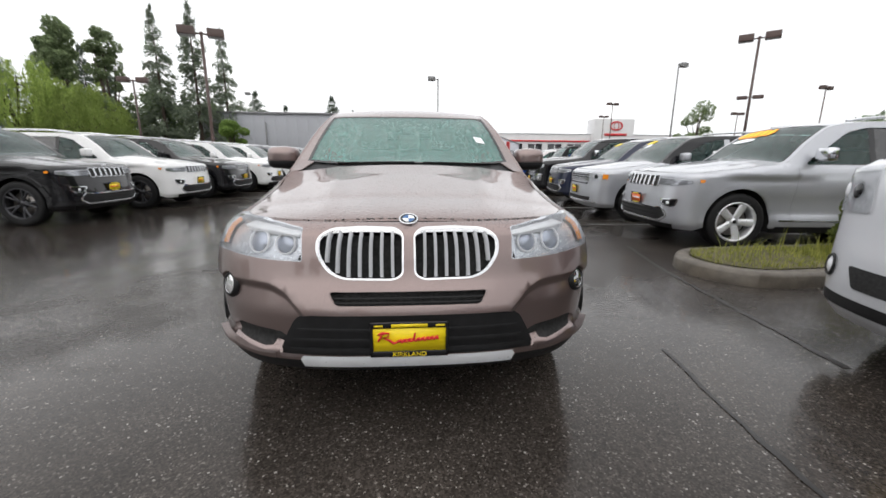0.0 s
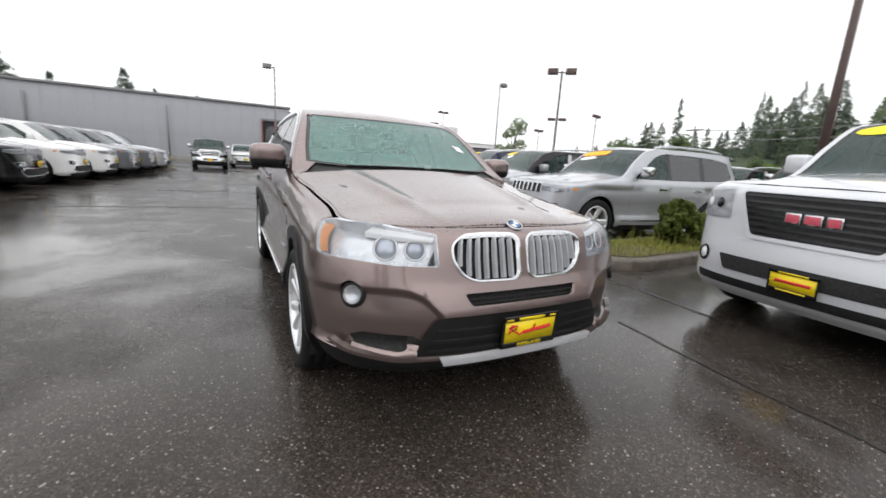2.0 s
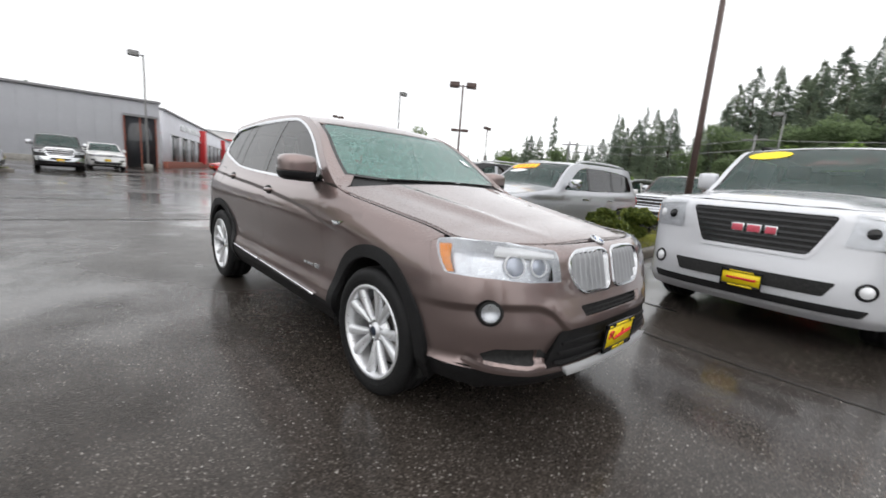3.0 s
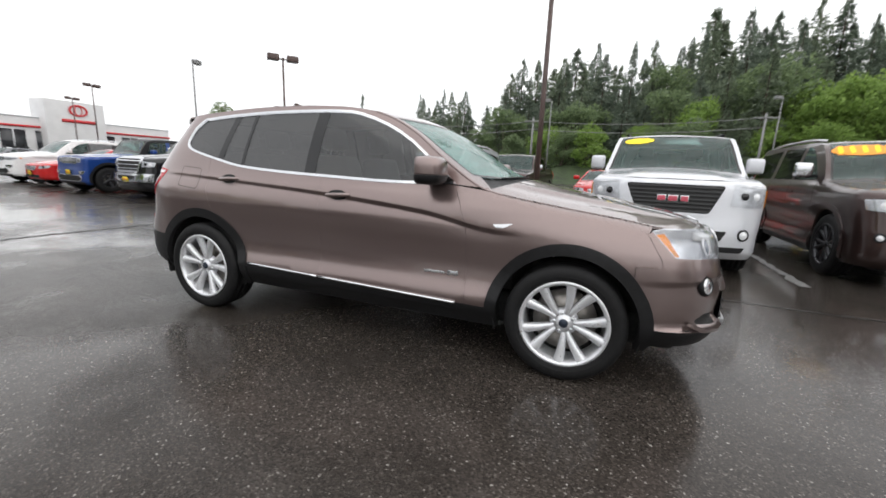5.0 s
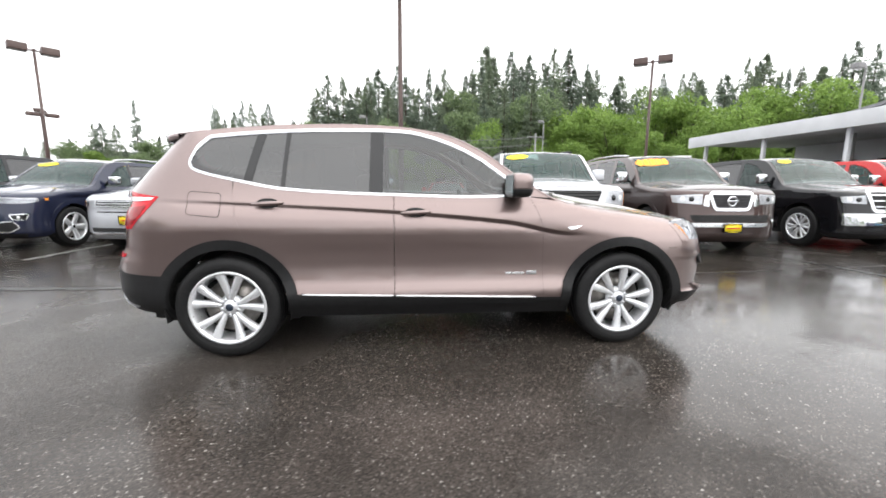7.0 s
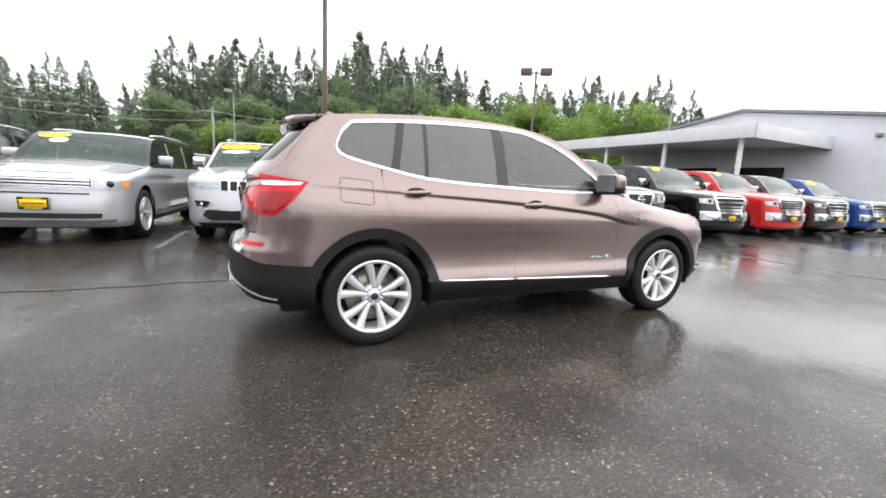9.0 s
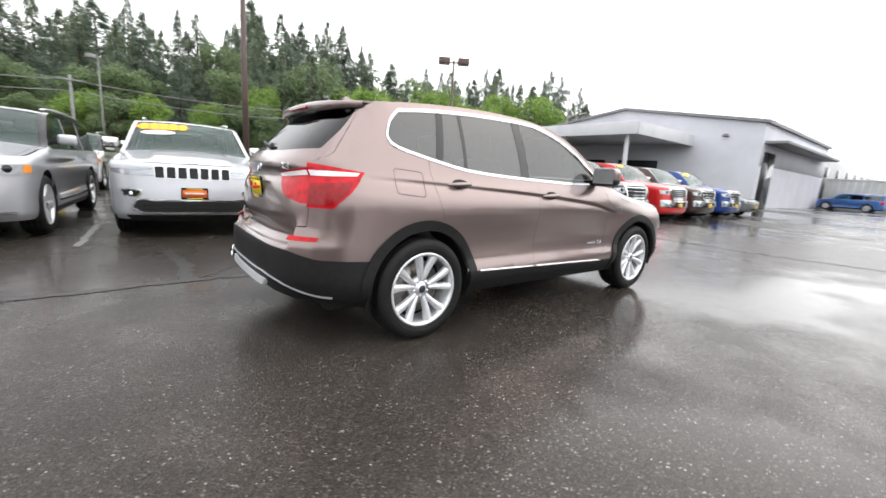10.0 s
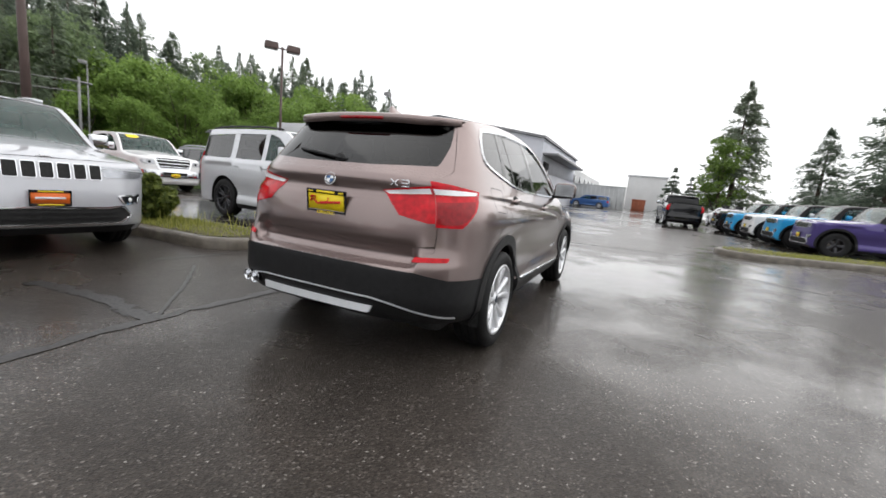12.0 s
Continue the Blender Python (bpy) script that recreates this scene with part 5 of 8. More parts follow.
# ---------------------------------------------------------------- ground
def asphalt():
    m, nt, b = material("wet_asphalt")
    vec = coords(nt)
    big = noise_node(nt, vec, 0.16, 3.0, 0.5)
    mid = noise_node(nt, vec, 1.3, 5.0, 0.6)
    fine = noise_node(nt, vec, 60.0, 3.0, 0.7)
    vor = nt.nodes.new("ShaderNodeTexVoronoi")
    vor.inputs["Scale"].default_value = 125.0
    nt.links.new(vec, vor.inputs["Vector"])
    # stones: most dark, a few pale
    stone = ramp(nt, vor.outputs["Color"], [(0.0, (.018, .0148, .0128)), (0.50, (.038, .032, .0275)), (0.80, (.060, .051, .044)), (0.90, (.13, .116, .104)), (0.97, (.34, .32, .295))])
    tone = ramp(nt, mid, [(0.3, g(0.75)), (0.7, g(1.25))])
    mul = nt.nodes.new("ShaderNodeMixRGB")
    mul.blend_type = "MULTIPLY"
    mul.inputs[0].default_value = 1.0
    nt.links.new(stone, mul.inputs[1])
    nt.links.new(tone, mul.inputs[2])
    nt.links.new(mul.outputs[0], b.inputs["Base Color"])
    # standing water in the shallow dips
    mix = nt.nodes.new("ShaderNodeMath")
    mix.operation = "MULTIPLY_ADD"
    nt.links.new(mid, mix.inputs[0])
    mix.inputs[1].default_value = 0.35
    nt.links.new(big, mix.inputs[2])
    wet = ramp(nt, mix.outputs[0], [(0.60, g(0.0)), (0.74, g(1.0))])
    rr = nt.nodes.new("ShaderNodeMapRange")
    nt.links.new(wet, rr.inputs[0])
    rr.inputs[3].default_value, rr.inputs[4].default_value = 0.34, 0.10
    nt.links.new(rr.outputs[0], b.inputs["Roughness"])
    b.inputs["Specular IOR Level"].default_value = 0.07
    hs = nt.nodes.new("ShaderNodeMath")
    hs.operation = "MULTIPLY"
    nt.links.new(vor.outputs["Distance"], hs.inputs[0])
    inv = nt.nodes.new("ShaderNodeMapRange")
    nt.links.new(wet, inv.inputs[0])
    inv.inputs[3].default_value, inv.inputs[4].default_value = 1.0, 0.12
    nt.links.new(inv.outputs[0], hs.inputs[1])
    bump(nt, b, hs.outputs[0], 0.7, 0.008)
    # a film of rain over the stones, nearly a mirror where it stands
    film = nt.nodes.new("ShaderNodeMapRange")
    nt.links.new(wet, film.inputs[0])
    film.inputs[3].default_value, film.inputs[4].default_value = 0.62, 1.0
    nt.links.new(film.outputs[0], b.inputs["Coat Weight"])
    fr = nt.nodes.new("ShaderNodeMapRange")
    nt.links.new(wet, fr.inputs[0])
    fr.inputs[3].default_value, fr.inputs[4].default_value = 0.23, 0.12
    nt.links.new(fr.outputs[0], b.inputs["Coat Roughness"])
    b.inputs["Coat IOR"].default_value = 1.22
    cb = nt.nodes.new("ShaderNodeBump")
    cb.inputs["Strength"].default_value, cb.inputs["Distance"].default_value = 0.12, 0.01
    grit = nt.nodes.new("ShaderNodeMath")
    grit.operation = "MULTIPLY_ADD"
    nt.links.new(hs.outputs[0], grit.inputs[0])
    grit.inputs[1].default_value = 0.22
    nt.links.new(noise_node(nt, vec, 7.0, 3.0, 0.5), grit.inputs[2])
    nt.links.new(grit.outputs[0], cb.inputs["Height"])
    nt.links.new(cb.outputs["Normal"], b.inputs["Coat Normal"])
    return m


M["asphalt"] = asphalt()
gv, gf = [], []
ringr = [0.0, 3, 6, 10, 16, 25, 40, 70, 120, 250, 600, 1500, 3500]
for r in ringr[1:]:
    for k in range(48):
        a = 2 * math.pi * k / 48
        gv.append((r * math.cos(a), r * math.sin(a), 0.0))
gv.append((0, 0, 0))
for i in range(len(ringr) - 2):
    for k in range(48):
        j = (k + 1) % 48
        gf.append((i * 48 + k, (i + 1) * 48 + k, (i + 1) * 48 + j, i * 48 + j))
gf += [(len(gv) - 1, k, (k + 1) % 48) for k in range(48)]
tagged(part("ground", (gv, gf), M["asphalt"], None), "wet dark asphalt of a car lot with puddles", "ground", "", "structure")


# ---------------------------------------------------------------- the other parked cars
def other_car(name, label, category, sp, mat, group=""):
    """A parked car from a table of its measures: f counts metres back from its front."""
    root = thing(name, label, category, group)
    L, W, H, fo, wb, R = sp["L"], sp["W"], sp["H"], sp["fo"], sp["wb"], sp["R"]
    o = -L / 2
    zn, zc, fc, fw, fr_, belt = sp["zn"], sp["zc"], sp["fc"], sp["fw"], sp["fr"], sp["belt"]
    bed = sp.get("bed")
    edge = [(o, zn), (o + .35, zn + .015), (o + fc - .25, zc - .035), (o + fc, zc), (o + fc + (fw - fc) * .5, zc + (H - .12 - zc) * .56), (o + fw, H - .12), (o + fw + .35, H - .075), (o + (fw + fr_) / 2, H - .06), (o + fr_, H - .085)]
    if bed:
        edge += [(o + fr_ + .10, H - .12), (o + fr_ + .22, bed + .03), (o + fr_ + .30, bed), (o + L, bed)]
    else:
        edge += [(o + L, H - .16)]
    tum, rake = sp.get("tum", .15), sp.get("rake", .22)
    sh = Shell(o, -o, sp.get("cf", .5), sp.get("nf", 3.0), sp.get("cr", .55), sp.get("nr", 4.0),
               width=[(o - .1, W * .985), (o + fo, W), (0, W), (-o - fo, W), (-o + .1, W * .975)],
               ds=[(.05, .16), (.25, .06), (.36, .02), (.5, .022), (.7, .008), (belt - .2, .0), (belt - .05, .02), (belt, .045), (H - .15, .045 + tum), (H, .09 + tum)],
               df=[(.05, .3), (.25, .10), (.36, .01), (.5, .0), (.62, .012), (.75, .035), (zn - .06, .06 + sp.get("lean", .02)), (zn, .08 + sp.get("lean", .02)), (H, .4)],
               dr=[(.05, .3), (.28, .10), (.40, .0), (.60, .0), (.70, .04), (belt, .07), (H - .12, .07 + rake), (H, .12 + rake)],
               edge=edge, rr=[(o - .1, sp.get("rr", .05)), (o + fc - .3, sp.get("rr", .05)), (o + fc, .01), (o + fc + .1, .001), (-o + .1, .001)],
               crown=[(o - .1, .03), (o + .4, .045), (o + fc, .06), (o + fw, .055), (-o, .045)],
               crease=(pchip([(o - .1, belt - .17), (0, belt - .125), (-o + .1, belt - .10)]), pchip([(o - .1, 0), (o + .5, 0), (o + 1.0, .016), (-o - .7, .016), (-o - .3, 0), (-o + .1, 0)]), .10),
               hollow=(pchip([(.05, 0), (.40, 0), (.46, .012), (.54, .030), (.64, .030), (.78, .008), (.86, 0), (2.2, 0)]), pchip([(o - .1, 0), (o + fo - R, 0), (o + fo + R + .1, 1), (o + fo + wb - R - .1, 1), (o + fo + wb + R, 0), (-o + .1, 0)])))
    fa, ra = (o + fo, R), (o + fo + wb, R)
    R1 = R + sp.get("gap", .075)
    bot = .26
    arch = lambda c, r: sh.side(circle(*c, r, 36))  # noqa: E731
    neg = lambda lp: [(-a, b) for a, b in lp]  # noqa: E731
    f_d0, f_d1, f_d2 = sp["doors"]
    y0, y1, y2 = o + f_d0, o + f_d1, o + f_d2
    st = .07
    e_ = lambda s: float(sh.edge(np.interp(s, sh.S, sh.Y)))  # noqa: E731
    fr = sh.front
    # front end with its openings
    tops = [(s, e_(s) - .002) for s in np.linspace(sh.sy(min(y0, o + fc + .05)) - .003, 0, 30)]
    half = [(sh.sy(y0) - .003, bot + .06), (sh.sy(y0) - .003, belt)] + tops
    if y0 > o + fc + .05:
        half = [(sh.sy(y0) - .003, bot + .06), (sh.sy(y0) - .003, belt - .005)] + tops
    lowl = [(s, bot if s < sh.sy(o + fo - R1) else bot + .06) for s in np.linspace(0, sh.sy(y0) - .003, 14)]
    full = half + neg(half[::-1][1:]) + neg(lowl[::-1])[0:] + lowl[1:-1]
    heads = rounded(fr(sp["head"]), .02, 3)
    holes = [arch(fa, R1), neg(arch(fa, R1))]
    part("front_body", panel(sh.skin, full, holes, st, 0, .012), mat, root)
    # sides
    dl = sp["dlo"]
    dlo = rounded([(o + f, z) for f, z in dl], .07, 4)
    rail_end = o + fr_ + (.06 if bed else .25)
    rail = [(y0, belt - .004), (o + fc + .06, zc - .01)] + sh.rim_line(o + fc + .08, rail_end, .0, 40) + [(rail_end, belt - .004)]
    def two(nm, loop, mt, holes=(), **kw):
        geo = panel(sh.skin, loop, holes, kw.pop("step", st), **kw)
        a = part(nm, geo, mt, root)
        b = part(nm, mirrored(geo), mt, root)
        return a, b
    two("cabin_side", sh.side(rail), M[sp["roof"]] if sp.get("roof") else mat, [sh.side(dlo)], rim=.008)
    for nm, a, b in (("front_door", y0, y1), ("rear_door", y1, y2)):
        if b - a > .2:
            two(nm, sh.side([(a + .003, bot + .06), (b - .003, bot + .06), (b - .003, belt - .006), (a + .003, belt - .006)]), mat, [arch(ra, R1), arch(fa, R1)], rim=.012)
            hz = belt - .16
            h = two("door_handle", sh.side(rounded([(b - .27, hz - .015), (b - .08, hz - .015), (b - .08, hz + .015), (b - .27, hz + .015)], .012, 3)), M["chrome"] if sp.get("bright") else mat, off=.03, rim=.03, step=.04)
    if bed:
        rhalf = [(sh.length - sh.sy(y2) - .003, bot + .06), (sh.length - sh.sy(y2) - .003, belt - .006), (sh.length - sh.sy(rail_end), belt - .006), (sh.length - sh.sy(rail_end), bed - .004), (.001, bed - .004)]
    else:
        rhalf = [(sh.length - sh.sy(y2) - .003, bot + .06), (sh.length - sh.sy(y2) - .003, belt - .006), (sh.length - sh.sy(rail_end) - .002, belt - .006), (sh.length - sh.sy(rail_end) - .002, H - .17), (.001, H - .13)]
    rfull = rhalf + neg(rhalf[::-1][1:]) + [(r, bot + .04) for r in np.linspace(-(sh.length - sh.sy(y2)) + .01, sh.length - sh.sy(y2) - .01, 20)]
    rear_holes = []
    ar = [(sh.length - s, z) for s, z in arch(ra, R1)]
    rg = None
    if not bed:
        rg = rounded(sh.rear([(-W + .20, belt + .03), (W - .20, belt + .03), (W - .30, H - .20), (-W + .30, H - .20)]), .05, 4)
        rear_holes.append(rg)
    quarter_hole = [(sh.length - s, z) for s, z in sh.side(dlo)]
    part("rear_body", panel(sh.back, rfull, [ar, neg(ar)] + rear_holes + [quarter_hole, neg(quarter_hole)], st, 0, .012), mat, root)
    if rg:
        ob = part("rear_window", panel(sh.back, rg, [], .08, -.003, 0), M["tinted"], root)
        ob.visible_shadow = False
    # window panes and pillars
    cuts = [(o + c0, o + c1) for c0, c1 in sp["pillars"]]
    ge = inset(dlo, .012)
    lo_y, hi_y = min(p[0] for p in ge), max(p[0] for p in ge)
    bounds = [lo_y - 1] + [v for c in cuts for v in c] + [hi_y + 1]
    wins = sp.get("glass", ["carglass", "tinted", "tinted", "tinted"])

    def slab(a, b):
        return [(a, 0), (b, 0), (b, 3), (a, 3)]
    for i in range(0, len(bounds), 2):
        a, b = bounds[i], bounds[i + 1]
        outs = []
        if a > lo_y:
            outs.append(sh.side(slab(lo_y - .5, a)))
        if b < hi_y:
            outs.append(sh.side(slab(b, hi_y + .5)))
        for gg in (lambda q: q, mirrored):
            geo = panel(sh.skin, sh.side(ge), outs, .09, -.006, 0, edge=.05) if gg is not mirrored else mirrored(geo)
            ob = part("side_window", geo, M[wins[min(i // 2, len(wins) - 1)]], root)
            ob.visible_shadow = False
    for a, b in cuts:
        pill = panel(sh.skin, sh.side(dlo), [sh.side(slab(lo_y - .5, a)), sh.side(slab(b, hi_y + .5))], .07, -.003, 0, edge=.04)
        part("pillar_trim", pill, mat if sp.get("body_pillars") else M["gloss_black"], root)
        part("pillar_trim", mirrored(pill), mat if sp.get("body_pillars") else M["gloss_black"], root)
    if sp.get("trim"):
        two("window_trim", sh.side(inset(dlo, -.004)), M["chrome"], [sh.side(inset(dlo, .016))], off=.004, rim=.006, step=.04)
    # top
    ex = lambda y: float(np.interp(y, sh.EY, sh.EX))  # noqa: E731
    yh = o + fc - .02
    ys = np.linspace(yh, float(sh.EY[0]) + .004, 30)
    rgt = [(ex(y) + .002, y) for y in ys]

    def bulged(x, y):
        p = sh.top(x, y)
        q = np.clip((yh - y) / .3, 0, 1) * np.clip((y - o - .12) / .5, 0, 1)
        u = np.clip((W * .56 - np.abs(x)) / .07, 0, 1)
        p[:, 2] += .020 * u * u * (3 - 2 * u) * q
        return p
    part("hood", panel(bulged, rgt + [(-x, y) for x, y in rgt[::-1]], [], .07, 0, .0), mat, root)
    inner = [(max(.02, ex(y) - .055), y) for y in np.linspace(yh - .01, float(sh.EY[0]) + .10, 24)]
    jl = inner + [(-x, y) for x, y in inner[::-1]]
    part("hood_joint", panel(sh.top, jl, [inset(jl, .005)], .06, .0012, 0, edge=.05), M["under"], root)
    wsl = [(x, o + fc + .01 - .05 * (1 - (x / W) ** 2)) for x in np.linspace(-(ex(o + fc) - .05), ex(o + fc) - .05, 12)] + [(ex(y) - .055, y) for y in np.linspace(o + fc + .06, o + fw - .03, 10)] + [(x, o + fw + .02 - .05 * (1 - (x / W) ** 2)) for x in np.linspace(ex(o + fw) - .06, -(ex(o + fw) - .06), 12)] + [(-(ex(y) - .055), y) for y in np.linspace(o + fw - .03, o + fc + .06, 10)]
    ob = part("windshield", panel(sh.top, wsl, [], .09, -.004, 0), M["carglass"], root)
    ob.visible_shadow = False
    part("windshield_border", panel(sh.top, wsl, [inset(wsl, .03)], .07, -.002, 0), M["gloss_black"], root)
    rf_end = o + fr_ + (.08 if bed else .22)
    ring = [(ex(y) + .001, y) for y in np.linspace(yh, rf_end, 50)]
    part("roof", panel(sh.top, ring + [(-x, y) for x, y in ring[::-1]], [wsl], .10, 0, .006), M[sp["roof"]] if sp.get("roof") else mat, root)
    if bed:
        br = [(ex(y) + .001, y) for y in np.linspace(rf_end - .02, -o - .02, 30)]
        part("bed_cover", panel(sh.top, br + [(-x, y) for x, y in br[::-1]], [], .12, 0, 0), M["plastic"], root)
        bw = ex(o + fr_) - .02
        cabz = panel(lambda a, b: np.stack([a, np.full(len(a), o + fr_ + .09) + .10 * (b - belt), b], 1), rounded([(-bw, bed), (bw, bed), (bw * .9, H - .10), (-bw * .9, H - .10)], .05), [], .15, 0, 0)
        part("cab_back", cabz, mat, root)
        cg = panel(lambda a, b: np.stack([a, np.full(len(a), o + fr_ + .10) + .10 * (b - belt), b], 1), rounded([(-bw * .75, bed + .12), (bw * .75, bed + .12), (bw * .68, H - .20), (-bw * .68, H - .20)], .05), [], .15, 0, 0)
        part("cab_rear_window", cg, M["gloss_black"], root)
    if sp.get("rails"):
        for sg in (-1, 1):
            pts = [(sg * (ex(y) - .10), y, float(sh.edge(y)) + .035 + .03 * min(1, 5 * (i / 11) * (1 - i / 11))) for i, y in enumerate(np.linspace(o + fw + .25, o + fr_ - .05, 12))]
            part("roof_rack_rail", tube(pts, .020, 8), M[sp["rails"]], root)
    # wheel arches and sills
    for c in (fa, ra):
        if sp.get("clad"):
            cut = sh.side([(c[0] - .8, bot + .05), (c[0] + .8, bot + .05), (c[0] + .8, -.5), (c[0] - .8, -.5)])
            mtc = mat if sp["clad"] == "body" else M["plastic"]
            two("arch_trim", sh.side(circle(*c, R1 + .055, 40)), mtc, [arch(c, R1 - .015), cut], off=.018, rim=.03)
        vs, fs = [], []
        for i in range(17):
            a = math.pi * (i / 16) * 1.2 - .3
            for x in (-W + .03, -W + .34):
                vs.append((x, c[0] + (R1 + .01) * math.cos(a), c[1] + (R1 + .01) * math.sin(a)))
        fs = [(2 * i, 2 * i + 1, 2 * i + 3, 2 * i + 2) for i in range(16)]
        part("wheel_well", (vs, fs), M["under"], root)
        part("wheel_well", mirrored((vs, fs)), M["under"], root)
    two("sill", sh.side([(fa[0] + R1, bot - .02), (ra[0] - R1, bot - .02), (ra[0] - R1, bot + .065), (fa[0] + R1, bot + .065)]), M[sp.get("sill", "plastic")], off=.004, rim=.04)
    if sp.get("strip"):
        two("door_strip", sh.side([(fa[0] + R1 + .1, .395), (ra[0] - R1 - .1, .395), (ra[0] - R1 - .1, .415), (fa[0] + R1 + .1, .415)]), M["chrome"], off=.012, rim=.01)
    part("underbody", box(-W + .22, o + .25, .22, W - .22, -o - .25, .55, .05), M["under"], root)
    part("floor_pan", box(-W + .14, o + fc, .5, W - .14, min(-o - .2, o + fr_ + .1), .58, .02), M["under"], root)
    part("engine_bay", box(-W + .30, o + .30, .55, W - .30, o + fc - .1, zn - .15, .03), M["under"], root)
    part("dashboard", dash_geo(W - .25, o + fc - .02, o + fc + .45, zc - .02), M["dash"], root)
    if sp.get("seats", True):
        for x in (-.38, .38):
            seat(root, x, o + f_d1 - .25, M["seat_dark"], .5, .62 if H < 1.85 else .78)
            if y2 - y1 > .3:
                seat(root, x, o + f_d2 - .15, M["seat_dark"], .5, .62 if H < 1.85 else .78)
    # mirrors
    my, mz = o + fc + .42, belt + .08
    for sg in (-1, 1):
        xw = W + .09
        b = box(xw - .11, my - .07, mz - .02, xw + .11, my + .06, mz + sp.get("mir", .15), .04)
        s_ = box(W - .10, my - .03, mz - .01, xw - .05, my + .03, mz + .03, .01)
        if sg < 0:
            b, s_ = mirrored(b), mirrored(s_)
        mi = part("side_mirror", b, M["chrome"] if sp.get("chrome_mirror") else mat, root)
        part("mirror_arm", s_, M["plastic"], mi)
    # lamps
    for sg in (1, -1):
        hd = heads if sg > 0 else neg(heads)
        hl = part("head_lamp", panel(sh.skin, hd, [], .05, .004, .01, edge=.04), M[sp.get("lamp", "car_lamp")], root)
        part("lamp_brow", panel(sh.skin, [(sg * a, b) for a, b in fr([(x, z + (.012 - .030)) for x, z in sp["head"][-2:]] + [(x, z - .004) for x, z in sp["head"][-2:][::-1]])], [], .05, .007, .004), M["lamp_white"], hl)
        ob = part("lamp_lens", panel(sh.skin, inset(hd, -.004), [], .05, .010, .006, edge=.04), M["lens"], hl)
        ob.visible_shadow = False
        c = np.mean(np.array(hd), axis=0)
        for k, dx in enumerate(sp.get("bulbs", (-.07, .07))):
            m = on_front(sh, None, c[0] + dx * sg, c[1], .006)
            part("projector", moved(lathe([(0, -.010), (.03, -.008), (.045, .0)], 18, "y"), m), M["gloss_black"] if k == 0 else M["lamp_white"], hl)
        if sp.get("amber"):
            part("turn_signal", panel(sh.skin, [(a * sg, b) for a, b in fr(sp["amber"])] if not sp.get("amber_side") else [(a * sg, b) for a, b in sh.side([(o + f, z) for f, z in sp["amber"]])], [], .05, .012, .008), M["amber"], hl)
        tl = [(a * sg, b) for a, b in sh.rear(sp["tail"])]
        part("tail_lamp", panel(sh.back, rounded(tl, .02, 3), [], .05, .012, .02), M["red_lens"], root)
    sp["face"](root, sh, sp, mat)
    spots = [(sg * (W - .015), y) for sg in (-1, 1) for y in (fa[0], ra[0])]
    wheels(root, spots, R, sp.get("tw", .255), sp["rim"], sp.get("style", "five"), M[sp.get("alloy", "alloy")])
    pz = sp.get("plate_z", .56)
    plate(root, pose(0, float(sh.skin([0.], [pz])[0, 1]) - .035, pz, 3, 0, 0), .318, .16, True, sp.get("plate", "yellow"), False)
    for q in sp.get("stickers", ()):
        sticker(root, sh, o, sp, *q)
    return root


def sticker(root, sh, o, sp, x, f, w, h, colour, shape="oval"):
    """A price sticker lying on the windshield, f metres back from the front."""
    y = o + f
    if shape == "oval":
        lp = [(x + w * math.cos(a), y + h * math.sin(a)) for a in np.linspace(0, 2 * math.pi, 24, endpoint=False)]
        part("price_sticker", panel(sh.top, lp, [], .05, .004, 0), M[colour], root)
    else:
        n = 5
        for k in range(n):
            cx = x - w + 2 * w * (k + .5) / n
            lp = rounded([(cx - w / n * .85, y - h), (cx + w / n * .75, y - h * .8), (cx + w / n * .85, y + h), (cx - w / n * .7, y + h * .85)], h * .5, 3)
            part("price_sticker", panel(sh.top, lp, [], .05, .003 + .001 * (k % 2), 0), M["sticker_orange"], root)
            part("price_sticker", panel(sh.top, inset(lp, h * .22), [], .05, .006, 0), M["sticker"], root)


def bars(root, sh, name, x0, x1, z0, z1, n, mat, off=.008, thick=.4, dep=.02):
    """n level bars in a grille opening."""
    for k in range(n):
        c = z0 + (z1 - z0) * (k + .5) / n
        h = (z1 - z0) / n * thick / 2
        part(name, panel(sh.skin, sh.front([(x0, c - h), (x1, c - h), (x1, c + h), (x0, c + h)]), [], .09, off, dep), mat, root)


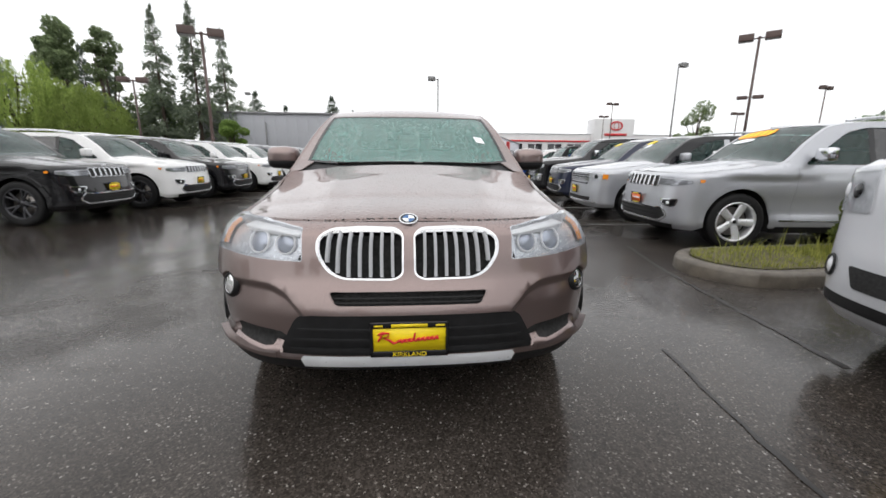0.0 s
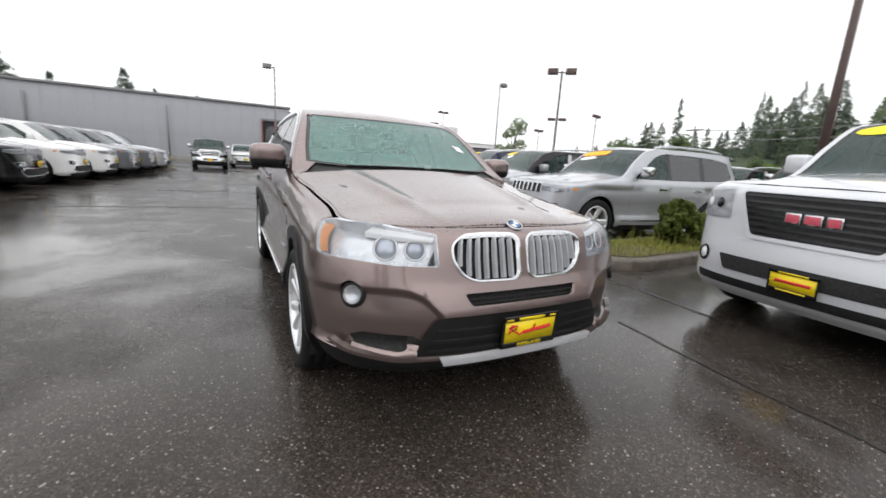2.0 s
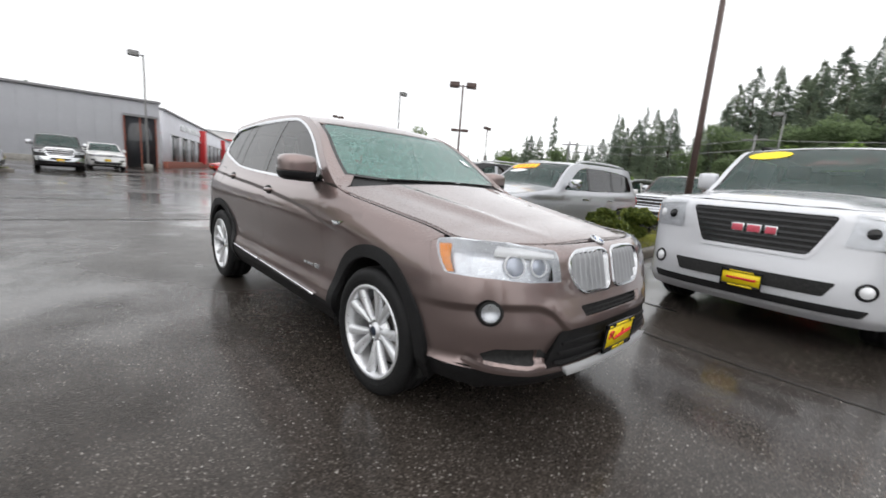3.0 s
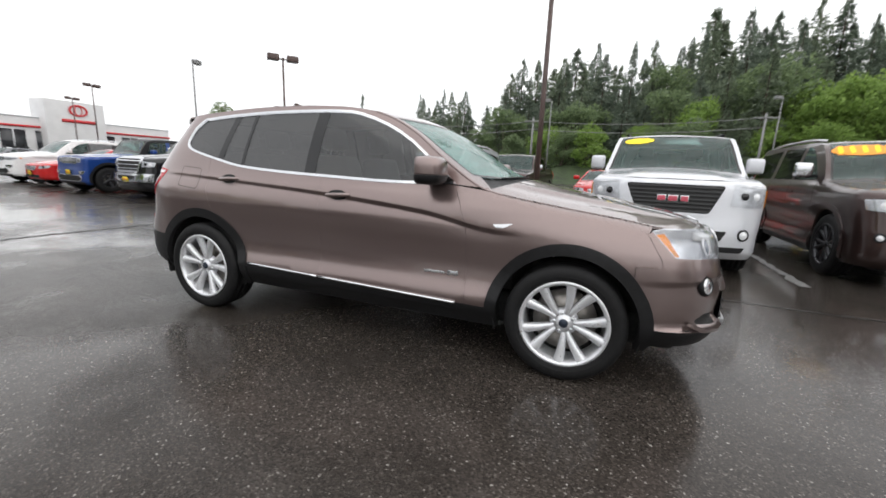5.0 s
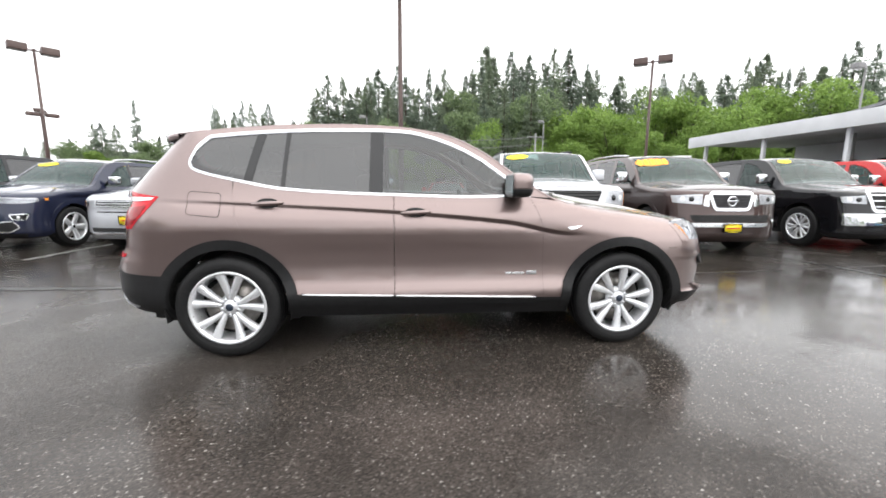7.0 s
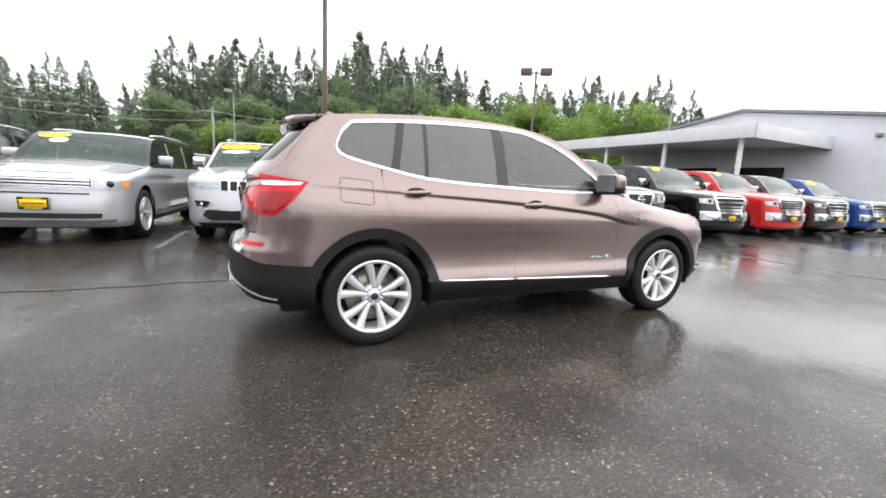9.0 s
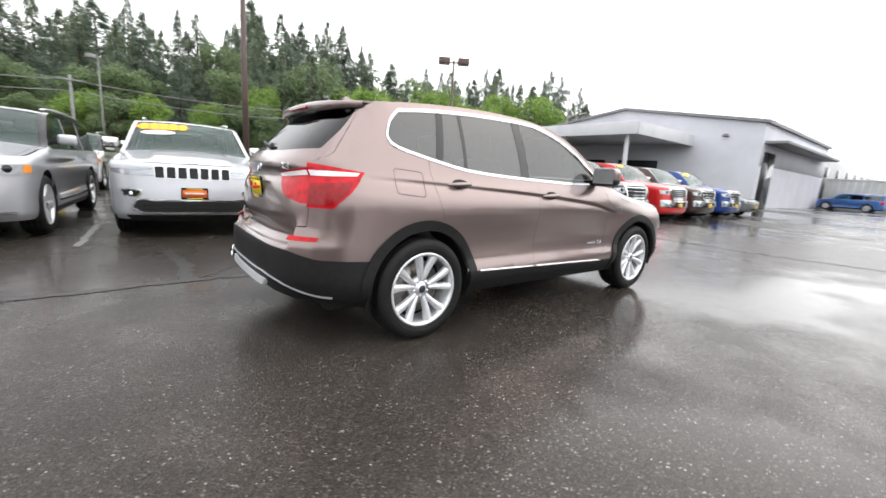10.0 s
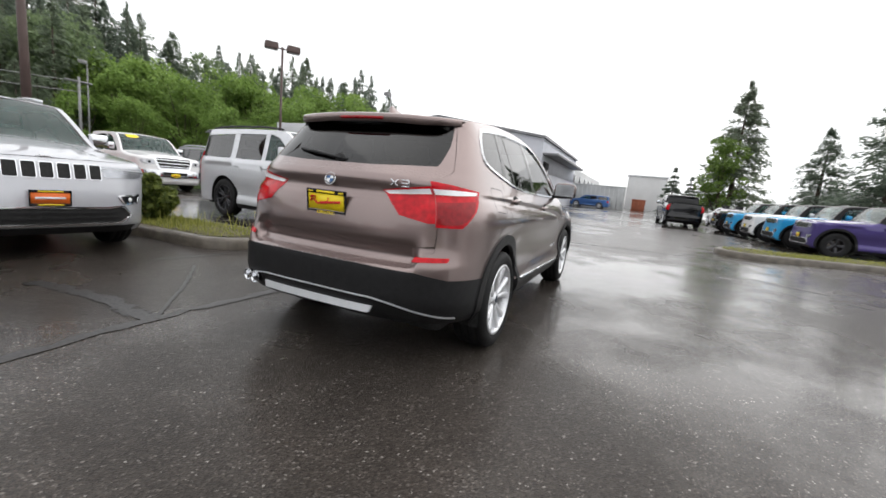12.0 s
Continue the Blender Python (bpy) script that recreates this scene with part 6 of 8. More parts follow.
def face_seven(root, sh, sp, mat):
    """A grille of seven upright slots with bright frames, fog lamps and a framed lower opening."""
    zt, zb = sp["slots"]
    for k in range(-3, 4):
        x = k * .130
        lp = rounded(sh.front([(x - .050, zb), (x + .050, zb), (x + .050, zt), (x - .050, zt)]), .016, 3)
        fr_ = part("grille_slot", panel(sh.skin, inset(lp, -.005), [inset(lp, .001)], .03, .012, .012, edge=.03), M["chrome"], root)
        part("slot_mesh", panel(sh.skin, lp, [], .04, .005, 0), M["under"], fr_)
    lo = rounded(sh.front([(-.60, .37), (.60, .37), (.72, .44), (.64, .535), (.50, .52), (-.50, .52), (-.64, .535), (-.72, .44)]), .025, 3)
    part("lower_lip", panel(sh.skin, sh.front([(-.80, .325), (.80, .325), (.78, .262), (-.78, .262)]), [], .08, .006, .02), M["plastic"], root)
    part("lower_grille", panel(sh.skin, lo, [], .05, .006, .01), M["under"], root)
    part("lower_frame", panel(sh.skin, inset(lo, -.022), [inset(lo, -.002)], .04, .016, .02, edge=.04), M["chrome"] if sp.get("bright") else M["satin"], root)
    bars(root, sh, "lower_bar", -.6, .6, .39, .50, 2, M["plastic"], .012)
    for sg in (1, -1):
        fg = [(a * sg, b) for a, b in rounded(sh.front([(.60, .655), (.83, .665), (.81, .58), (.66, .57)]), .02, 3)]
        f = part("fog_lamp", panel(sh.skin, fg, [], .04, .006, .01), M["gloss_black"], root)
        part("fog_frame", panel(sh.skin, inset(fg, -.012), [inset(fg, .004)], .03, .012, .012, edge=.03), M["chrome"], f)
        m = on_front(sh, None, sg * sh.sx(.72), .615, .008)
        part("fog_bulb", moved(lathe([(0, -.010), (.018, -.007), (.023, 0)], 18, "y"), m), M["lamp_white"], f)
    hp = sh.top(np.array([0.]), np.array([-sp["L"] / 2 + .18]))
    part("hood_badge", moved(box(-.055, -.003, -.012, .055, .003, .012, .004), Matrix.Translation((0, -sp["L"] / 2 + .12, sp["zn"] + .012))), M["satin"], root)


def face_wide(root, sh, sp, mat):
    """A wide black grille with level bars, a bright or body frame, badge bars, and a low opening."""
    gl = rounded(sh.front(sp["grille"]), sp.get("ground", .04), 4)
    part("grille", panel(sh.skin, gl, [], .06, .006, .01), M["under"], root)
    part("grille_frame", panel(sh.skin, inset(gl, -sp.get("frame", .018)), [inset(gl, .002)], .05, .014, .02, edge=.05), M[sp.get("frame_mat", "chrome")] if sp.get("frame_mat") != "body" else mat, root)
    zs = [b for a, b in gl]
    w = max(a for a, b in sp["grille"]) * .97
    lo = min(zs)
    for k in range(sp.get("nbars", 5)):
        z = lo + (max(zs) - lo) * (k + .5) / sp.get("nbars", 5)
        ws = [abs(a) for a, b in sp["grille"]]
        f = (z - lo) / (max(zs) - lo)
        wl = min(abs(a) for a, b in sp["grille"] if b < (lo + max(zs)) / 2)
        wh = max(abs(a) for a, b in sp["grille"] if b > (lo + max(zs)) / 2)
        ww = (wl + (wh - wl) * f) - .015
        h = (max(zs) - lo) / sp.get("nbars", 5) * sp.get("thick", .28)
        part("grille_bar", panel(sh.skin, sh.front([(-ww, z - h / 2), (ww, z - h / 2), (ww, z + h / 2), (-ww, z + h / 2)]), [], .09, .012, .012), M[sp.get("bar_mat", "plastic")], root)
    zc_ = (max(zs) + lo) / 2
    y = float(sh.skin([0.], [zc_])[0, 1]) - .022
    if sp.get("badge") == "letters":
        for dx, wd in ((-.125, .105), (0, .115), (.125, .095)):
            b = part("badge_block", moved(box(-wd / 2, -.008, -.040, wd / 2, .006, .040, .006), Matrix.Translation((dx, y, zc_))), M["chrome"], root)
            part("badge_face", moved(box(-wd / 2 + .010, -.011, -.030, wd / 2 - .010, -.006, .030, .003), Matrix.Translation((dx, y, zc_))), M["badge_red"], b)
    elif sp.get("badge") == "ring":
        part("round_badge", moved(lathe([(.062, .01), (.080, -.004), (.092, .008)], 28, "y"), Matrix.Translation((0, y, zc_))), M["chrome"], root)
        part("badge_bar", moved(box(-.105, -.010, -.018, .105, .004, .018, .005), Matrix.Translation((0, y, zc_))), M["chrome"], root)
    elif sp.get("badge") == "oval":
        part("oval_badge", moved(lathe([(0, -.008), (.05, -.006), (.06, .006)], 24, "y"), Matrix.Translation((0, y, zc_)) @ Matrix.Diagonal((1.6, 1, .7, 1))), M["badge_blue"], root)
    for lp, mt, off in sp.get("extra", ()):
        part("bumper_insert", panel(sh.skin, rounded(sh.front(lp), .02, 3), [], .06, off, .015), M[mt], root)
    for x, z, r in sp.get("fogs", ()):
        for sg in (1, -1):
            m = on_front(sh, None, sg * sh.sx(x), z, .006)
            f = part("fog_lamp", moved(lathe([(0, -.012), (r * .6, -.009), (r, .004)], 22, "y"), m), M["lamp_white"], root)
            part("fog_bezel", moved(lathe([(r, .0), (r + .012, -.008), (r + .022, .006)], 22, "y"), m), M["plastic"], f)


SUV = dict(L=4.83, W=.965, H=1.77, fo=.91, wb=2.915, R=.385, rim=.262, zn=1.02, zc=1.16, fc=1.42, fw=2.12, fr=4.35, belt=1.13, doors=(1.62, 2.58, 3.50),
           dlo=[(1.66, 1.145), (2.60, 1.145), (3.60, 1.165), (4.42, 1.19), (4.36, 1.50), (4.10, 1.585), (3.2, 1.625), (2.40, 1.615), (2.12, 1.53)], pillars=[(2.56, 2.64), (3.46, 3.56)],
           head=[(.45, .855), (.78, .850), (.92, .885), (.91, .945), (.45, .962)], tail=[(.62, 1.10), (.93, 1.10), (.93, .92), (.62, .95)], slots=(.975, .825), face=face_seven, clad="body", tum=.16,
           amber=[(.33, .945), (.40, .94), (.40, .905), (.34, .90)], amber_side=True, plate_z=.63, rails="satin", strip=True, bright=True, style="split", alloy="dark_alloy", bulbs=())
SUV["dlo"] = [(1.70, 1.145), (2.60, 1.145), (3.60, 1.16), (4.30, 1.19), (4.42, 1.26), (4.28, 1.54), (3.9, 1.60), (3.2, 1.625), (2.55, 1.625), (2.30, 1.57)]
BIG = dict(L=5.14, W=1.0, H=1.95, fo=.98, wb=2.946, R=.405, rim=.275, zn=1.19, zc=1.29, fc=1.38, fw=2.08, fr=4.85, belt=1.25, doors=(1.60, 2.62, 3.62), rake=.13, tum=.13, lean=.03, rr=.08,
           dlo=[(1.66, 1.265), (3.0, 1.265), (4.92, 1.265), (4.88, 1.74), (3.5, 1.79), (2.5, 1.79), (2.24, 1.72)], pillars=[(2.56, 2.69), (3.56, 3.74)], body_pillars=True,
           head=[(.60, .90), (.93, .89), (.955, 1.13), (.64, 1.155)], tail=[(.78, 1.38), (.96, 1.38), (.97, .98), (.78, .98)], face=face_wide,
           grille=[(-.40, .79), (.40, .79), (.545, 1.13), (-.545, 1.13)], nbars=7, badge="letters", frame=.03, frame_mat="body", bar_mat="gloss_black", thick=.40,
           extra=[([(-.62, .60), (.62, .60), (.56, .48), (-.56, .48)], "under", .006), ([(-.84, .415), (.84, .415), (.80, .350), (-.80, .350)], "plastic", .006)], fogs=[(.80, .565, .05)],
           amber=[(.30, 1.10), (.42, 1.08), (.42, .92), (.30, .90)], amber_side=True, plate_z=.50, lamp="car_lamp_pale", rails="plastic", clad="", style="six", alloy="dark_alloy", mir=.2)
TRUCKISH = dict(BIG, L=5.30, W=1.015, H=1.92, belt=1.23, fo=.98, wb=3.075, R=.41, zn=1.15, zc=1.26, fr=4.9, badge="ring", grille=[(-.28, .84), (.28, .84), (.36, 1.07), (-.36, 1.07)], nbars=5, frame=.05, frame_mat="chrome", head=[(.52, .90), (.94, .93), (.955, 1.05), (.50, 1.075)], bar_mat="dark_alloy", thick=.3,
                extra=[([(-.72, .72), (.72, .72), (.66, .60), (-.66, .60)], "under", .006), ([(-.70, .585), (.70, .585), (.66, .515), (-.66, .515)], "satin", .012), ([(.40, .86), (.50, .88), (.46, 1.06), (.40, 1.06)], "chrome", .010), ([(-.40, .86), (-.50, .88), (-.46, 1.06), (-.40, 1.06)], "chrome", .010)], fogs=[(.82, .62, .035)], plate_z=.50, alloy="dark_alloy", chrome_mirror=True, amber=None, clad="body", rails="satin")
BOXY = dict(BIG, L=5.12, W=.965, H=1.72, fo=.96, wb=2.995, R=.385, rim=.262, zn=1.00, zc=1.13, fc=1.28, fw=1.92, fr=4.85, belt=1.12, rake=.07, tum=.10, doors=(1.50, 2.58, 3.62),
            dlo=[(1.56, 1.135), (3.0, 1.135), (4.92, 1.145), (4.90, 1.54), (3.5, 1.59), (2.4, 1.585), (2.14, 1.52)], pillars=[(2.52, 2.62), (3.56, 3.68)], roof="black",
            grille=[(-.60, .80), (.60, .80), (.60, .93), (-.60, .93)], nbars=3, badge="", frame=.012, frame_mat="satin", bar_mat="satin", thick=.55, ground=.02,
            head=[(.63, .79), (.90, .80), (.92, .93), (.63, .94)], bulbs=(0.0,), amber=[(.22, .91), (.32, .91), (.32, .82), (.22, .82)], tail=[(.72, 1.10), (.93, 1.10), (.93, .80), (.72, .82)],
            extra=[([(-.58, .735), (.58, .735), (.58, .715), (-.58, .715)], "gloss_black", .008), ([(-.72, .46), (.72, .46), (.70, .39), (-.70, .39)], "under", .006), ([(-.86, .375), (.86, .375), (.84, .345), (-.84, .345)], "chrome", .012)], fogs=[], plate_z=.59, rails="satin", strip=True, alloy="alloy", style="five", mir=.13, lean=.0)
PICKUP = dict(BIG, L=5.82, W=1.01, H=1.94, fo=1.02, wb=3.57, R=.41, rim=.262, zn=1.14, zc=1.26, fc=1.50, fw=2.20, fr=3.95, bed=1.38, belt=1.22, doors=(1.70, 2.78, 3.72),
              dlo=[(1.78, 1.235), (2.9, 1.235), (3.86, 1.235), (3.84, 1.74), (3.3, 1.79), (2.65, 1.79), (2.36, 1.71)], pillars=[(2.74, 2.84)], badge="", grille=[(-.46, .80), (.46, .80), (.56, 1.12), (-.56, 1.12)], nbars=3, frame=.06, frame_mat="chrome", bar_mat="chrome", thick=.22,
              head=[(.60, .90), (.93, .92), (.95, 1.03), (.62, 1.06)], tail=[(.84, 1.30), (.98, 1.30), (.98, .95), (.84, .95)], extra=[([(-.93, .72), (.93, .72), (.93, .50), (-.93, .50)], "chrome", .030), ([(-.40, .66), (.40, .66), (.36, .56), (-.36, .56)], "under", .036)], fogs=[(.66, .60, .045)], plate_z=.56, rails=None, clad="", amber=None, alloy="alloy", chrome_mirror=True, style="six")
SEDAN = dict(BOXY, L=4.65, W=.90, H=1.46, fo=.92, wb=2.70, R=.325, rim=.215, tw=.21, zn=.80, zc=.96, fc=1.35, fw=2.25, fr=3.55, belt=.95, doors=(1.62, 2.60, 3.45), rake=.50, tum=.20, cr=.9, roof=None,
             dlo=[(1.80, .97), (2.6, .97), (3.75, .99), (3.45, 1.27), (2.9, 1.345), (2.45, 1.32)], pillars=[(2.56, 2.64)], grille=[(-.30, .58), (.30, .58), (.34, .70), (-.34, .70)], head=[(.50, .62), (.82, .66), (.84, .74), (.50, .72)], extra=[([(-.5, .42), (.5, .42), (.46, .33), (-.46, .33)], "under", .006)], amber=None, tail=[(.55, .92), (.84, .92), (.86, .78), (.55, .78)], plate_z=.48, rails=None, strip=False)
OFFROAD = dict(BOXY, L=4.30, W=.93, H=1.82, fo=.68, wb=2.60, R=.40, rim=.225, zn=1.10, zc=1.20, fc=1.55, fw=1.95, fr=3.95, belt=1.20, cf=.26, nf=6.0, rr=.03, doors=(1.75, 2.55, 3.25), rake=.06, tum=.08, roof="plastic", clad="plastic", gap=.10,
               dlo=[(1.80, 1.215), (2.5, 1.215), (3.98, 1.215), (3.96, 1.66), (2.6, 1.68), (2.02, 1.66)], pillars=[(2.50, 2.62), (3.2, 3.32)], head=[(.46, .92), (.66, .92), (.66, 1.05), (.46, 1.05)], slots=(1.06, .88), face=face_seven, amber=None, strip=False, rails=None, plate_z=.62, alloy="dark_alloy", tail=[(.74, 1.10), (.90, 1.10), (.90, .92), (.74, .92)])

BUILT = {}


def park(key, sp, paint_name, label, front, heading, category="car", group="", **more):
    """Park a car of a kind with the middle of its front at a place, its nose towards heading (degrees; 0 is -y, -90 is -x)."""
    sp = dict(sp, **more)
    names = {"SUV": "parked_suv", "BIG": "large_suv", "TRUCKISH": "large_suv", "BOXY": "crossover_wagon", "PICKUP": "pickup_truck", "SEDAN": "sedan", "OFFROAD": "off_road_vehicle"}
    kind = (key, repr(sorted((k, v) for k, v in sp.items() if k not in ("stickers", "face"))), repr(sp.get("stickers")))
    a = radians(heading)
    m = Matrix.Translation((front[0] - math.sin(a) * sp["L"] / 2, front[1] + math.cos(a) * sp["L"] / 2, 0)) @ pose(0, 0, 0, 0, 0, heading)
    if kind not in BUILT:
        car = other_car(names[key], label, category, sp, M[paint_name], group)
        car.matrix_basis = m
        BUILT[kind] = (car, paint_name)
        return car
    src, old = BUILT[kind]
    car = copy_thing(src, m)
    tagged(car, label, category, group)
    if old != paint_name:
        for ob in car.children_recursive:
            if ob.type == "MESH" and ob.material_slots and ob.material_slots[0].material == M[old]:
                ob.material_slots[0].link = "OBJECT"
                ob.material_slots[0].material = M[paint_name]
    return car


# the row beside the brown car, noses towards it
ROW = "parked cars in the row"
park("SUV", SUV, "silver", "silver mid-size SUV with bright trim and price stickers", (3.52, 2.18), -95, "car", ROW, style="five", alloy="alloy", plate="plate_orange", chrome_mirror=True,
     stickers=[(-.36, 1.945, .37, .085, "sticker_orange", "oval"), (-.34, 1.95, .34, .085, "sticker", "digits"), (-.42, 1.80, .24, .05, "paper", "oval")])
park("BOXY", BOXY, "silver", "silver boxy crossover wagon with a black roof", (3.60, 4.78), -96, "car", ROW, stickers=[(-.52, 1.80, .22, .06, "sticker", "oval"), (-.42, 1.68, .13, .055, "paper", "oval")])
park("SUV", SUV, "navy", "dark navy mid-size SUV with bright trim", (4.02, 7.55), -96, "car", ROW, style="five", alloy="alloy", chrome_mirror=True, stickers=[(-.45, 1.98, .22, .06, "sticker", "oval")])
park("PICKUP", PICKUP, "black", "black pickup truck with a bright grille", (4.3, 10.6), -96, "truck", ROW)
park("OFFROAD", OFFROAD, "blue", "blue boxy off-road vehicle", (4.7, 13.9), -96, "car", ROW)
park("SEDAN", SEDAN, "red", "red sedan parked in a row", (5.1, 16.8), -96, "car", ROW)
park("SUV", SUV, "white", "white mid-size SUV parked in a row", (5.5, 19.8), -96, "car", ROW)
park("BIG", BIG, "pale_silver", "pale silver full-size SUV with a black barred grille", (2.42, -2.40), -96, "car", ROW, stickers=[(-.50, 1.92, .22, .07, "sticker", "oval")])
park("TRUCKISH", TRUCKISH, "maroon", "dark brown full-size SUV with chrome grille and orange price", (2.66, -5.42), -93, "car", ROW, stickers=[(-.44, 1.87, .36, .10, "sticker_orange", "oval"), (-.42, 1.88, .34, .10, "sticker", "digits")])
park("PICKUP", PICKUP, "black", "black crew-cab pickup with chrome grille and bumper", (2.85, -8.95), -92, "truck", ROW, stickers=[(-.45, 2.08, .16, .07, "sticker", "oval")])
park("PICKUP", PICKUP, "red", "red crew-cab pickup with chrome bumper", (2.85, -11.85), -92, "truck", ROW, stickers=[(-.45, 2.08, .16, .07, "sticker", "oval")], nbars=5)
park("PICKUP", PICKUP, "maroon", "dark pickup truck in the row", (2.85, -14.5), -92, "truck", ROW)
park("PICKUP", PICKUP, "blue", "blue pickup truck with yellow stickers", (2.85, -17.4), -92, "truck", ROW, stickers=[(-.40, 2.02, .3, .09, "sticker", "oval")])
park("SEDAN", SEDAN, "grey", "grey sedan at the end of the row", (2.9, -20.3), -92, "car", ROW, stickers=[(-.3, 2.0, .2, .09, "sticker", "oval")])
# the row behind it
BACK = "parked cars in the second row"
park("PICKUP", PICKUP, "white", "white pickup truck facing out of the second row", (12.6, -4.6), -95, "truck", BACK, stickers=[(-.4, 2.06, .2, .08, "sticker", "oval")])
park("PICKUP", PICKUP, "maroon", "dark pickup truck with a bright grille in the second row", (11.6, 1.9), -95, "truck", BACK)
park("BOXY", BOXY, "white", "white wagon in the second row", (12.0, 4.4), -95, "car", BACK)
park("SUV", SUV, "black", "black SUV in the second row", (12.4, 7.3), -95, "car", BACK)
park("SUV", SUV, "grey", "grey SUV in the second row", (12.2, -7.6), -95, "car", BACK)
park("SUV", SUV, "white", "white SUV in the second row", (12.2, -10.5), -95, "car", BACK)
park("BIG", BIG, "pale_silver", "pale silver full-size SUV in the second row", (12.8, 10.3), -95, "car", BACK)
park("SEDAN", SEDAN, "red", "red sedan in the second row", (12.0, -1.6), -95, "car", BACK)
# the row across the lane
LEFT = "parked cars across the lane"
for k, (col, lab) in enumerate((("black", "black mid-size SUV with dark wheels"), ("white", "white mid-size SUV with dark wheels"), ("black", "black mid-size SUV with dark wheels"), ("white", "white mid-size SUV with dark wheels"),
                                ("white", "white mid-size SUV with dark wheels"), ("grey", "dark grey mid-size SUV in the row"), ("grey", "dark grey mid-size SUV in the row"), ("silver", "silver mid-size SUV in the row"))):
    park("SUV", SUV, col, lab, (-5.72 + .27 * k + (.12 if k == 1 else 0), 4.50 + 2.5 * k), 90, "car", LEFT)
# in front of the grey hall
park("PICKUP", PICKUP, "black", "black pickup truck facing the lane", (-2.1, 25.6), 2, "truck", "")
park("SUV", SUV, "white", "white SUV in front of the grey hall", (0.1, 30.6), 2, "car", "")
park("SEDAN", SEDAN, "white", "white sedan by the grey hall", (7.8, 34.0), -60, "car", "")
park("SEDAN", SEDAN, "red", "red sedan by the grey hall", (9.0, 43.0), -70, "car", "")
park("SEDAN", SEDAN, "grey", "grey sedan by the grey hall", (12.0, 39.0), -70, "car", "")
# far end of the lane
FAR = "parked off-road vehicles"
for k, (col, lab) in enumerate((("purple", "purple off-road vehicle with a black top"), ("skyblue", "light blue off-road vehicle with a black top"), ("white", "white off-road vehicle with a black top"), ("skyblue", "light blue off-road vehicle with a black top"), ("black", "black off-road vehicle at the row's end"))):
    park("OFFROAD", OFFROAD, col, lab, (-6.9 + .25 * k, -13.6 - 2.55 * k), 92, "car", FAR)
park("PICKUP", PICKUP, "black", "black pickup truck seen from behind", (-4.1, -29.2), 3, "truck", "")
park("SEDAN", SEDAN, "white", "white sedan behind the black pickup", (-7.6, -33.0), 3, "car", "")
park("BOXY", BOXY, "midblue", "mid-blue crossover by a storage container", (6.4, -54.4), 84, "car", "", roof=None)


# ---------------------------------------------------------------- lamps and poles
M["pole"] = simple("brown_pole_paint", (0.085, 0.055, 0.048), 0.5, 0, 0.2, 3)
M["pole_grey"] = simple("grey_pole_paint", (0.22, 0.22, 0.22), 0.5, 0, 0.15, 3)
M["lamp_panel"] = simple("lamp_glass", (0.45, 0.45, 0.45), 0.3, 0, 0.1, 8)


def lamp_post(x, y, h, heads=2, turn=0.0, grey=False, low=0.0, thick=.075, big=1.0):
    """A square-headed car-park lamp on a tall pole with a round concrete foot."""
    mt = M["pole_grey"] if grey else M["pole"]
    root = thing("car_park_lamp", "grey pole lamp with shoebox heads" if grey else "brown pole lamp with shoebox heads", "street lamp", "car park lamps")
    root.location = (x, y, 0)
    root.rotation_euler = (0, 0, radians(turn))
    part("pole", tube([(0, 0, .5), (0, 0, h * .5), (0, 0, h)], thick, 12, thick * .72), mt, root)
    part("foot", lathe([(0, 0.0), (.26, 0.0), (.26, .50), (.23, .53), (0, .53)], 20, "z"), M["concrete"], root)
    part("cap", box(-.06, -.06, h - .02, .06, .06, h + .05, .01), mt, root)
    for i in range(heads):
        sg = 1 if i == 0 else -1
        arm = box(.04 * 1, -.03, h - .06, .26, .03, h, .008)
        hd = [(v[0], v[1], v[2]) for v in box(.22, -.22 * big, h - .13, .22 + .62 * big, .22 * big, h + .19, .03)[0]]
        f = box(.22, -.22 * big, h - .13, .22 + .62 * big, .22 * big, h + .19, .03)[1]
        gl = box(.28, -.16 * big, h - .142, .16 + .62 * big, .16 * big, h - .129, .004)
        rot = pose(0, 0, 0, 0, 0, 0 if sg > 0 else 180)
        a = part("arm", moved(arm, rot), mt, root)
        hh = part("lamp_head", moved((hd, f), rot), mt, root)
        part("lens", moved(gl, rot), M["lamp_panel"], hh)
    if low:
        for sg in (0, 180):
            b = box(.10, -.14, low - .08, .55, .14, low + .08, .02)
            part("lower_head", moved(join(b, box(.03, -.02, low - .02, .12, .02, low + .02)), pose(0, 0, 0, 0, 0, sg)), mt, root)
    return root


M["concrete"] = simple("weathered_concrete", (0.30, 0.29, 0.27), 0.75, 0, 0.25, 4, 0.3)
lamp_post(16.98, 16.24, 7.05, 2, -42, low=4.3)
lamp_post(15.7, -11.9, 7.2, 2, 55)
lamp_post(2.38, 32.17, 7.7, 1, 180, True)
lamp_post(20.6, 27.9, 8.35, 1, 20, True)
lamp_post(38.8, 33.3, 7.9, 2, 20)
lamp_post(-8.48, 14.91, 6.15, 2, 20)
lamp_post(-17.6, 25.1, 5.95, 2, 8)
lamp_post(-19.5, 51.0, 8.9, 1, 180, True)
lamp_post(20.4, -29.15, 8.85, 1, 90, True)
lamp_post(9.45, 0.20, 6.95, 1, 180, thick=.085)
lamp_post(27.5, 52.0, 8.6, 2, 10)
lamp_post(33.0, 66.0, 8.4, 2, 10)
lamp_post(40.0, 45.0, 6.8, 2, 10)
lamp_post(45.0, 4.0, 9.0, 1, 120, True)
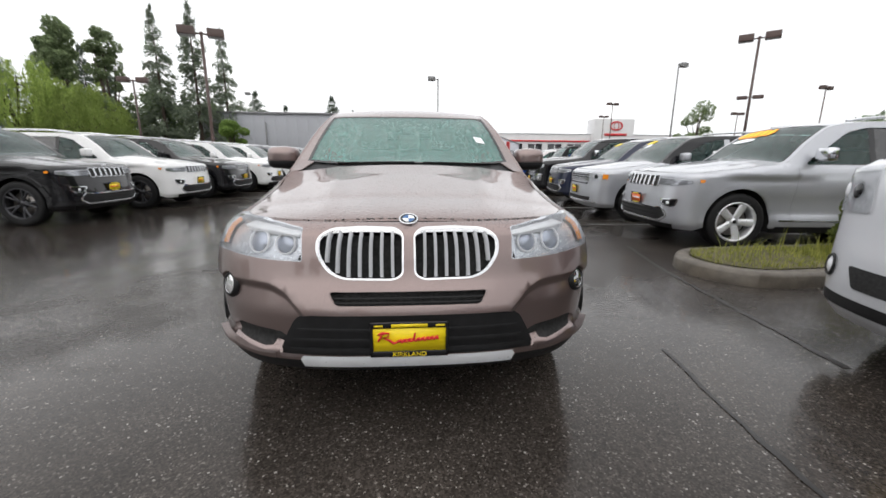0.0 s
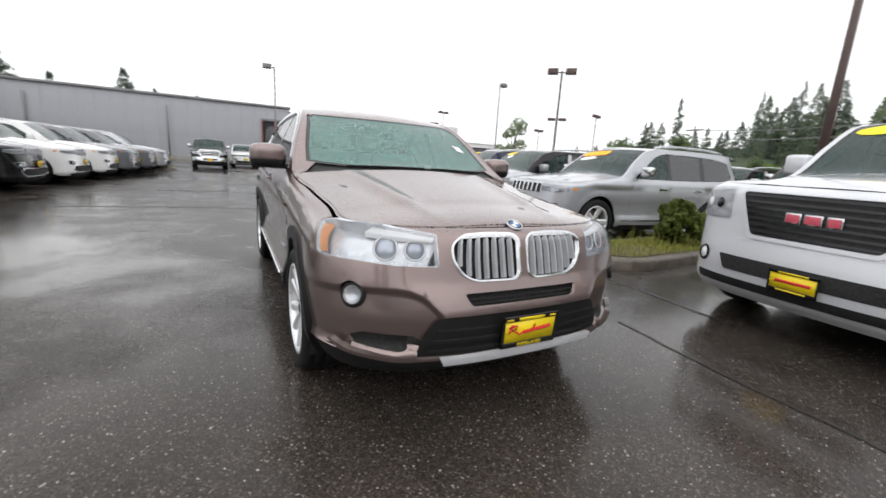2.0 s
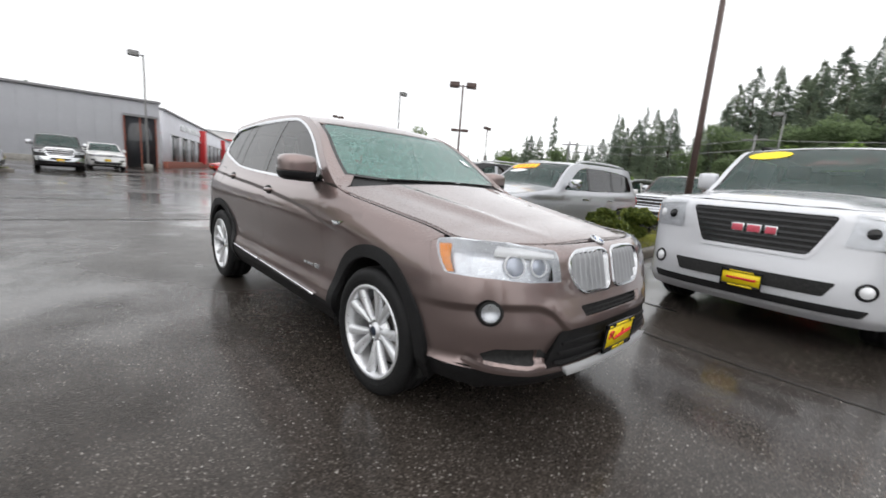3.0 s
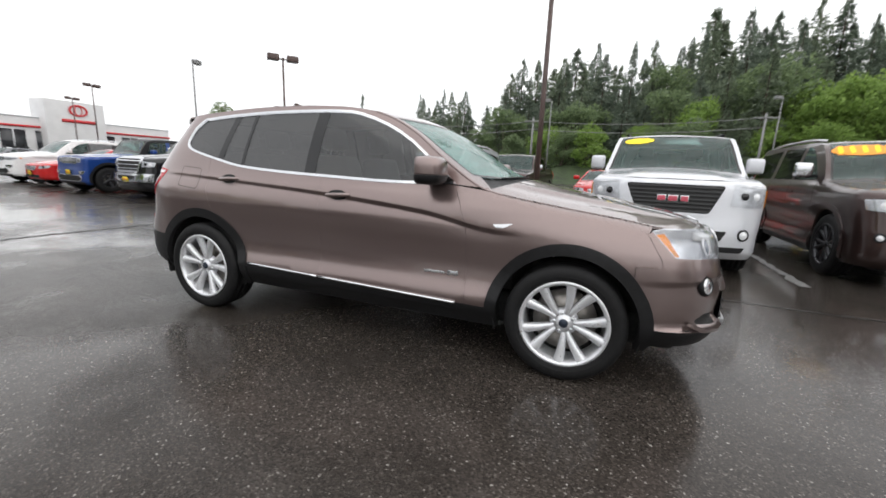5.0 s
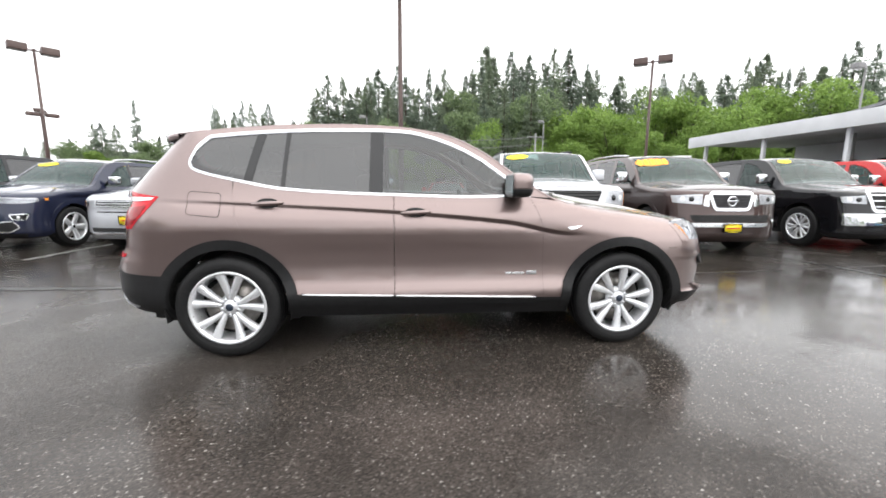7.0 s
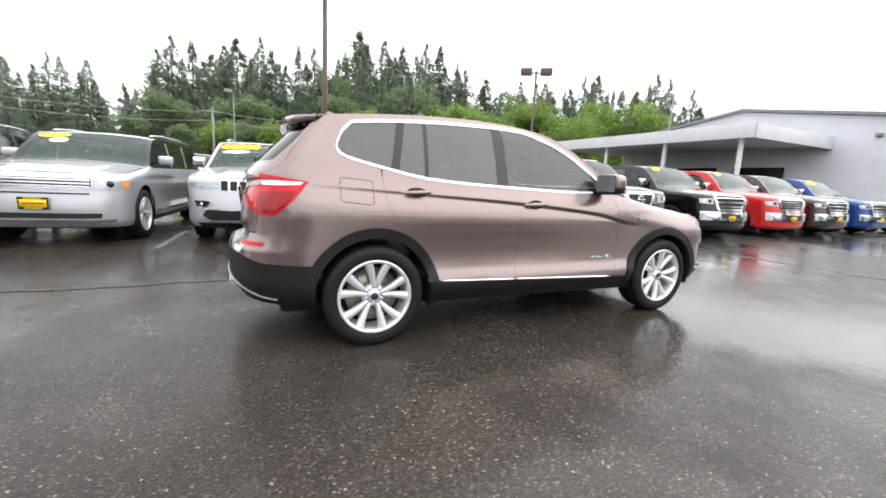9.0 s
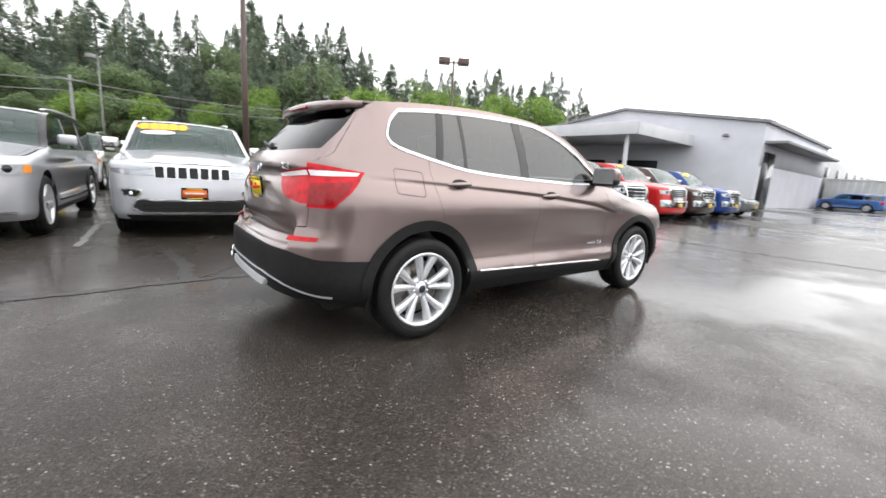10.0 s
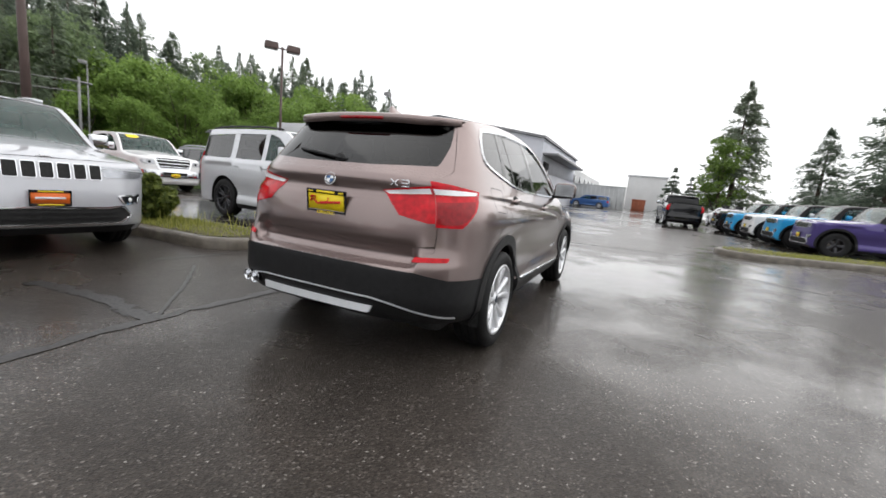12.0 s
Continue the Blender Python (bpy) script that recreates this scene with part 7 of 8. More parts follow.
lamp_post(48.0, -18.0, 9.4, 1, 120, True)


# ---------------------------------------------------------------- kerbed islands
M["kerb"] = simple("kerb_concrete", (0.105, 0.090, 0.072), 0.45, 0, 0.45, 5, 0.8)
M["soil"] = simple("mossy_soil", (0.085, 0.075, 0.03), 0.9, 0, 0.45, 9, 0.6)


def foliage(name, dark, light, trans=0.25):
    m, nt, b = material(name)
    out = nt.nodes["Material Output"]
    geo = nt.nodes.new("ShaderNodeNewGeometry")
    col = ramp(nt, geo.outputs["Random Per Island"], [(0.0, dark), (1.0, light)])
    obi = nt.nodes.new("ShaderNodeObjectInfo")
    var = ramp(nt, obi.outputs["Random"], [(0.0, g(0.82)), (1.0, g(1.15))])
    mul = nt.nodes.new("ShaderNodeMixRGB")
    mul.blend_type = "MULTIPLY"
    mul.inputs[0].default_value = 1.0
    nt.links.new(col, mul.inputs[1])
    nt.links.new(var, mul.inputs[2])
    nt.links.new(mul.outputs[0], b.inputs["Base Color"])
    b.inputs["Roughness"].default_value = 0.55
    b.inputs["Specular IOR Level"].default_value = 0.3
    # shading normals tipped up to the sky, so shaded leaves look lighter
    sc = nt.nodes.new("ShaderNodeVectorMath")
    sc.operation = "MULTIPLY_ADD"
    nt.links.new(geo.outputs["Normal"], sc.inputs[0])
    sc.inputs[1].default_value, sc.inputs[2].default_value = (0.55, 0.55, 0.55), (0.0, 0.0, 0.65)
    no = nt.nodes.new("ShaderNodeVectorMath")
    no.operation = "NORMALIZE"
    nt.links.new(sc.outputs[0], no.inputs[0])
    nt.links.new(no.outputs[0], b.inputs["Normal"])
    tr = add(nt, "ShaderNodeBsdfTranslucent")
    nt.links.new(mul.outputs[0], tr.inputs["Color"])
    mix = add(nt, "ShaderNodeMixShader")
    mix.inputs[0].default_value = trans
    nt.links.new(b.outputs[0], mix.inputs[1])
    nt.links.new(tr.outputs[0], mix.inputs[2])
    nt.links.new(mix.outputs[0], out.inputs["Surface"])
    return m


M["grass"] = foliage("yellow_green_grass", (0.13, 0.15, 0.02), (0.38, 0.38, 0.08), 0.4)
# distant mist is put into these two needle colours: paler and greyer
M["conifer"] = foliage("conifer_needles", (0.105, 0.140, 0.105), (0.225, 0.275, 0.205), 0.55)
M["conifer_light"] = foliage("pine_needles", (0.125, 0.165, 0.110), (0.255, 0.31, 0.205), 0.55)
M["leaf"] = foliage("maple_leaves", (0.115, 0.20, 0.035), (0.27, 0.395, 0.095), 0.45)
M["leaf_dark"] = foliage("alder_leaves", (0.105, 0.150, 0.075), (0.225, 0.30, 0.145), 0.55)
M["willow"] = foliage("willow_leaves", (0.20, 0.29, 0.055), (0.40, 0.50, 0.13), 0.5)
M["leaf_grey"] = foliage("poplar_leaves", (0.15, 0.21, 0.10), (0.30, 0.37, 0.19), 0.5)
M["pine_pale"] = foliage("pale_pine_needles", (0.14, 0.18, 0.125), (0.28, 0.33, 0.23), 0.5)
M["shrub"] = foliage("shrub_leaves", (0.065, 0.10, 0.018), (0.21, 0.25, 0.05), 0.4)
M["bark"] = simple("bark", (0.075, 0.055, 0.042), 0.85, 0, 0.35, 5, 0.6)
M["bark_pale"] = simple("pale_bark", (0.20, 0.18, 0.15), 0.8, 0, 0.3, 5, 0.5)


def island(name, label, axis, half, length, kerb_w=.16, h=.15):
    """A kerbed planting bed from its rounded tip along axis; its parts are kerb stones and soil."""
    (x0, y0), ang = axis
    root = thing(name, label, "planting bed")
    root.matrix_basis = Matrix.Translation((x0, y0, 0)) @ pose(0, 0, 0, 0, 0, ang)

    def outline(d):
        r = half - d
        arc = [(half - r * math.cos(a), r * math.sin(a)) for a in np.linspace(-math.pi / 2, math.pi / 2, 17)]
        return [(length - d, -r)] + arc + [(length - d, r)]
    o2 = outline(kerb_w)
    # kerb stones, butted, with a rounded nose
    prof = [(0.0, 0.0), (.008, h * .7), (.03, h * .95), (.06, h), (kerb_w - .02, h), (kerb_w, h - .02)]
    samp = []
    for (d, z) in prof:
        lp = np.array(outline(d))
        seg = np.r_[0, np.cumsum(np.hypot(*np.diff(lp, axis=0).T))]
        q = np.linspace(0, seg[-1], 90)
        samp.append([(float(np.interp(v, seg, lp[:, 0])), float(np.interp(v, seg, lp[:, 1])), z) for v in q])
    for i in range(0, 89, 8):
        j = min(i + 8, 89)
        vs, fs = [], []
        for a in range(i, j + 1):
            for row in samp:
                p = row[a]
                vs.append(p)
        k = len(prof)
        for a in range(j - i):
            for b in range(k - 1):
                fs.append((a * k + b, (a + 1) * k + b, (a + 1) * k + b + 1, a * k + b + 1))
        part("kerb_stone", (vs, [tuple(reversed(f)) for f in fs]), M["kerb"], root)
    lp = o2
    sv = panel(lambda a, b: np.stack([a, b, h - .03 + .05 * np.sin(a * 2.1) * np.cos(b * 3) * .5 + .03], 1), lp, [], .12, 0, 0)
    part("soil", sv, M["soil"], root)
    return root, lp


def blades(loop, n, hmin, hmax, z, seed, lean=.5, width=.006):
    """Grass blades inside an outline."""
    rng = np.random.default_rng(seed)
    q = np.array(loop)
    pts = rng.uniform(q.min(0), q.max(0), (n * 2, 2))
    pts = pts[inside(pts, loop)][:n]
    vs, fs = [], []
    for x, y in pts:
        h = rng.uniform(hmin, hmax)
        a = rng.uniform(0, 2 * math.pi)
        c, s = math.cos(a), math.sin(a)
        l = rng.uniform(0, lean) * h
        o = len(vs)
        vs += [(x - s * width, y + c * width, z), (x + s * width, y - c * width, z), (x + c * l * .4 + s * width * .7, y + s * l * .4 - c * width * .7, z + h * .6), (x + c * l * .4 - s * width * .7, y + s * l * .4 + c * width * .7, z + h * .6), (x + c * l, y + s * l, z + h)]
        fs += [(o, o + 1, o + 2, o + 3), (o + 3, o + 2, o + 4)]
    return vs, fs


isl, lp1 = island("kerbed_island", "concrete-kerbed planting bed with yellow-green grass", ((2.95, .10), 4), .62, 6.2)
gr = part("grass", blades(lp1, 9000, .02, .09, .13, 3), M["grass"], None)
gr.matrix_basis = isl.matrix_basis.copy()
tagged(gr, "patchy yellow-green grass and moss in the bed", "grass", "", "stuff")
tall = part("grass", blades(inset(lp1, .15), 260, .12, .34, .13, 5, .6, .006), M["grass"], None)
tall.matrix_basis = isl.matrix_basis.copy()
tagged(tall, "longer grass tufts in the planting bed", "grass", "", "stuff")
isl2, lp2 = island("kerbed_island", "narrow kerbed strip with yellowed grass", ((-3.9, -8.75), 203), .75, 12.0)
gr2 = part("grass", blades(lp2, 7000, .03, .10, .13, 4), M["grass"], None)
gr2.matrix_basis = isl2.matrix_basis.copy()
tagged(gr2, "yellowed grass on the narrow strip", "grass", "", "stuff")
isl3, lp3 = island("kerbed_island", "kerbed bed with yellow-green grass by the parked row", ((-3.6, 22.6), 172), .9, 9.0)
gr3 = part("grass", blades(lp3, 3000, .04, .12, .13, 6, .5, .012), M["grass"], None)
gr3.matrix_basis = isl3.matrix_basis.copy()
tagged(gr3, "yellow-green grass in the far bed", "grass", "", "stuff")


# ---------------------------------------------------------------- trees
def leaves(centres, dirs, size, rng, aspect=.5, tri=False):
    """Small folded leaf clumps at the centres, long axis along dirs."""
    n = len(centres)
    d = dirs / (np.linalg.norm(dirs, axis=1)[:, None] + 1e-9)
    r = rng.normal(size=(n, 3))
    w = np.cross(d, r)
    w /= np.linalg.norm(w, axis=1)[:, None] + 1e-9
    up = np.cross(w, d)
    s = (size * rng.uniform(.6, 1.35, n))[:, None]
    if tri:
        v = np.stack([centres - d * s, centres + d * s * .7 + w * s * aspect, centres + d * s * .7 - w * s * aspect], 1).reshape(-1, 3)
        return v, np.arange(n * 3).reshape(-1, 3)
    a, b = centres - d * s, centres + d * s
    l = centres + w * s * aspect + up * s * .15
    q = centres - w * s * aspect + up * s * .15
    v = np.stack([a, l, b, q], 1).reshape(-1, 3)
    i = np.arange(n)[:, None] * 4
    f = np.concatenate([i + [0, 1, 2], i + [0, 2, 3]], 1).reshape(-1, 3)
    return v, f


def arr(geo):
    return [tuple(p) for p in geo[0]], [tuple(int(k) for k in t) for t in geo[1]]


def conifer(h, r, n, seed, bare=.12, size=.05, gaps=.25, tri=False):
    """(trunk, crown): whorls of drooping boughs, uneven all round."""
    rng = np.random.default_rng(seed)
    levels = int(h * 2.2)
    cs, ds, ss = [], [], []
    per = max(4, int(n / (levels * 6)))
    for k in range(levels):
        t = (k + rng.uniform(0, .9)) / levels
        z = h * (bare + (1 - bare) * t)
        reach = r * (1 - t) ** .78 * rng.uniform(.66, 1.10) + .03 * r
        for _ in range(rng.integers(5, 9)):
            if rng.uniform() < gaps:
                continue
            a = rng.uniform(0, 2 * math.pi)
            rr = reach * rng.uniform(.6, 1.1)
            u = rng.uniform(.12, 1, per) ** .8
            droop = -.30 * rr * u ** 1.6 + .10 * rr * u
            side = rng.normal(0, .13, per) * rr * (1.1 - u * .6)
            c = np.stack([rr * u * math.cos(a) - side * math.sin(a), rr * u * math.sin(a) + side * math.cos(a), z + droop + rng.normal(0, .012 * h, per)], 1)
            d = np.stack([np.full(per, math.cos(a)), np.full(per, math.sin(a)), np.full(per, -.45)], 1) + rng.normal(0, .45, (per, 3))
            cs.append(c)
            ds.append(d)
            ss.append(np.full(per, .38 + .62 * min(1, reach / (.62 * r))))
    cs, ds = np.concatenate(cs), np.concatenate(ds)
    crown = leaves(cs, ds, size * h ** .75 * .72 * np.concatenate(ss), rng, .38, tri)
    trunk = tube([(0, 0, -.2), (.02 * h * .1, 0, h * .5), (0, 0, h * .985)], .013 * h + .05, 8, .01)
    return trunk, arr(crown)


def broadleaf(h, r, n, seed, size=.16, base=.25, lobes=16, flat=1.0, tri=False):
    """(trunk with limbs, crown): a crown of lobed leaf clumps with gaps between them."""
    rng = np.random.default_rng(seed)
    lc, lr = [], []
    for _ in range(lobes):
        a, u = rng.uniform(0, 2 * math.pi), rng.uniform(0, 1) ** .6
        z = h * (base + (1 - base) * rng.uniform(.12, .90))
        w = r * math.sin(math.pi * min(1, max(.12, (z / h - base) / (1 - base) * .86 + .10))) ** .7
        lc.append((w * u * .78 * math.cos(a), w * u * .78 * math.sin(a), z))
        lr.append(rng.uniform(.22, .42) * r * flat)
    lc.append((0, 0, h * .86))
    lr.append(.3 * r)
    limbs = [tube([(0, 0, -.1), (0, 0, h * base * .8), (0, 0, h * .8)], .022 * h + .03, 8, .02)]
    for c in lc[:9]:
        z0 = h * base * rng.uniform(.6, 1.3)
        limbs.append(tube([(0, 0, z0), (c[0] * .5, c[1] * .5, (z0 + c[2]) / 2 + .05 * h), c], .010 * h + .015, 6, .01))
    cs, ds = [], []
    for c, q in zip(lc, lr):
        k = int(n / len(lc))
        v = rng.normal(size=(k, 3))
        v /= np.linalg.norm(v, axis=1)[:, None]
        rad = q * rng.uniform(.55, 1.08, k) ** .6
        cs.append(np.array(c) + v * rad[:, None] * np.array([1, 1, .82]))
        ds.append(v + rng.normal(0, .8, (k, 3)) + np.array([0, 0, -.2]))
    crown = leaves(np.concatenate(cs), np.concatenate(ds), size, rng, .6, tri)
    return join(*limbs), arr(crown)


def weeping(h, r, n, seed, size=.16):
    """(trunk, crown): arching limbs with hanging strands of narrow leaves."""
    rng = np.random.default_rng(seed)
    limbs = [tube([(0, 0, -.1), (0, 0, h * .45)], .25, 8, .16)]
    cs, ds = [], []
    for k in range(150):
        a, u = rng.uniform(0, 2 * math.pi), rng.uniform(.1, 1) ** .55
        x, y = r * u * math.cos(a), r * u * math.sin(a)
        top = h * (1 - .42 * u ** 2.2) * rng.uniform(.82, 1.03)
        length = rng.uniform(.35, .75) * h * (.4 + .6 * u)
        m = int(n / 150)
        t = rng.uniform(0, 1, m)
        c = np.stack([x * (1 + .08 * t) + rng.normal(0, .16, m), y * (1 + .08 * t) + rng.normal(0, .16, m), np.maximum(.3, top - length * t + rng.normal(0, .06, m))], 1)
        cs.append(c)
        ds.append(np.stack([rng.normal(0, .25, m), rng.normal(0, .25, m), np.full(m, -1.0)], 1))
        if k % 12 == 0:
            limbs.append(tube([(0, 0, h * .35), (x * .5, y * .5, top * .98), (x, y, top * .9)], .09, 6, .03))
    crown = leaves(np.concatenate(cs), np.concatenate(ds), size, rng, .28)
    return join(*limbs), arr(crown)


TREES = {}


def tree(key, build, x, y, label, mat, bark="bark", scale=1.0, turn=0.0, squash=1.0, z=0.0):
    if key not in TREES:
        trunk, crown = build()
        TREES[key] = mesh_of("trunk", *trunk), mesh_of("crown", *crown, smooth=False)
    tm, cm = TREES[key]
    root = thing("tree", label, "tree")
    root.matrix_basis = Matrix.Translation((x, y, z)) @ pose(0, 0, 0, 0, 0, turn) @ Matrix.Diagonal((scale * squash, scale * squash, scale, 1))
    t = part("trunk", tm, M[bark], root)
    c = part("crown", cm, M[mat], root)
    if c.data.materials[0] != M[mat]:
        c.material_slots[0].link = "OBJECT"
        c.material_slots[0].material = M[mat]
    return root


fir = lambda s: (lambda: conifer(16, 4.0, 11000, s, .06, .036, .12, True))  # noqa: E731
# behind the row across the lane
tree("willow", lambda: weeping(10.2, 5.6, 34000, 11, .13), -35.6, 37.5, "bright green weeping willow", "willow")
tree("willow2", lambda: weeping(8.2, 4.2, 24000, 12, .13), -30.9, 38.5, "bright green weeping willow beside a larger one", "willow")
tree("poplar", lambda: broadleaf(16, 3.2, 15000, 21, .15, .08, 46, .8), -36.0, 44.0, "tall leafy tree with a narrow crown", "leaf_grey")
tree("poplar2", lambda: broadleaf(15.5, 2.3, 10000, 22, .13, .08, 40, .85), -32.0, 44.5, "slender leafy tree with gaps in its crown", "leaf_grey")
tree("pine", lambda: conifer(16.5, 3.4, 9000, 31, .20, .032, .35), -27.0, 45.0, "tall thin pine with open boughs", "pine_pale")
tree("pine2", lambda: conifer(17.0, 3.0, 9000, 32, .22, .032, .35), -23.0, 44.5, "tall thin pine with a bare lower trunk", "pine_pale")
tree("pine", None, -20.8, 46.5, "tall thin pine behind a lamp", "pine_pale", scale=.9, turn=80)
tree("firA", fir(41), -44.0, 46.0, "dark conifer behind the willows", "conifer", scale=.85)
tree("firA", None, -35.5, 50.0, "dark conifer behind the willows", "conifer", scale=.78, turn=120, squash=1.25)
tree("firA", None, -48.0, 43.0, "dark conifer behind the willows", "conifer", scale=.85, turn=200, squash=1.2)
tree("firA", None, -39.5, 52.0, "dark conifer behind the willows", "conifer", scale=.9, turn=50)
tree("round", lambda: broadleaf(8.5, 3.6, 10000, 23, .17, .18, 20), -29.0, 48.0, "leafy dark green tree", "leaf_dark")
tree("round", None, -24.5, 50.0, "leafy dark green tree", "leaf_dark", scale=.9, turn=70)
tree("round", None, -19.5, 50.5, "leafy dark green tree behind the pines", "leaf_dark", scale=.75, turn=140)
tree("young", lambda: broadleaf(5.0, 1.9, 5000, 24, .11, .2, 14), -17.8, 40.0, "young bright green tree by the lamp", "leaf")
# beyond the grey hall
for k, (x, s) in enumerate(((-16.5, .95), (-14.0, .8), (-8.5, .9), (-6.5, .75), (-3.0, .7), (-25.0, .9))):
    tree("firA", None, x * 1.6, 72 + 3 * (k % 2), "distant dark conifer behind the hall", "conifer", scale=s * .82, turn=40 * k, squash=1.5)
# small tree across the lot
tree("small", lambda: broadleaf(6.0, 1.9, 3600, 25, .085, .26, 20, .75), 23.4, 28.8, "small leafy street tree", "leaf_grey")
tree("young", None, 33.0, 25.0, "young bright green tree on the lot's far side", "leaf", scale=.8)
# far end of the lane
tree("bigfir", lambda: conifer(17.5, 4.6, 15000, 43, .06, .034, .18), -12.8, -61.0, "large spreading fir at the lane's end", "pine_pale", turn=20, squash=1.4)
tree("leafy", lambda: broadleaf(10.5, 3.3, 7000, 27, .13, .06, 40, .7), -11.0, -57.0, "leafy yellow-green tree beside a fir", "leaf", turn=33)
tree("cone", lambda: conifer(6.6, 2.3, 6000, 44, .03, .05, .03), -6.0, -60.0, "small dense cone-shaped evergreen", "conifer")
tree("cone", None, -8.3, -62.0, "small dense cone-shaped evergreen", "conifer", scale=.85, turn=40)
for k, (x, y, s) in enumerate(((-27.5, -52, .68), (-31.5, -54, .66), (-35.0, -50, .62), (-39.0, -52, .7), (-23.5, -58, .5))):
    tree("firA", None, x * .78, y * .86, "dark conifer beyond the off-road vehicles", "conifer", scale=s * 1.3, turn=60 * k, squash=1.6)
tree("round", None, -31.0, -38.0, "leafy yellow-green tree beyond the row", "leaf", scale=.7, turn=10)


# the wooded slope: too many trees to count
def wood():
    rng = np.random.default_rng(77)
    kinds = [conifer(16, 3.9, 4700, 51, .12, .046, .10, True), conifer(16, 3.2, 4300, 52, .14, .044, .16, True), conifer(16, 4.6, 5000, 53, .10, .048, .10, True)]
    soft = [broadleaf(9, 3.4, 5200, 61, .15, .10, 34, .85, True), broadleaf(9, 3.0, 5000, 62, .15, .10, 30, .85, True)]
    groups = {"conifer": [], "conifer_light": [], "leaf": [], "leaf_dark": []}
    trunks = []
    # height of the tree line at 75 m, by bearing
    line = pchip([(-60, 13), (-51, 19.5), (-47.5, 18.8), (-44, 20), (-41, 18.5), (-37.5, 20), (-33, 19), (-29, 18.5), (-25, 22), (-20, 24.5), (-15, 24.5), (-11, 25), (-7.5, 22), (-1, 22), (1, 21.5), (5, 21),
                  (8, 20.5), (11.5, 18.5), (13.5, 13.5), (17, 14), (20.5, 14), (24, 13), (28, 8.8), (35, 9.5), (38, 7.6), (45, 5)])

    def plant(a, d, h, kind, key, wide):
        t, c = kind
        own = 16 if any(kind is q for q in kinds) else 9
        lift = max(0, (d - 60) * .06)
        s = (h - lift) / own
        if own == 9:
            wide = wide * min(1, 1.4 / s) ** .7
        x, y = d * math.cos(radians(a)), d * math.sin(radians(a))
        turn = rng.uniform(0, 2 * math.pi)
        ca, sa = math.cos(turn) * s * wide, math.sin(turn) * s * wide
        v = np.array(c[0])
        groups[key].append((np.stack([v[:, 0] * ca - v[:, 1] * sa + x, v[:, 0] * sa + v[:, 1] * ca + y, v[:, 2] * s + lift], 1), np.array(c[1])))
        trunks.append(([(float(p[0] * ca - p[1] * sa + x), float(p[0] * sa + p[1] * ca + y), float(p[2] * s + lift)) for p in t[0]], t[1]))

    for lo_d, hi_d, step, f0, f1, leafy in ((88, 98, 1.5, .84, 1.06, .04), (76, 84, 1.6, .66, .98, .12), (66, 73, 1.9, .46, .78, .35), (57, 63, 2.1, .30, .52, .75)):
        for ang in np.arange(-57, 44, step):
            a, d = ang + rng.uniform(-.7, .7), rng.uniform(lo_d, hi_d)
            h = float(line(a)) * d / 75 * rng.uniform(f0, f1)
            alder, bright = 5 < a < 12 and d > 74, -54 < a < -20 and d < 76
            if bright or rng.uniform() < (.25 if alder else leafy):
                key = "leaf" if (bright and rng.uniform() < .85) or (d < 66 and rng.uniform() < .35) else "leaf_dark"
                plant(a, d, min(h * (1.18 if bright else 1), float(line(a)) * d / 75), soft[rng.integers(2)], key, rng.uniform(.85, 1.2))
            else:
                plant(a, d, h, kinds[rng.integers(3)], "conifer" if rng.uniform() < .55 else "conifer_light", rng.uniform(1.0, 1.45))
    # the ones that stand out: bearing, distance, height at 75 m, width
    for a, d, h, w in ((-4.0, 80, 22.6, .85), (-11.4, 86, 23.6, .8), (31.8, 84, 13.6, .8), (23.9, 86, 14, .7), (20.6, 88, 15, .9), (-14.8, 64, 20.5, 1.15), (-18.6, 62, 20.8, 1.25), (-44, 90, 19.2, .75), (-46.6, 88, 17.8, .7), (-50.8, 86, 18.6, .8), (-9, 84, 21, .7), (-25.5, 88, 22.0, .8)):
        plant(a, d, h * d / 75, kinds[rng.integers(3)], "conifer_light" if d < 70 else "conifer", w)
    for a, d, h, w in ((-37.4, 66, 17.8, .95), (-34.5, 64, 16, .9), (-30, 60, 14.5, 1.1), (-24, 62, 15, 1.0), (-42.5, 62, 14.5, 1.1), (-12.4, 62, 14, .8)):
        plant(a, d, h * d / 75, soft[rng.integers(2)], "leaf", w)
    # unseen trees added round the rest of the lot, low and far, for reflections
    thin = [conifer(12, 3.4, 900, 71, .04, .12), broadleaf(9, 3.6, 800, 72, .55, .1, 14)]
    for ang in np.arange(146, 236, 4.2):
        a, d = radians(ang + rng.uniform(-1.5, 1.5)), rng.uniform(72, 92)
        k = int(rng.integers(2))
        s, wide = rng.uniform(.75, 1.15), rng.uniform(1.1, 1.6)
        v = np.array(thin[k][1][0])
        v = np.stack([v[:, 0] * s * wide + d * math.cos(a), v[:, 1] * s * wide + d * math.sin(a), v[:, 2] * s], 1)
        groups["conifer" if k == 0 else "leaf_dark"].append((v, np.array(thin[k][1][1])))
    for key, lst in groups.items():
        o, vs, fs = 0, [], []
        for v, f in lst:
            vs.append(v)
            fs.append(f + o)
            o += len(v)
        vs, fs = np.concatenate(vs), np.concatenate(fs)
        me = bpy.data.meshes.new("wood")
        me.vertices.add(len(vs))
        me.vertices.foreach_set("co", vs.astype(np.float32).ravel())
        me.loops.add(len(fs) * 3)
        me.loops.foreach_set("vertex_index", fs.astype(np.int32).ravel())
        me.polygons.add(len(fs))
        me.polygons.foreach_set("loop_start", np.arange(0, len(fs) * 3, 3, dtype=np.int32))
        me.update(calc_edges=True)
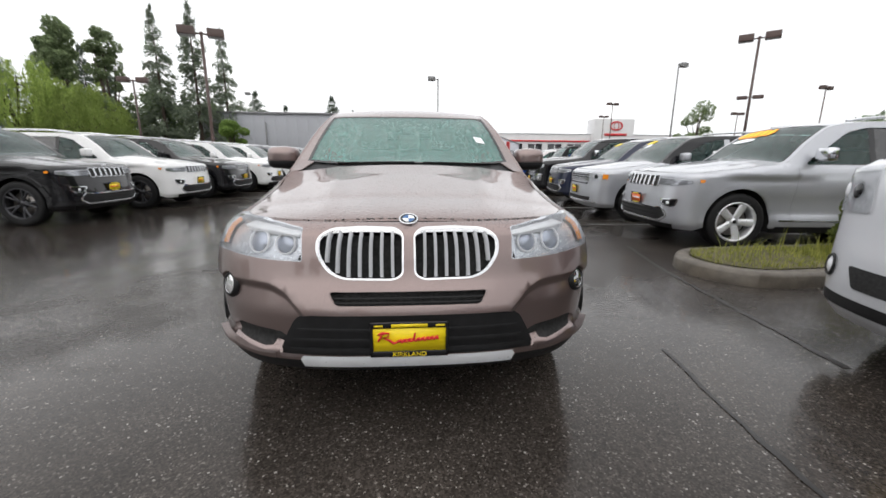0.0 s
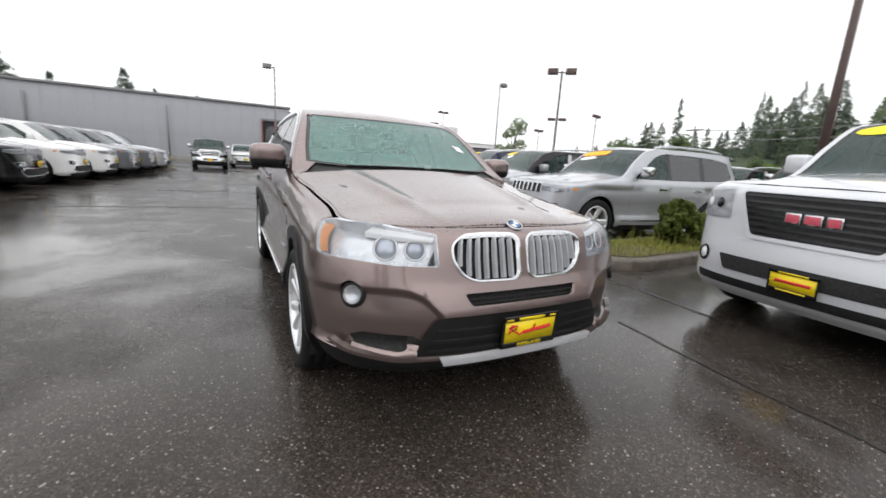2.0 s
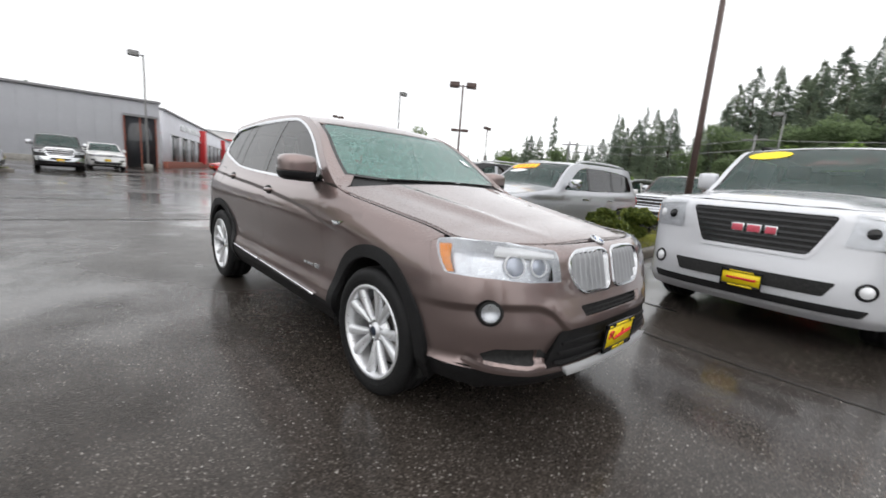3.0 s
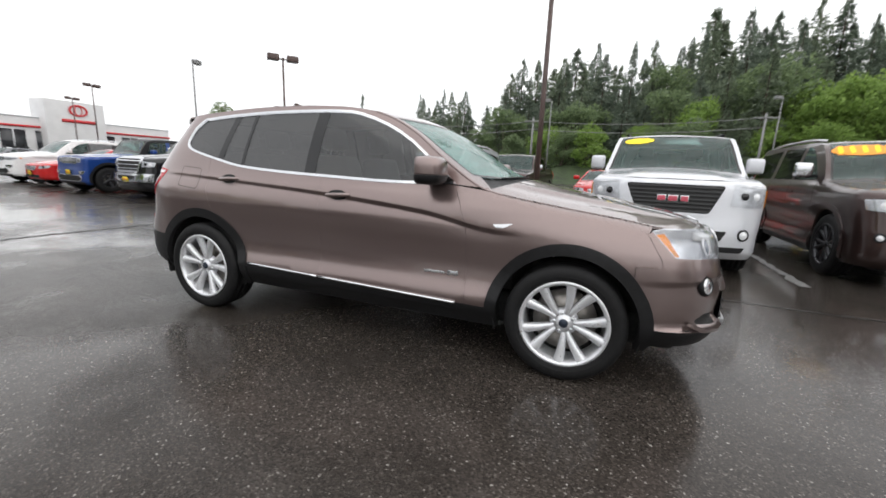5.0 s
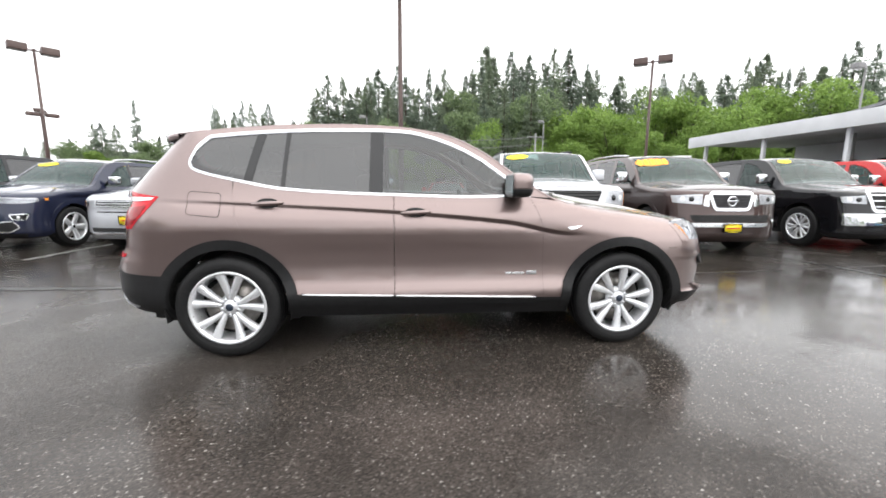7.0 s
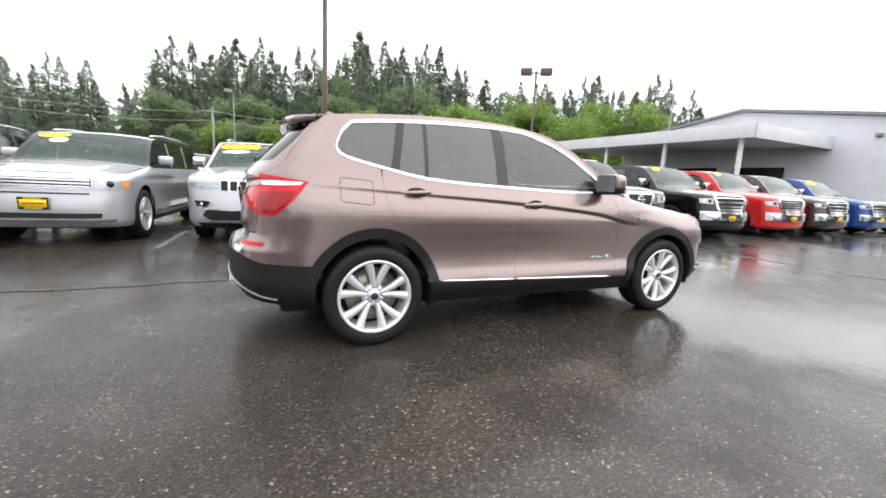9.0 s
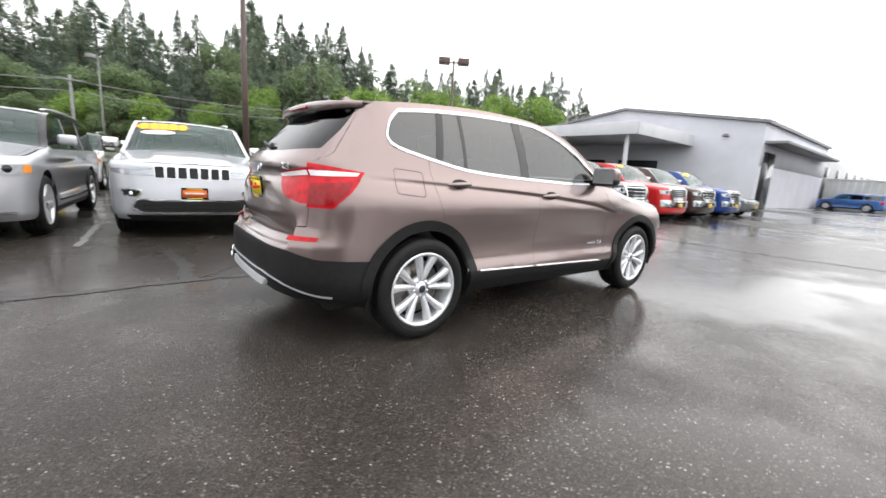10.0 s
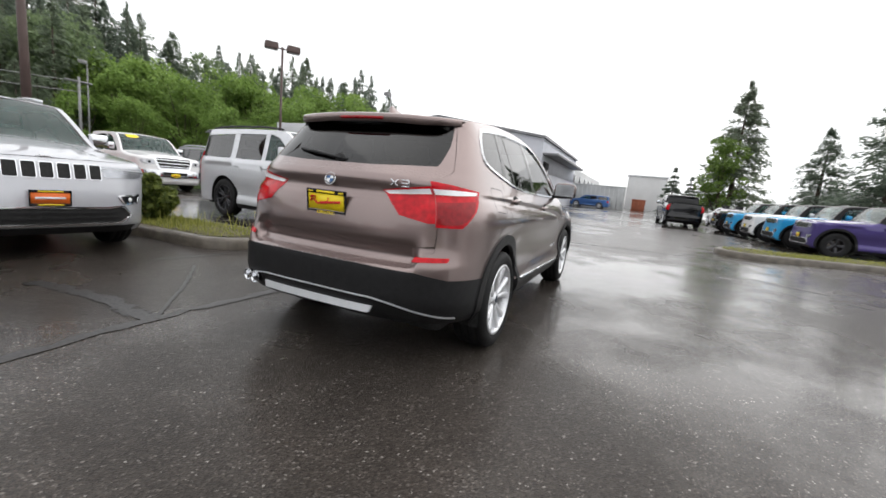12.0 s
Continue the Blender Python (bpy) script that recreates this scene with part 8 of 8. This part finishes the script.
        lab = {"conifer": "dark conifers of the wooded slope", "conifer_light": "grey-green conifers of the wooded slope", "leaf": "bright green leafy trees along the road", "leaf_dark": "dark green leafy trees of the wooded slope"}[key]
        tagged(part("woods", me, M[key], None), lab, "trees", "", "stuff")
    tagged(part("wood_trunks", join(*trunks), M["bark"], None), "bark-brown trunks of the wooded slope", "trees", "", "stuff")
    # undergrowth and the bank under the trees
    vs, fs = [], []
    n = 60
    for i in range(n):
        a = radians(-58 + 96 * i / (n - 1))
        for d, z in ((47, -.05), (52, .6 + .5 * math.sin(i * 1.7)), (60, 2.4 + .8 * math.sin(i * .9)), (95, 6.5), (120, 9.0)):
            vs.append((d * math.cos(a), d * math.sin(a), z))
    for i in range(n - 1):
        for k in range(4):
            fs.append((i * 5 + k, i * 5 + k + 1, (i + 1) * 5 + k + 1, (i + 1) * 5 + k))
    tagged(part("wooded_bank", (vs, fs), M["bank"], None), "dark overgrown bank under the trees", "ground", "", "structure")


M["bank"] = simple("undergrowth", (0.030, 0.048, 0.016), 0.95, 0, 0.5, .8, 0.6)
wood()


def bush(x, y, r, seed):
    rng = np.random.default_rng(seed)
    _, c = broadleaf(r * 1.7, r, 3800, seed, .045, .05, 14)
    root = thing("bush", "rounded green shrub in the planting bed", "shrub")
    root.location = (x, y, .12)
    part("foliage", c, M["shrub"], root)
    part("stems", join(*[tube([(0, 0, 0), (.15 * math.cos(k * 1.3), .15 * math.sin(k * 1.3), r * .9)], .012, 5, .006) for k in range(5)]), M["bark"], root)


bush(5.30, .28, .42, 91)
bush(6.6, .30, .44, 92)


# ---------------------------------------------------------------- buildings
M["hall_grey"] = simple("grey_metal_wall", (0.38, 0.39, 0.42), 0.6, 0, 0.06, .7)
M["hall_light"] = simple("pale_grey_wall", (0.62, 0.63, 0.68), 0.7, 0, 0.08, .5)
M["fascia"] = simple("pale_fascia", (0.60, 0.61, 0.63), 0.7, 0, 0.07, .8)
M["roof_edge"] = simple("roof_edge_metal", (0.22, 0.22, 0.23), 0.5, 0.2, 0.1, 2)
M["dark_glass"] = simple("shop_glass", (0.03, 0.032, 0.036), 0.08, 0, 0.3, .6)
M["brick"] = simple("red_brick", (0.22, 0.075, 0.05), 0.8, 0, 0.25, 6, 0.3)
M["shop_white"] = simple("white_render", (0.66, 0.66, 0.66), 0.7, 0, 0.05, .6)
M["sign_red"] = simple("red_cladding", (0.55, 0.03, 0.035), 0.4, 0, 0.08, 1)
M["box_grey"] = simple("container_grey", (0.50, 0.51, 0.51), 0.6, 0, 0.12, .8)
M["orange"] = simple("orange_plastic", (0.34, 0.10, 0.05), 0.6, 0, 0.25, 3)


def grey_hall():
    root = thing("grey_hall", "long grey flat-roofed dealership hall with a glazed corner", "building")
    y, h, x0, x1 = 46.0, 6.2, -24.0, 5.2
    part("wall_core", box(x0, y + .06, 0, x1, y + 24, h - .1), M["hall_grey"], root)
    sh_ = mesh_of("sheet", *box(-.598, .045, 0, .598, .07, h - .55, .006))
    n = round((x1 - x0) / 1.2)
    for k in range(n):
        o = part("wall_sheet", sh_, M["hall_grey"], root)
        o.location = (x0 + (k + .5) * (x1 - x0) / n, y, .45)
    part("plinth", box(x0 - .02, y - .06, 0, x1 + .02, y + .2, .45, .02), M["concrete"], root)
    part("roof_edge", box(x0 - .12, y - .14, h - .12, x1 + .12, y + 24.2, h + .10, .02), M["roof_edge"], root)
    part("downpipe", tube([(-16.5, y - .12, .3), (-16.5, y - .12, h - 1.0)], .07, 8), M["pole_grey"], root)
    part("downpipe", tube([(-6.2, y - .12, .3), (-6.2, y - .12, h - 1.0)], .07, 8), M["pole_grey"], root)
    # entrance at the corner
    d = part("entrance", box(2.4, y - .10, 0, 4.9, y + .05, 4.6), M["dark_glass"], root)
    for x in (2.4, 3.62, 4.84):
        part("door_frame", box(x - .06, y - .16, 0, x + .06, y - .02, 4.7, .01), M["brick"], d)
    part("door_lintel", box(2.3, y - .2, 4.6, 5.0, y - .02, 4.85, .02), M["roof_edge"], d)
    # the side wall running back at a slant, with show windows, red panels and a pale fascia
    slant = Matrix.Translation((x1, y, 0)) @ pose(0, 0, 0, 0, 0, -20.4) @ Matrix.Translation((-x1, -y, 0))

    def aside(name, geo, mat, parent):
        return part(name, moved(geo, slant), M[mat], parent)
    aside("side_wall", box(x1, y + .1, 0, x1 + .25, y + 88, h - .6), "hall_light", root)
    for k in range(16):
        yy = y + 3.0 + k * 5.2
        w = aside("show_window", box(x1 + .22, yy, .7, x1 + .32, yy + 3.8, 3.4), "dark_glass", root)
        aside("window_frame", join(box(x1 + .26, yy - .12, .6, x1 + .38, yy, 3.5), box(x1 + .26, yy + 3.8, .6, x1 + .38, yy + 3.92, 3.5), box(x1 + .26, yy - .12, 3.4, x1 + .38, yy + 3.92, 3.55)), "fascia", w)
    for k in (4, 9):
        yy = y + 2.2 + k * 5.2
        aside("red_panel", box(x1 + .2, yy - 1.4, .4, x1 + .9, yy + .4, 5.2, .02), "sign_red", root)
    for k in range(7):
        aside("sign_bar", box(x1 + .25, y + 8 + k * 2.4, 4.25, x1 + .33, y + 9.6 + k * 2.4, 4.95, .02), "paper", root)
    aside("brick_base", box(x1 + .2, y - .3, 0, x1 + .6, y + 80, .65, .02), "brick", root)
    aside("parapet", box(x1 - .05, y, h - .62, x1 + .4, y + 88.1, h - .42, .02), "roof_edge", root)
    return root


grey_hall()


def pale_hall():
    """The low-gabled hall with a deep flat canopy on posts, and the long shed behind it."""
    root = thing("pale_hall", "pale blue-grey hall with a low gable and flat canopy", "building")
    y, xl, xp, xr, ze_, zp = -34.0, 6.7, 17.6, 29.0, 6.2, 7.85
    front = [(xl, 0), (xr, 0), (xr, ze_), (xp, zp), (xl, ze_)]
    n = len(front)
    vs = [(a, y, b) for a, b in front] + [(a, y - 22, b) for a, b in front]
    fs = [tuple(range(n)), tuple(range(2 * n - 1, n - 1, -1))] + [(i, n + i, n + (i + 1) % n, (i + 1) % n) for i in range(n)]
    part("wall", (vs, fs), M["hall_light"], root, smooth=False)
    for (xa, za), (xb, zb) in (((xl - .25, ze_ - .02), (xp, zp + .02)), ((xp, zp + .02), (xr + .25, ze_ - .02))):
        v = [(xa, y + .25, za), (xb, y + .25, zb), (xb, y + .25, zb + .22), (xa, y + .25, za + .22), (xa, y - 22.2, za), (xb, y - 22.2, zb), (xb, y - 22.2, zb + .22), (xa, y - 22.2, za + .22)]
        part("roof", (v, [(0, 1, 2, 3), (7, 6, 5, 4), (0, 4, 5, 1), (1, 5, 6, 2), (2, 6, 7, 3), (3, 7, 4, 0)]), M["roof_edge"], root, smooth=False)
    # canopy
    cx0, cx1, cy0, cy1, cz = 11.5, 30.0, y, -24.8, 5.4
    c = part("canopy", box(cx0, cy0, cz - .12, cx1, cy1, cz, .02), M["roof_edge"], root)
    part("canopy_fascia", box(cx0 - .1, cy1 - .1, cz - .80, cx1, cy1 + .08, cz + .06, .02), M["fascia"], c)
    part("canopy_fascia", box(cx0 - .1, cy0, cz - .80, cx0 + .08, cy1, cz + .06, .02), M["fascia"], c)
    part("canopy_soffit", box(cx0, cy0, cz - .62, cx1, cy1, cz - .56), M["fascia"], c)
    for x in (12.3, 17.5, 23.0, 28.5):
        part("post", box(x - .11, cy1 - .55, 0, x + .11, cy1 - .33, cz - .6, .02), M["fascia"], root)
    for x in (14.0, 19.0, 24.0):
        part("shop_window", box(x, y + .03, .6, x + 3.6, y + .12, 3.4), M["dark_glass"], root)
    part("wall_lamp", box(9.0, y, 5.3, 9.3, y + .3, 5.5, .02), M["roof_edge"], root)
    part("doorway", box(xl - .06, y - 3.4, 0, xl + .05, y - .6, 4.2), M["dark_glass"], root)
    # shed side with its overhang
    s = part("shed", box(xl + .4, y - 70, 0, xl + 18, y - 22.05, 5.4), M["box_grey"], root)
    part("overhang", box(xl - 1.4, y - 20, 4.75, xl + .5, y - .2, 4.95, .02), M["roof_edge"], root)
    part("side_strip", box(xl - .03, y - 22, 3.2, xl + .03, y - .05, 5.9), M["hall_light"], root)
    for k in range(6):
        part("shed_window", box(xl + .33, y - 27 - k * 6.5, 3.4, xl + .42, y - 25 - k * 6.5, 4.5), M["dark_glass"], s)
    return root


pale_hall()


def crate(x0, y0, x1, y1, h, mat, name, label):
    root = thing(name, label, "container")
    part("body", box(x0, y0, 0, x1, y1, h, .03), M[mat], root)
    for k in range(int((x1 - x0) / .6)):
        xx = x0 + .3 + k * .6
        part("rib", box(xx - .05, y1 - .01, .15, xx + .05, y1 + .04, h - .15), M[mat], root)
    part("rim", box(x0 - .03, y0 - .03, h - .14, x1 + .03, y1 + .06, h + .03, .02), M[mat], root)
    return root


crate(-.2, -62.0, 6.7, -58.0, 3.2, "box_grey", "storage_container", "long pale grey storage container behind a blue car")
crate(-3.0, -64.5, -1.2, -62.0, 1.7, "orange", "storage_bin", "orange and brown storage bins by the far wall")


def white_block(x0, y0, x1, y1, h, label, band=None):
    root = thing("white_building", label, "building")
    part("wall", box(x0, y0, 0, x1, y1, h, .02), M["shop_white"], root)
    part("roof_edge", box(x0 - .15, y0 - .15, h, x1 + .15, y1 + .15, h + .25, .02), M["fascia"], root)
    if band:
        part("red_band", box(x0 - .2, y0 - .25, band, x1 + .2, y0 - .02, band + .45), M["sign_red"], root)
        n = int((x1 - x0) / 6)
        for k in range(n):
            w = part("shop_window", box(x0 + 1 + k * 6, y0 - .1, .6, x0 + 5.2 + k * 6, y0 + .02, band - .6), M["dark_glass"], root)
            part("mullion", box(x0 + 3.0 + k * 6, y0 - .16, .6, x0 + 3.2 + k * 6, y0 - .08, band - .6), M["fascia"], w)
    return root


showroom = white_block(16, 118, 84, 150, 8.6, "far white car showroom with a red band", 6.4)
part("sign_tower", box(54, 115.5, 0, 66, 121, 13.0, .05), M["shop_white"], showroom)
vs, fs = lathe([(1.5, 0), (1.75, -.1), (2.0, 0)], 30, "y")
part("sign_ring", moved((vs, fs), Matrix.Translation((60.4, 115.3, 11.0)) @ Matrix.Diagonal((1.0, 1, .68, 1))), M["sign_red"], showroom)
part("sign_ring", moved((vs, fs), Matrix.Translation((60.4, 115.3, 11.0)) @ Matrix.Diagonal((.42, 1, .62, 1))), M["sign_red"], showroom)
part("sign_bar", box(57.0, 115.3, 8.2, 63.8, 115.5, 8.9), M["sign_red"], showroom)
white_block(-6.5, -96, .2, -82, 6.2, "far white shed at the lane's end")
white_block(-40, -66, -21.5, -60, 4.6, "far white low building behind parked cars")


# utility line along the road
def utility_line():
    root = thing("utility_line", "grey utility poles with wires along the road", "power line")
    spots = [(47, 26, 7.2), (46, 6, 7.4), (45, -16, 7.6)]
    for x, y, h in spots:
        p = part("pole", tube([(x, y, 0), (x, y, h)], .13, 8, .10), M["pole_grey"], root)
        part("crossarm", box(x - .08, y - 1.0, h - .5, x + .08, y + 1.0, h - .35), M["pole_grey"], p)
    for (xa, ya, ha), (xb, yb, hb) in zip(spots, spots[1:]):
        for dz in (-.4, -1.3):
            pts = [(xa + (xb - xa) * t, ya + (yb - ya) * t, ha + (hb - ha) * t + dz - .5 * (4 * t * (1 - t))) for t in np.linspace(0, 1, 9)]
            part("wire", tube(pts, .035, 5), M["pole_grey"], root)


utility_line()


# ---------------------------------------------------------------- seams and markings on the asphalt
M["tar"] = simple("bitumen_seam", (0.019, 0.0175, 0.0165), 0.40, 0, 0.2, 8, 0.1)
M["road_white"] = simple("worn_road_paint", (0.16, 0.16, 0.155), 0.5, 0, 0.4, 12)


def smooth_line(pts):
    t = np.r_[0, np.cumsum([math.dist(a, b) for a, b in zip(pts, pts[1:])])]
    if len(pts) < 3:
        return [tuple(p) for p in pts]
    fx, fy = pchip(list(zip(t, [p[0] for p in pts]))), pchip(list(zip(t, [p[1] for p in pts])))
    return [(float(fx(q)), float(fy(q))) for q in np.linspace(0, t[-1], 40)]


def ribbon(name, label, pts, width, mat, seed, z=.004):
    """A thin uneven band poured along a line."""
    rng = np.random.default_rng(seed)
    line = dense(smooth_line(pts), .10, False)
    vs, fs = [], []
    for i, (x, y) in enumerate(line):
        a, b = line[max(0, i - 1)], line[min(len(line) - 1, i + 1)]
        d = Vector((b[0] - a[0], b[1] - a[1])).normalized()
        c = rng.normal(0, width * .10)
        w0, w1 = width * rng.uniform(.3, .7), width * rng.uniform(.3, .7)
        vs += [(x - d.y * (w0 + c), y + d.x * (w0 + c), z), (x + d.y * (w1 - c), y - d.x * (w1 - c), z)]
    fs = [(2 * i, 2 * i + 1, 2 * i + 3, 2 * i + 2) for i in range(len(line) - 1)]
    return tagged(part(name, (vs, fs), M[mat], None, smooth=False), label, "road marking", "", "structure")


SEAM = "dark bitumen seam poured into the asphalt"
for k, (pts, w) in enumerate(((((3.05, 1.5), (2.76, 0), (2.66, -.9), (2.55, -1.9)), .04), (((1.62, -1.6), (1.5, -2.6), (1.46, -3.9), (1.56, -5.4), (1.7, -7.2), (1.9, -10)), .025), (((1.25, 2.52), (1.93, 2.51), (2.75, 2.62)), .13),
                              (((1.22, 1.2), (1.25, 2.50), (1.19, 3.31), (1.22, 4.4), (1.4, 5.8)), .09), (((1.30, 2.45), (2.0, 1.8), (2.54, 1.37)), .03), (((-4.2, 6.35), (-2.0, 6.2), (.1, 6.0), (2.4, 5.9)), .10), (((2.5, -6.3), (-.37, -6.45), (-2.8, -6.95), (-4.5, -7.4)), .07),
                              (((-3.72, -4.57), (-4.66, -3.92)), .05), (((1.9, -14.6), (-1.6, -14.0)), .25), (((-5.0, 10.3), (-1.2, 10.2)), .22))):
    ribbon("tar_seam", SEAM, pts, w, "tar", 100 + k, .004 + .0003 * k)
ribbon("stall_line", "worn white line between parking stalls", ((3.3, 3.43), (5.2, 3.30)), .08, "road_white", 130, .0045)
ribbon("stall_line", "worn white line between parking stalls", ((3.2, 6.15), (5.2, 6.0)), .10, "road_white", 131, .0045)
ribbon("stall_line", "worn white line between parking stalls", ((2.6, -3.95), (4.8, -4.05)), .10, "road_white", 132, .0045)
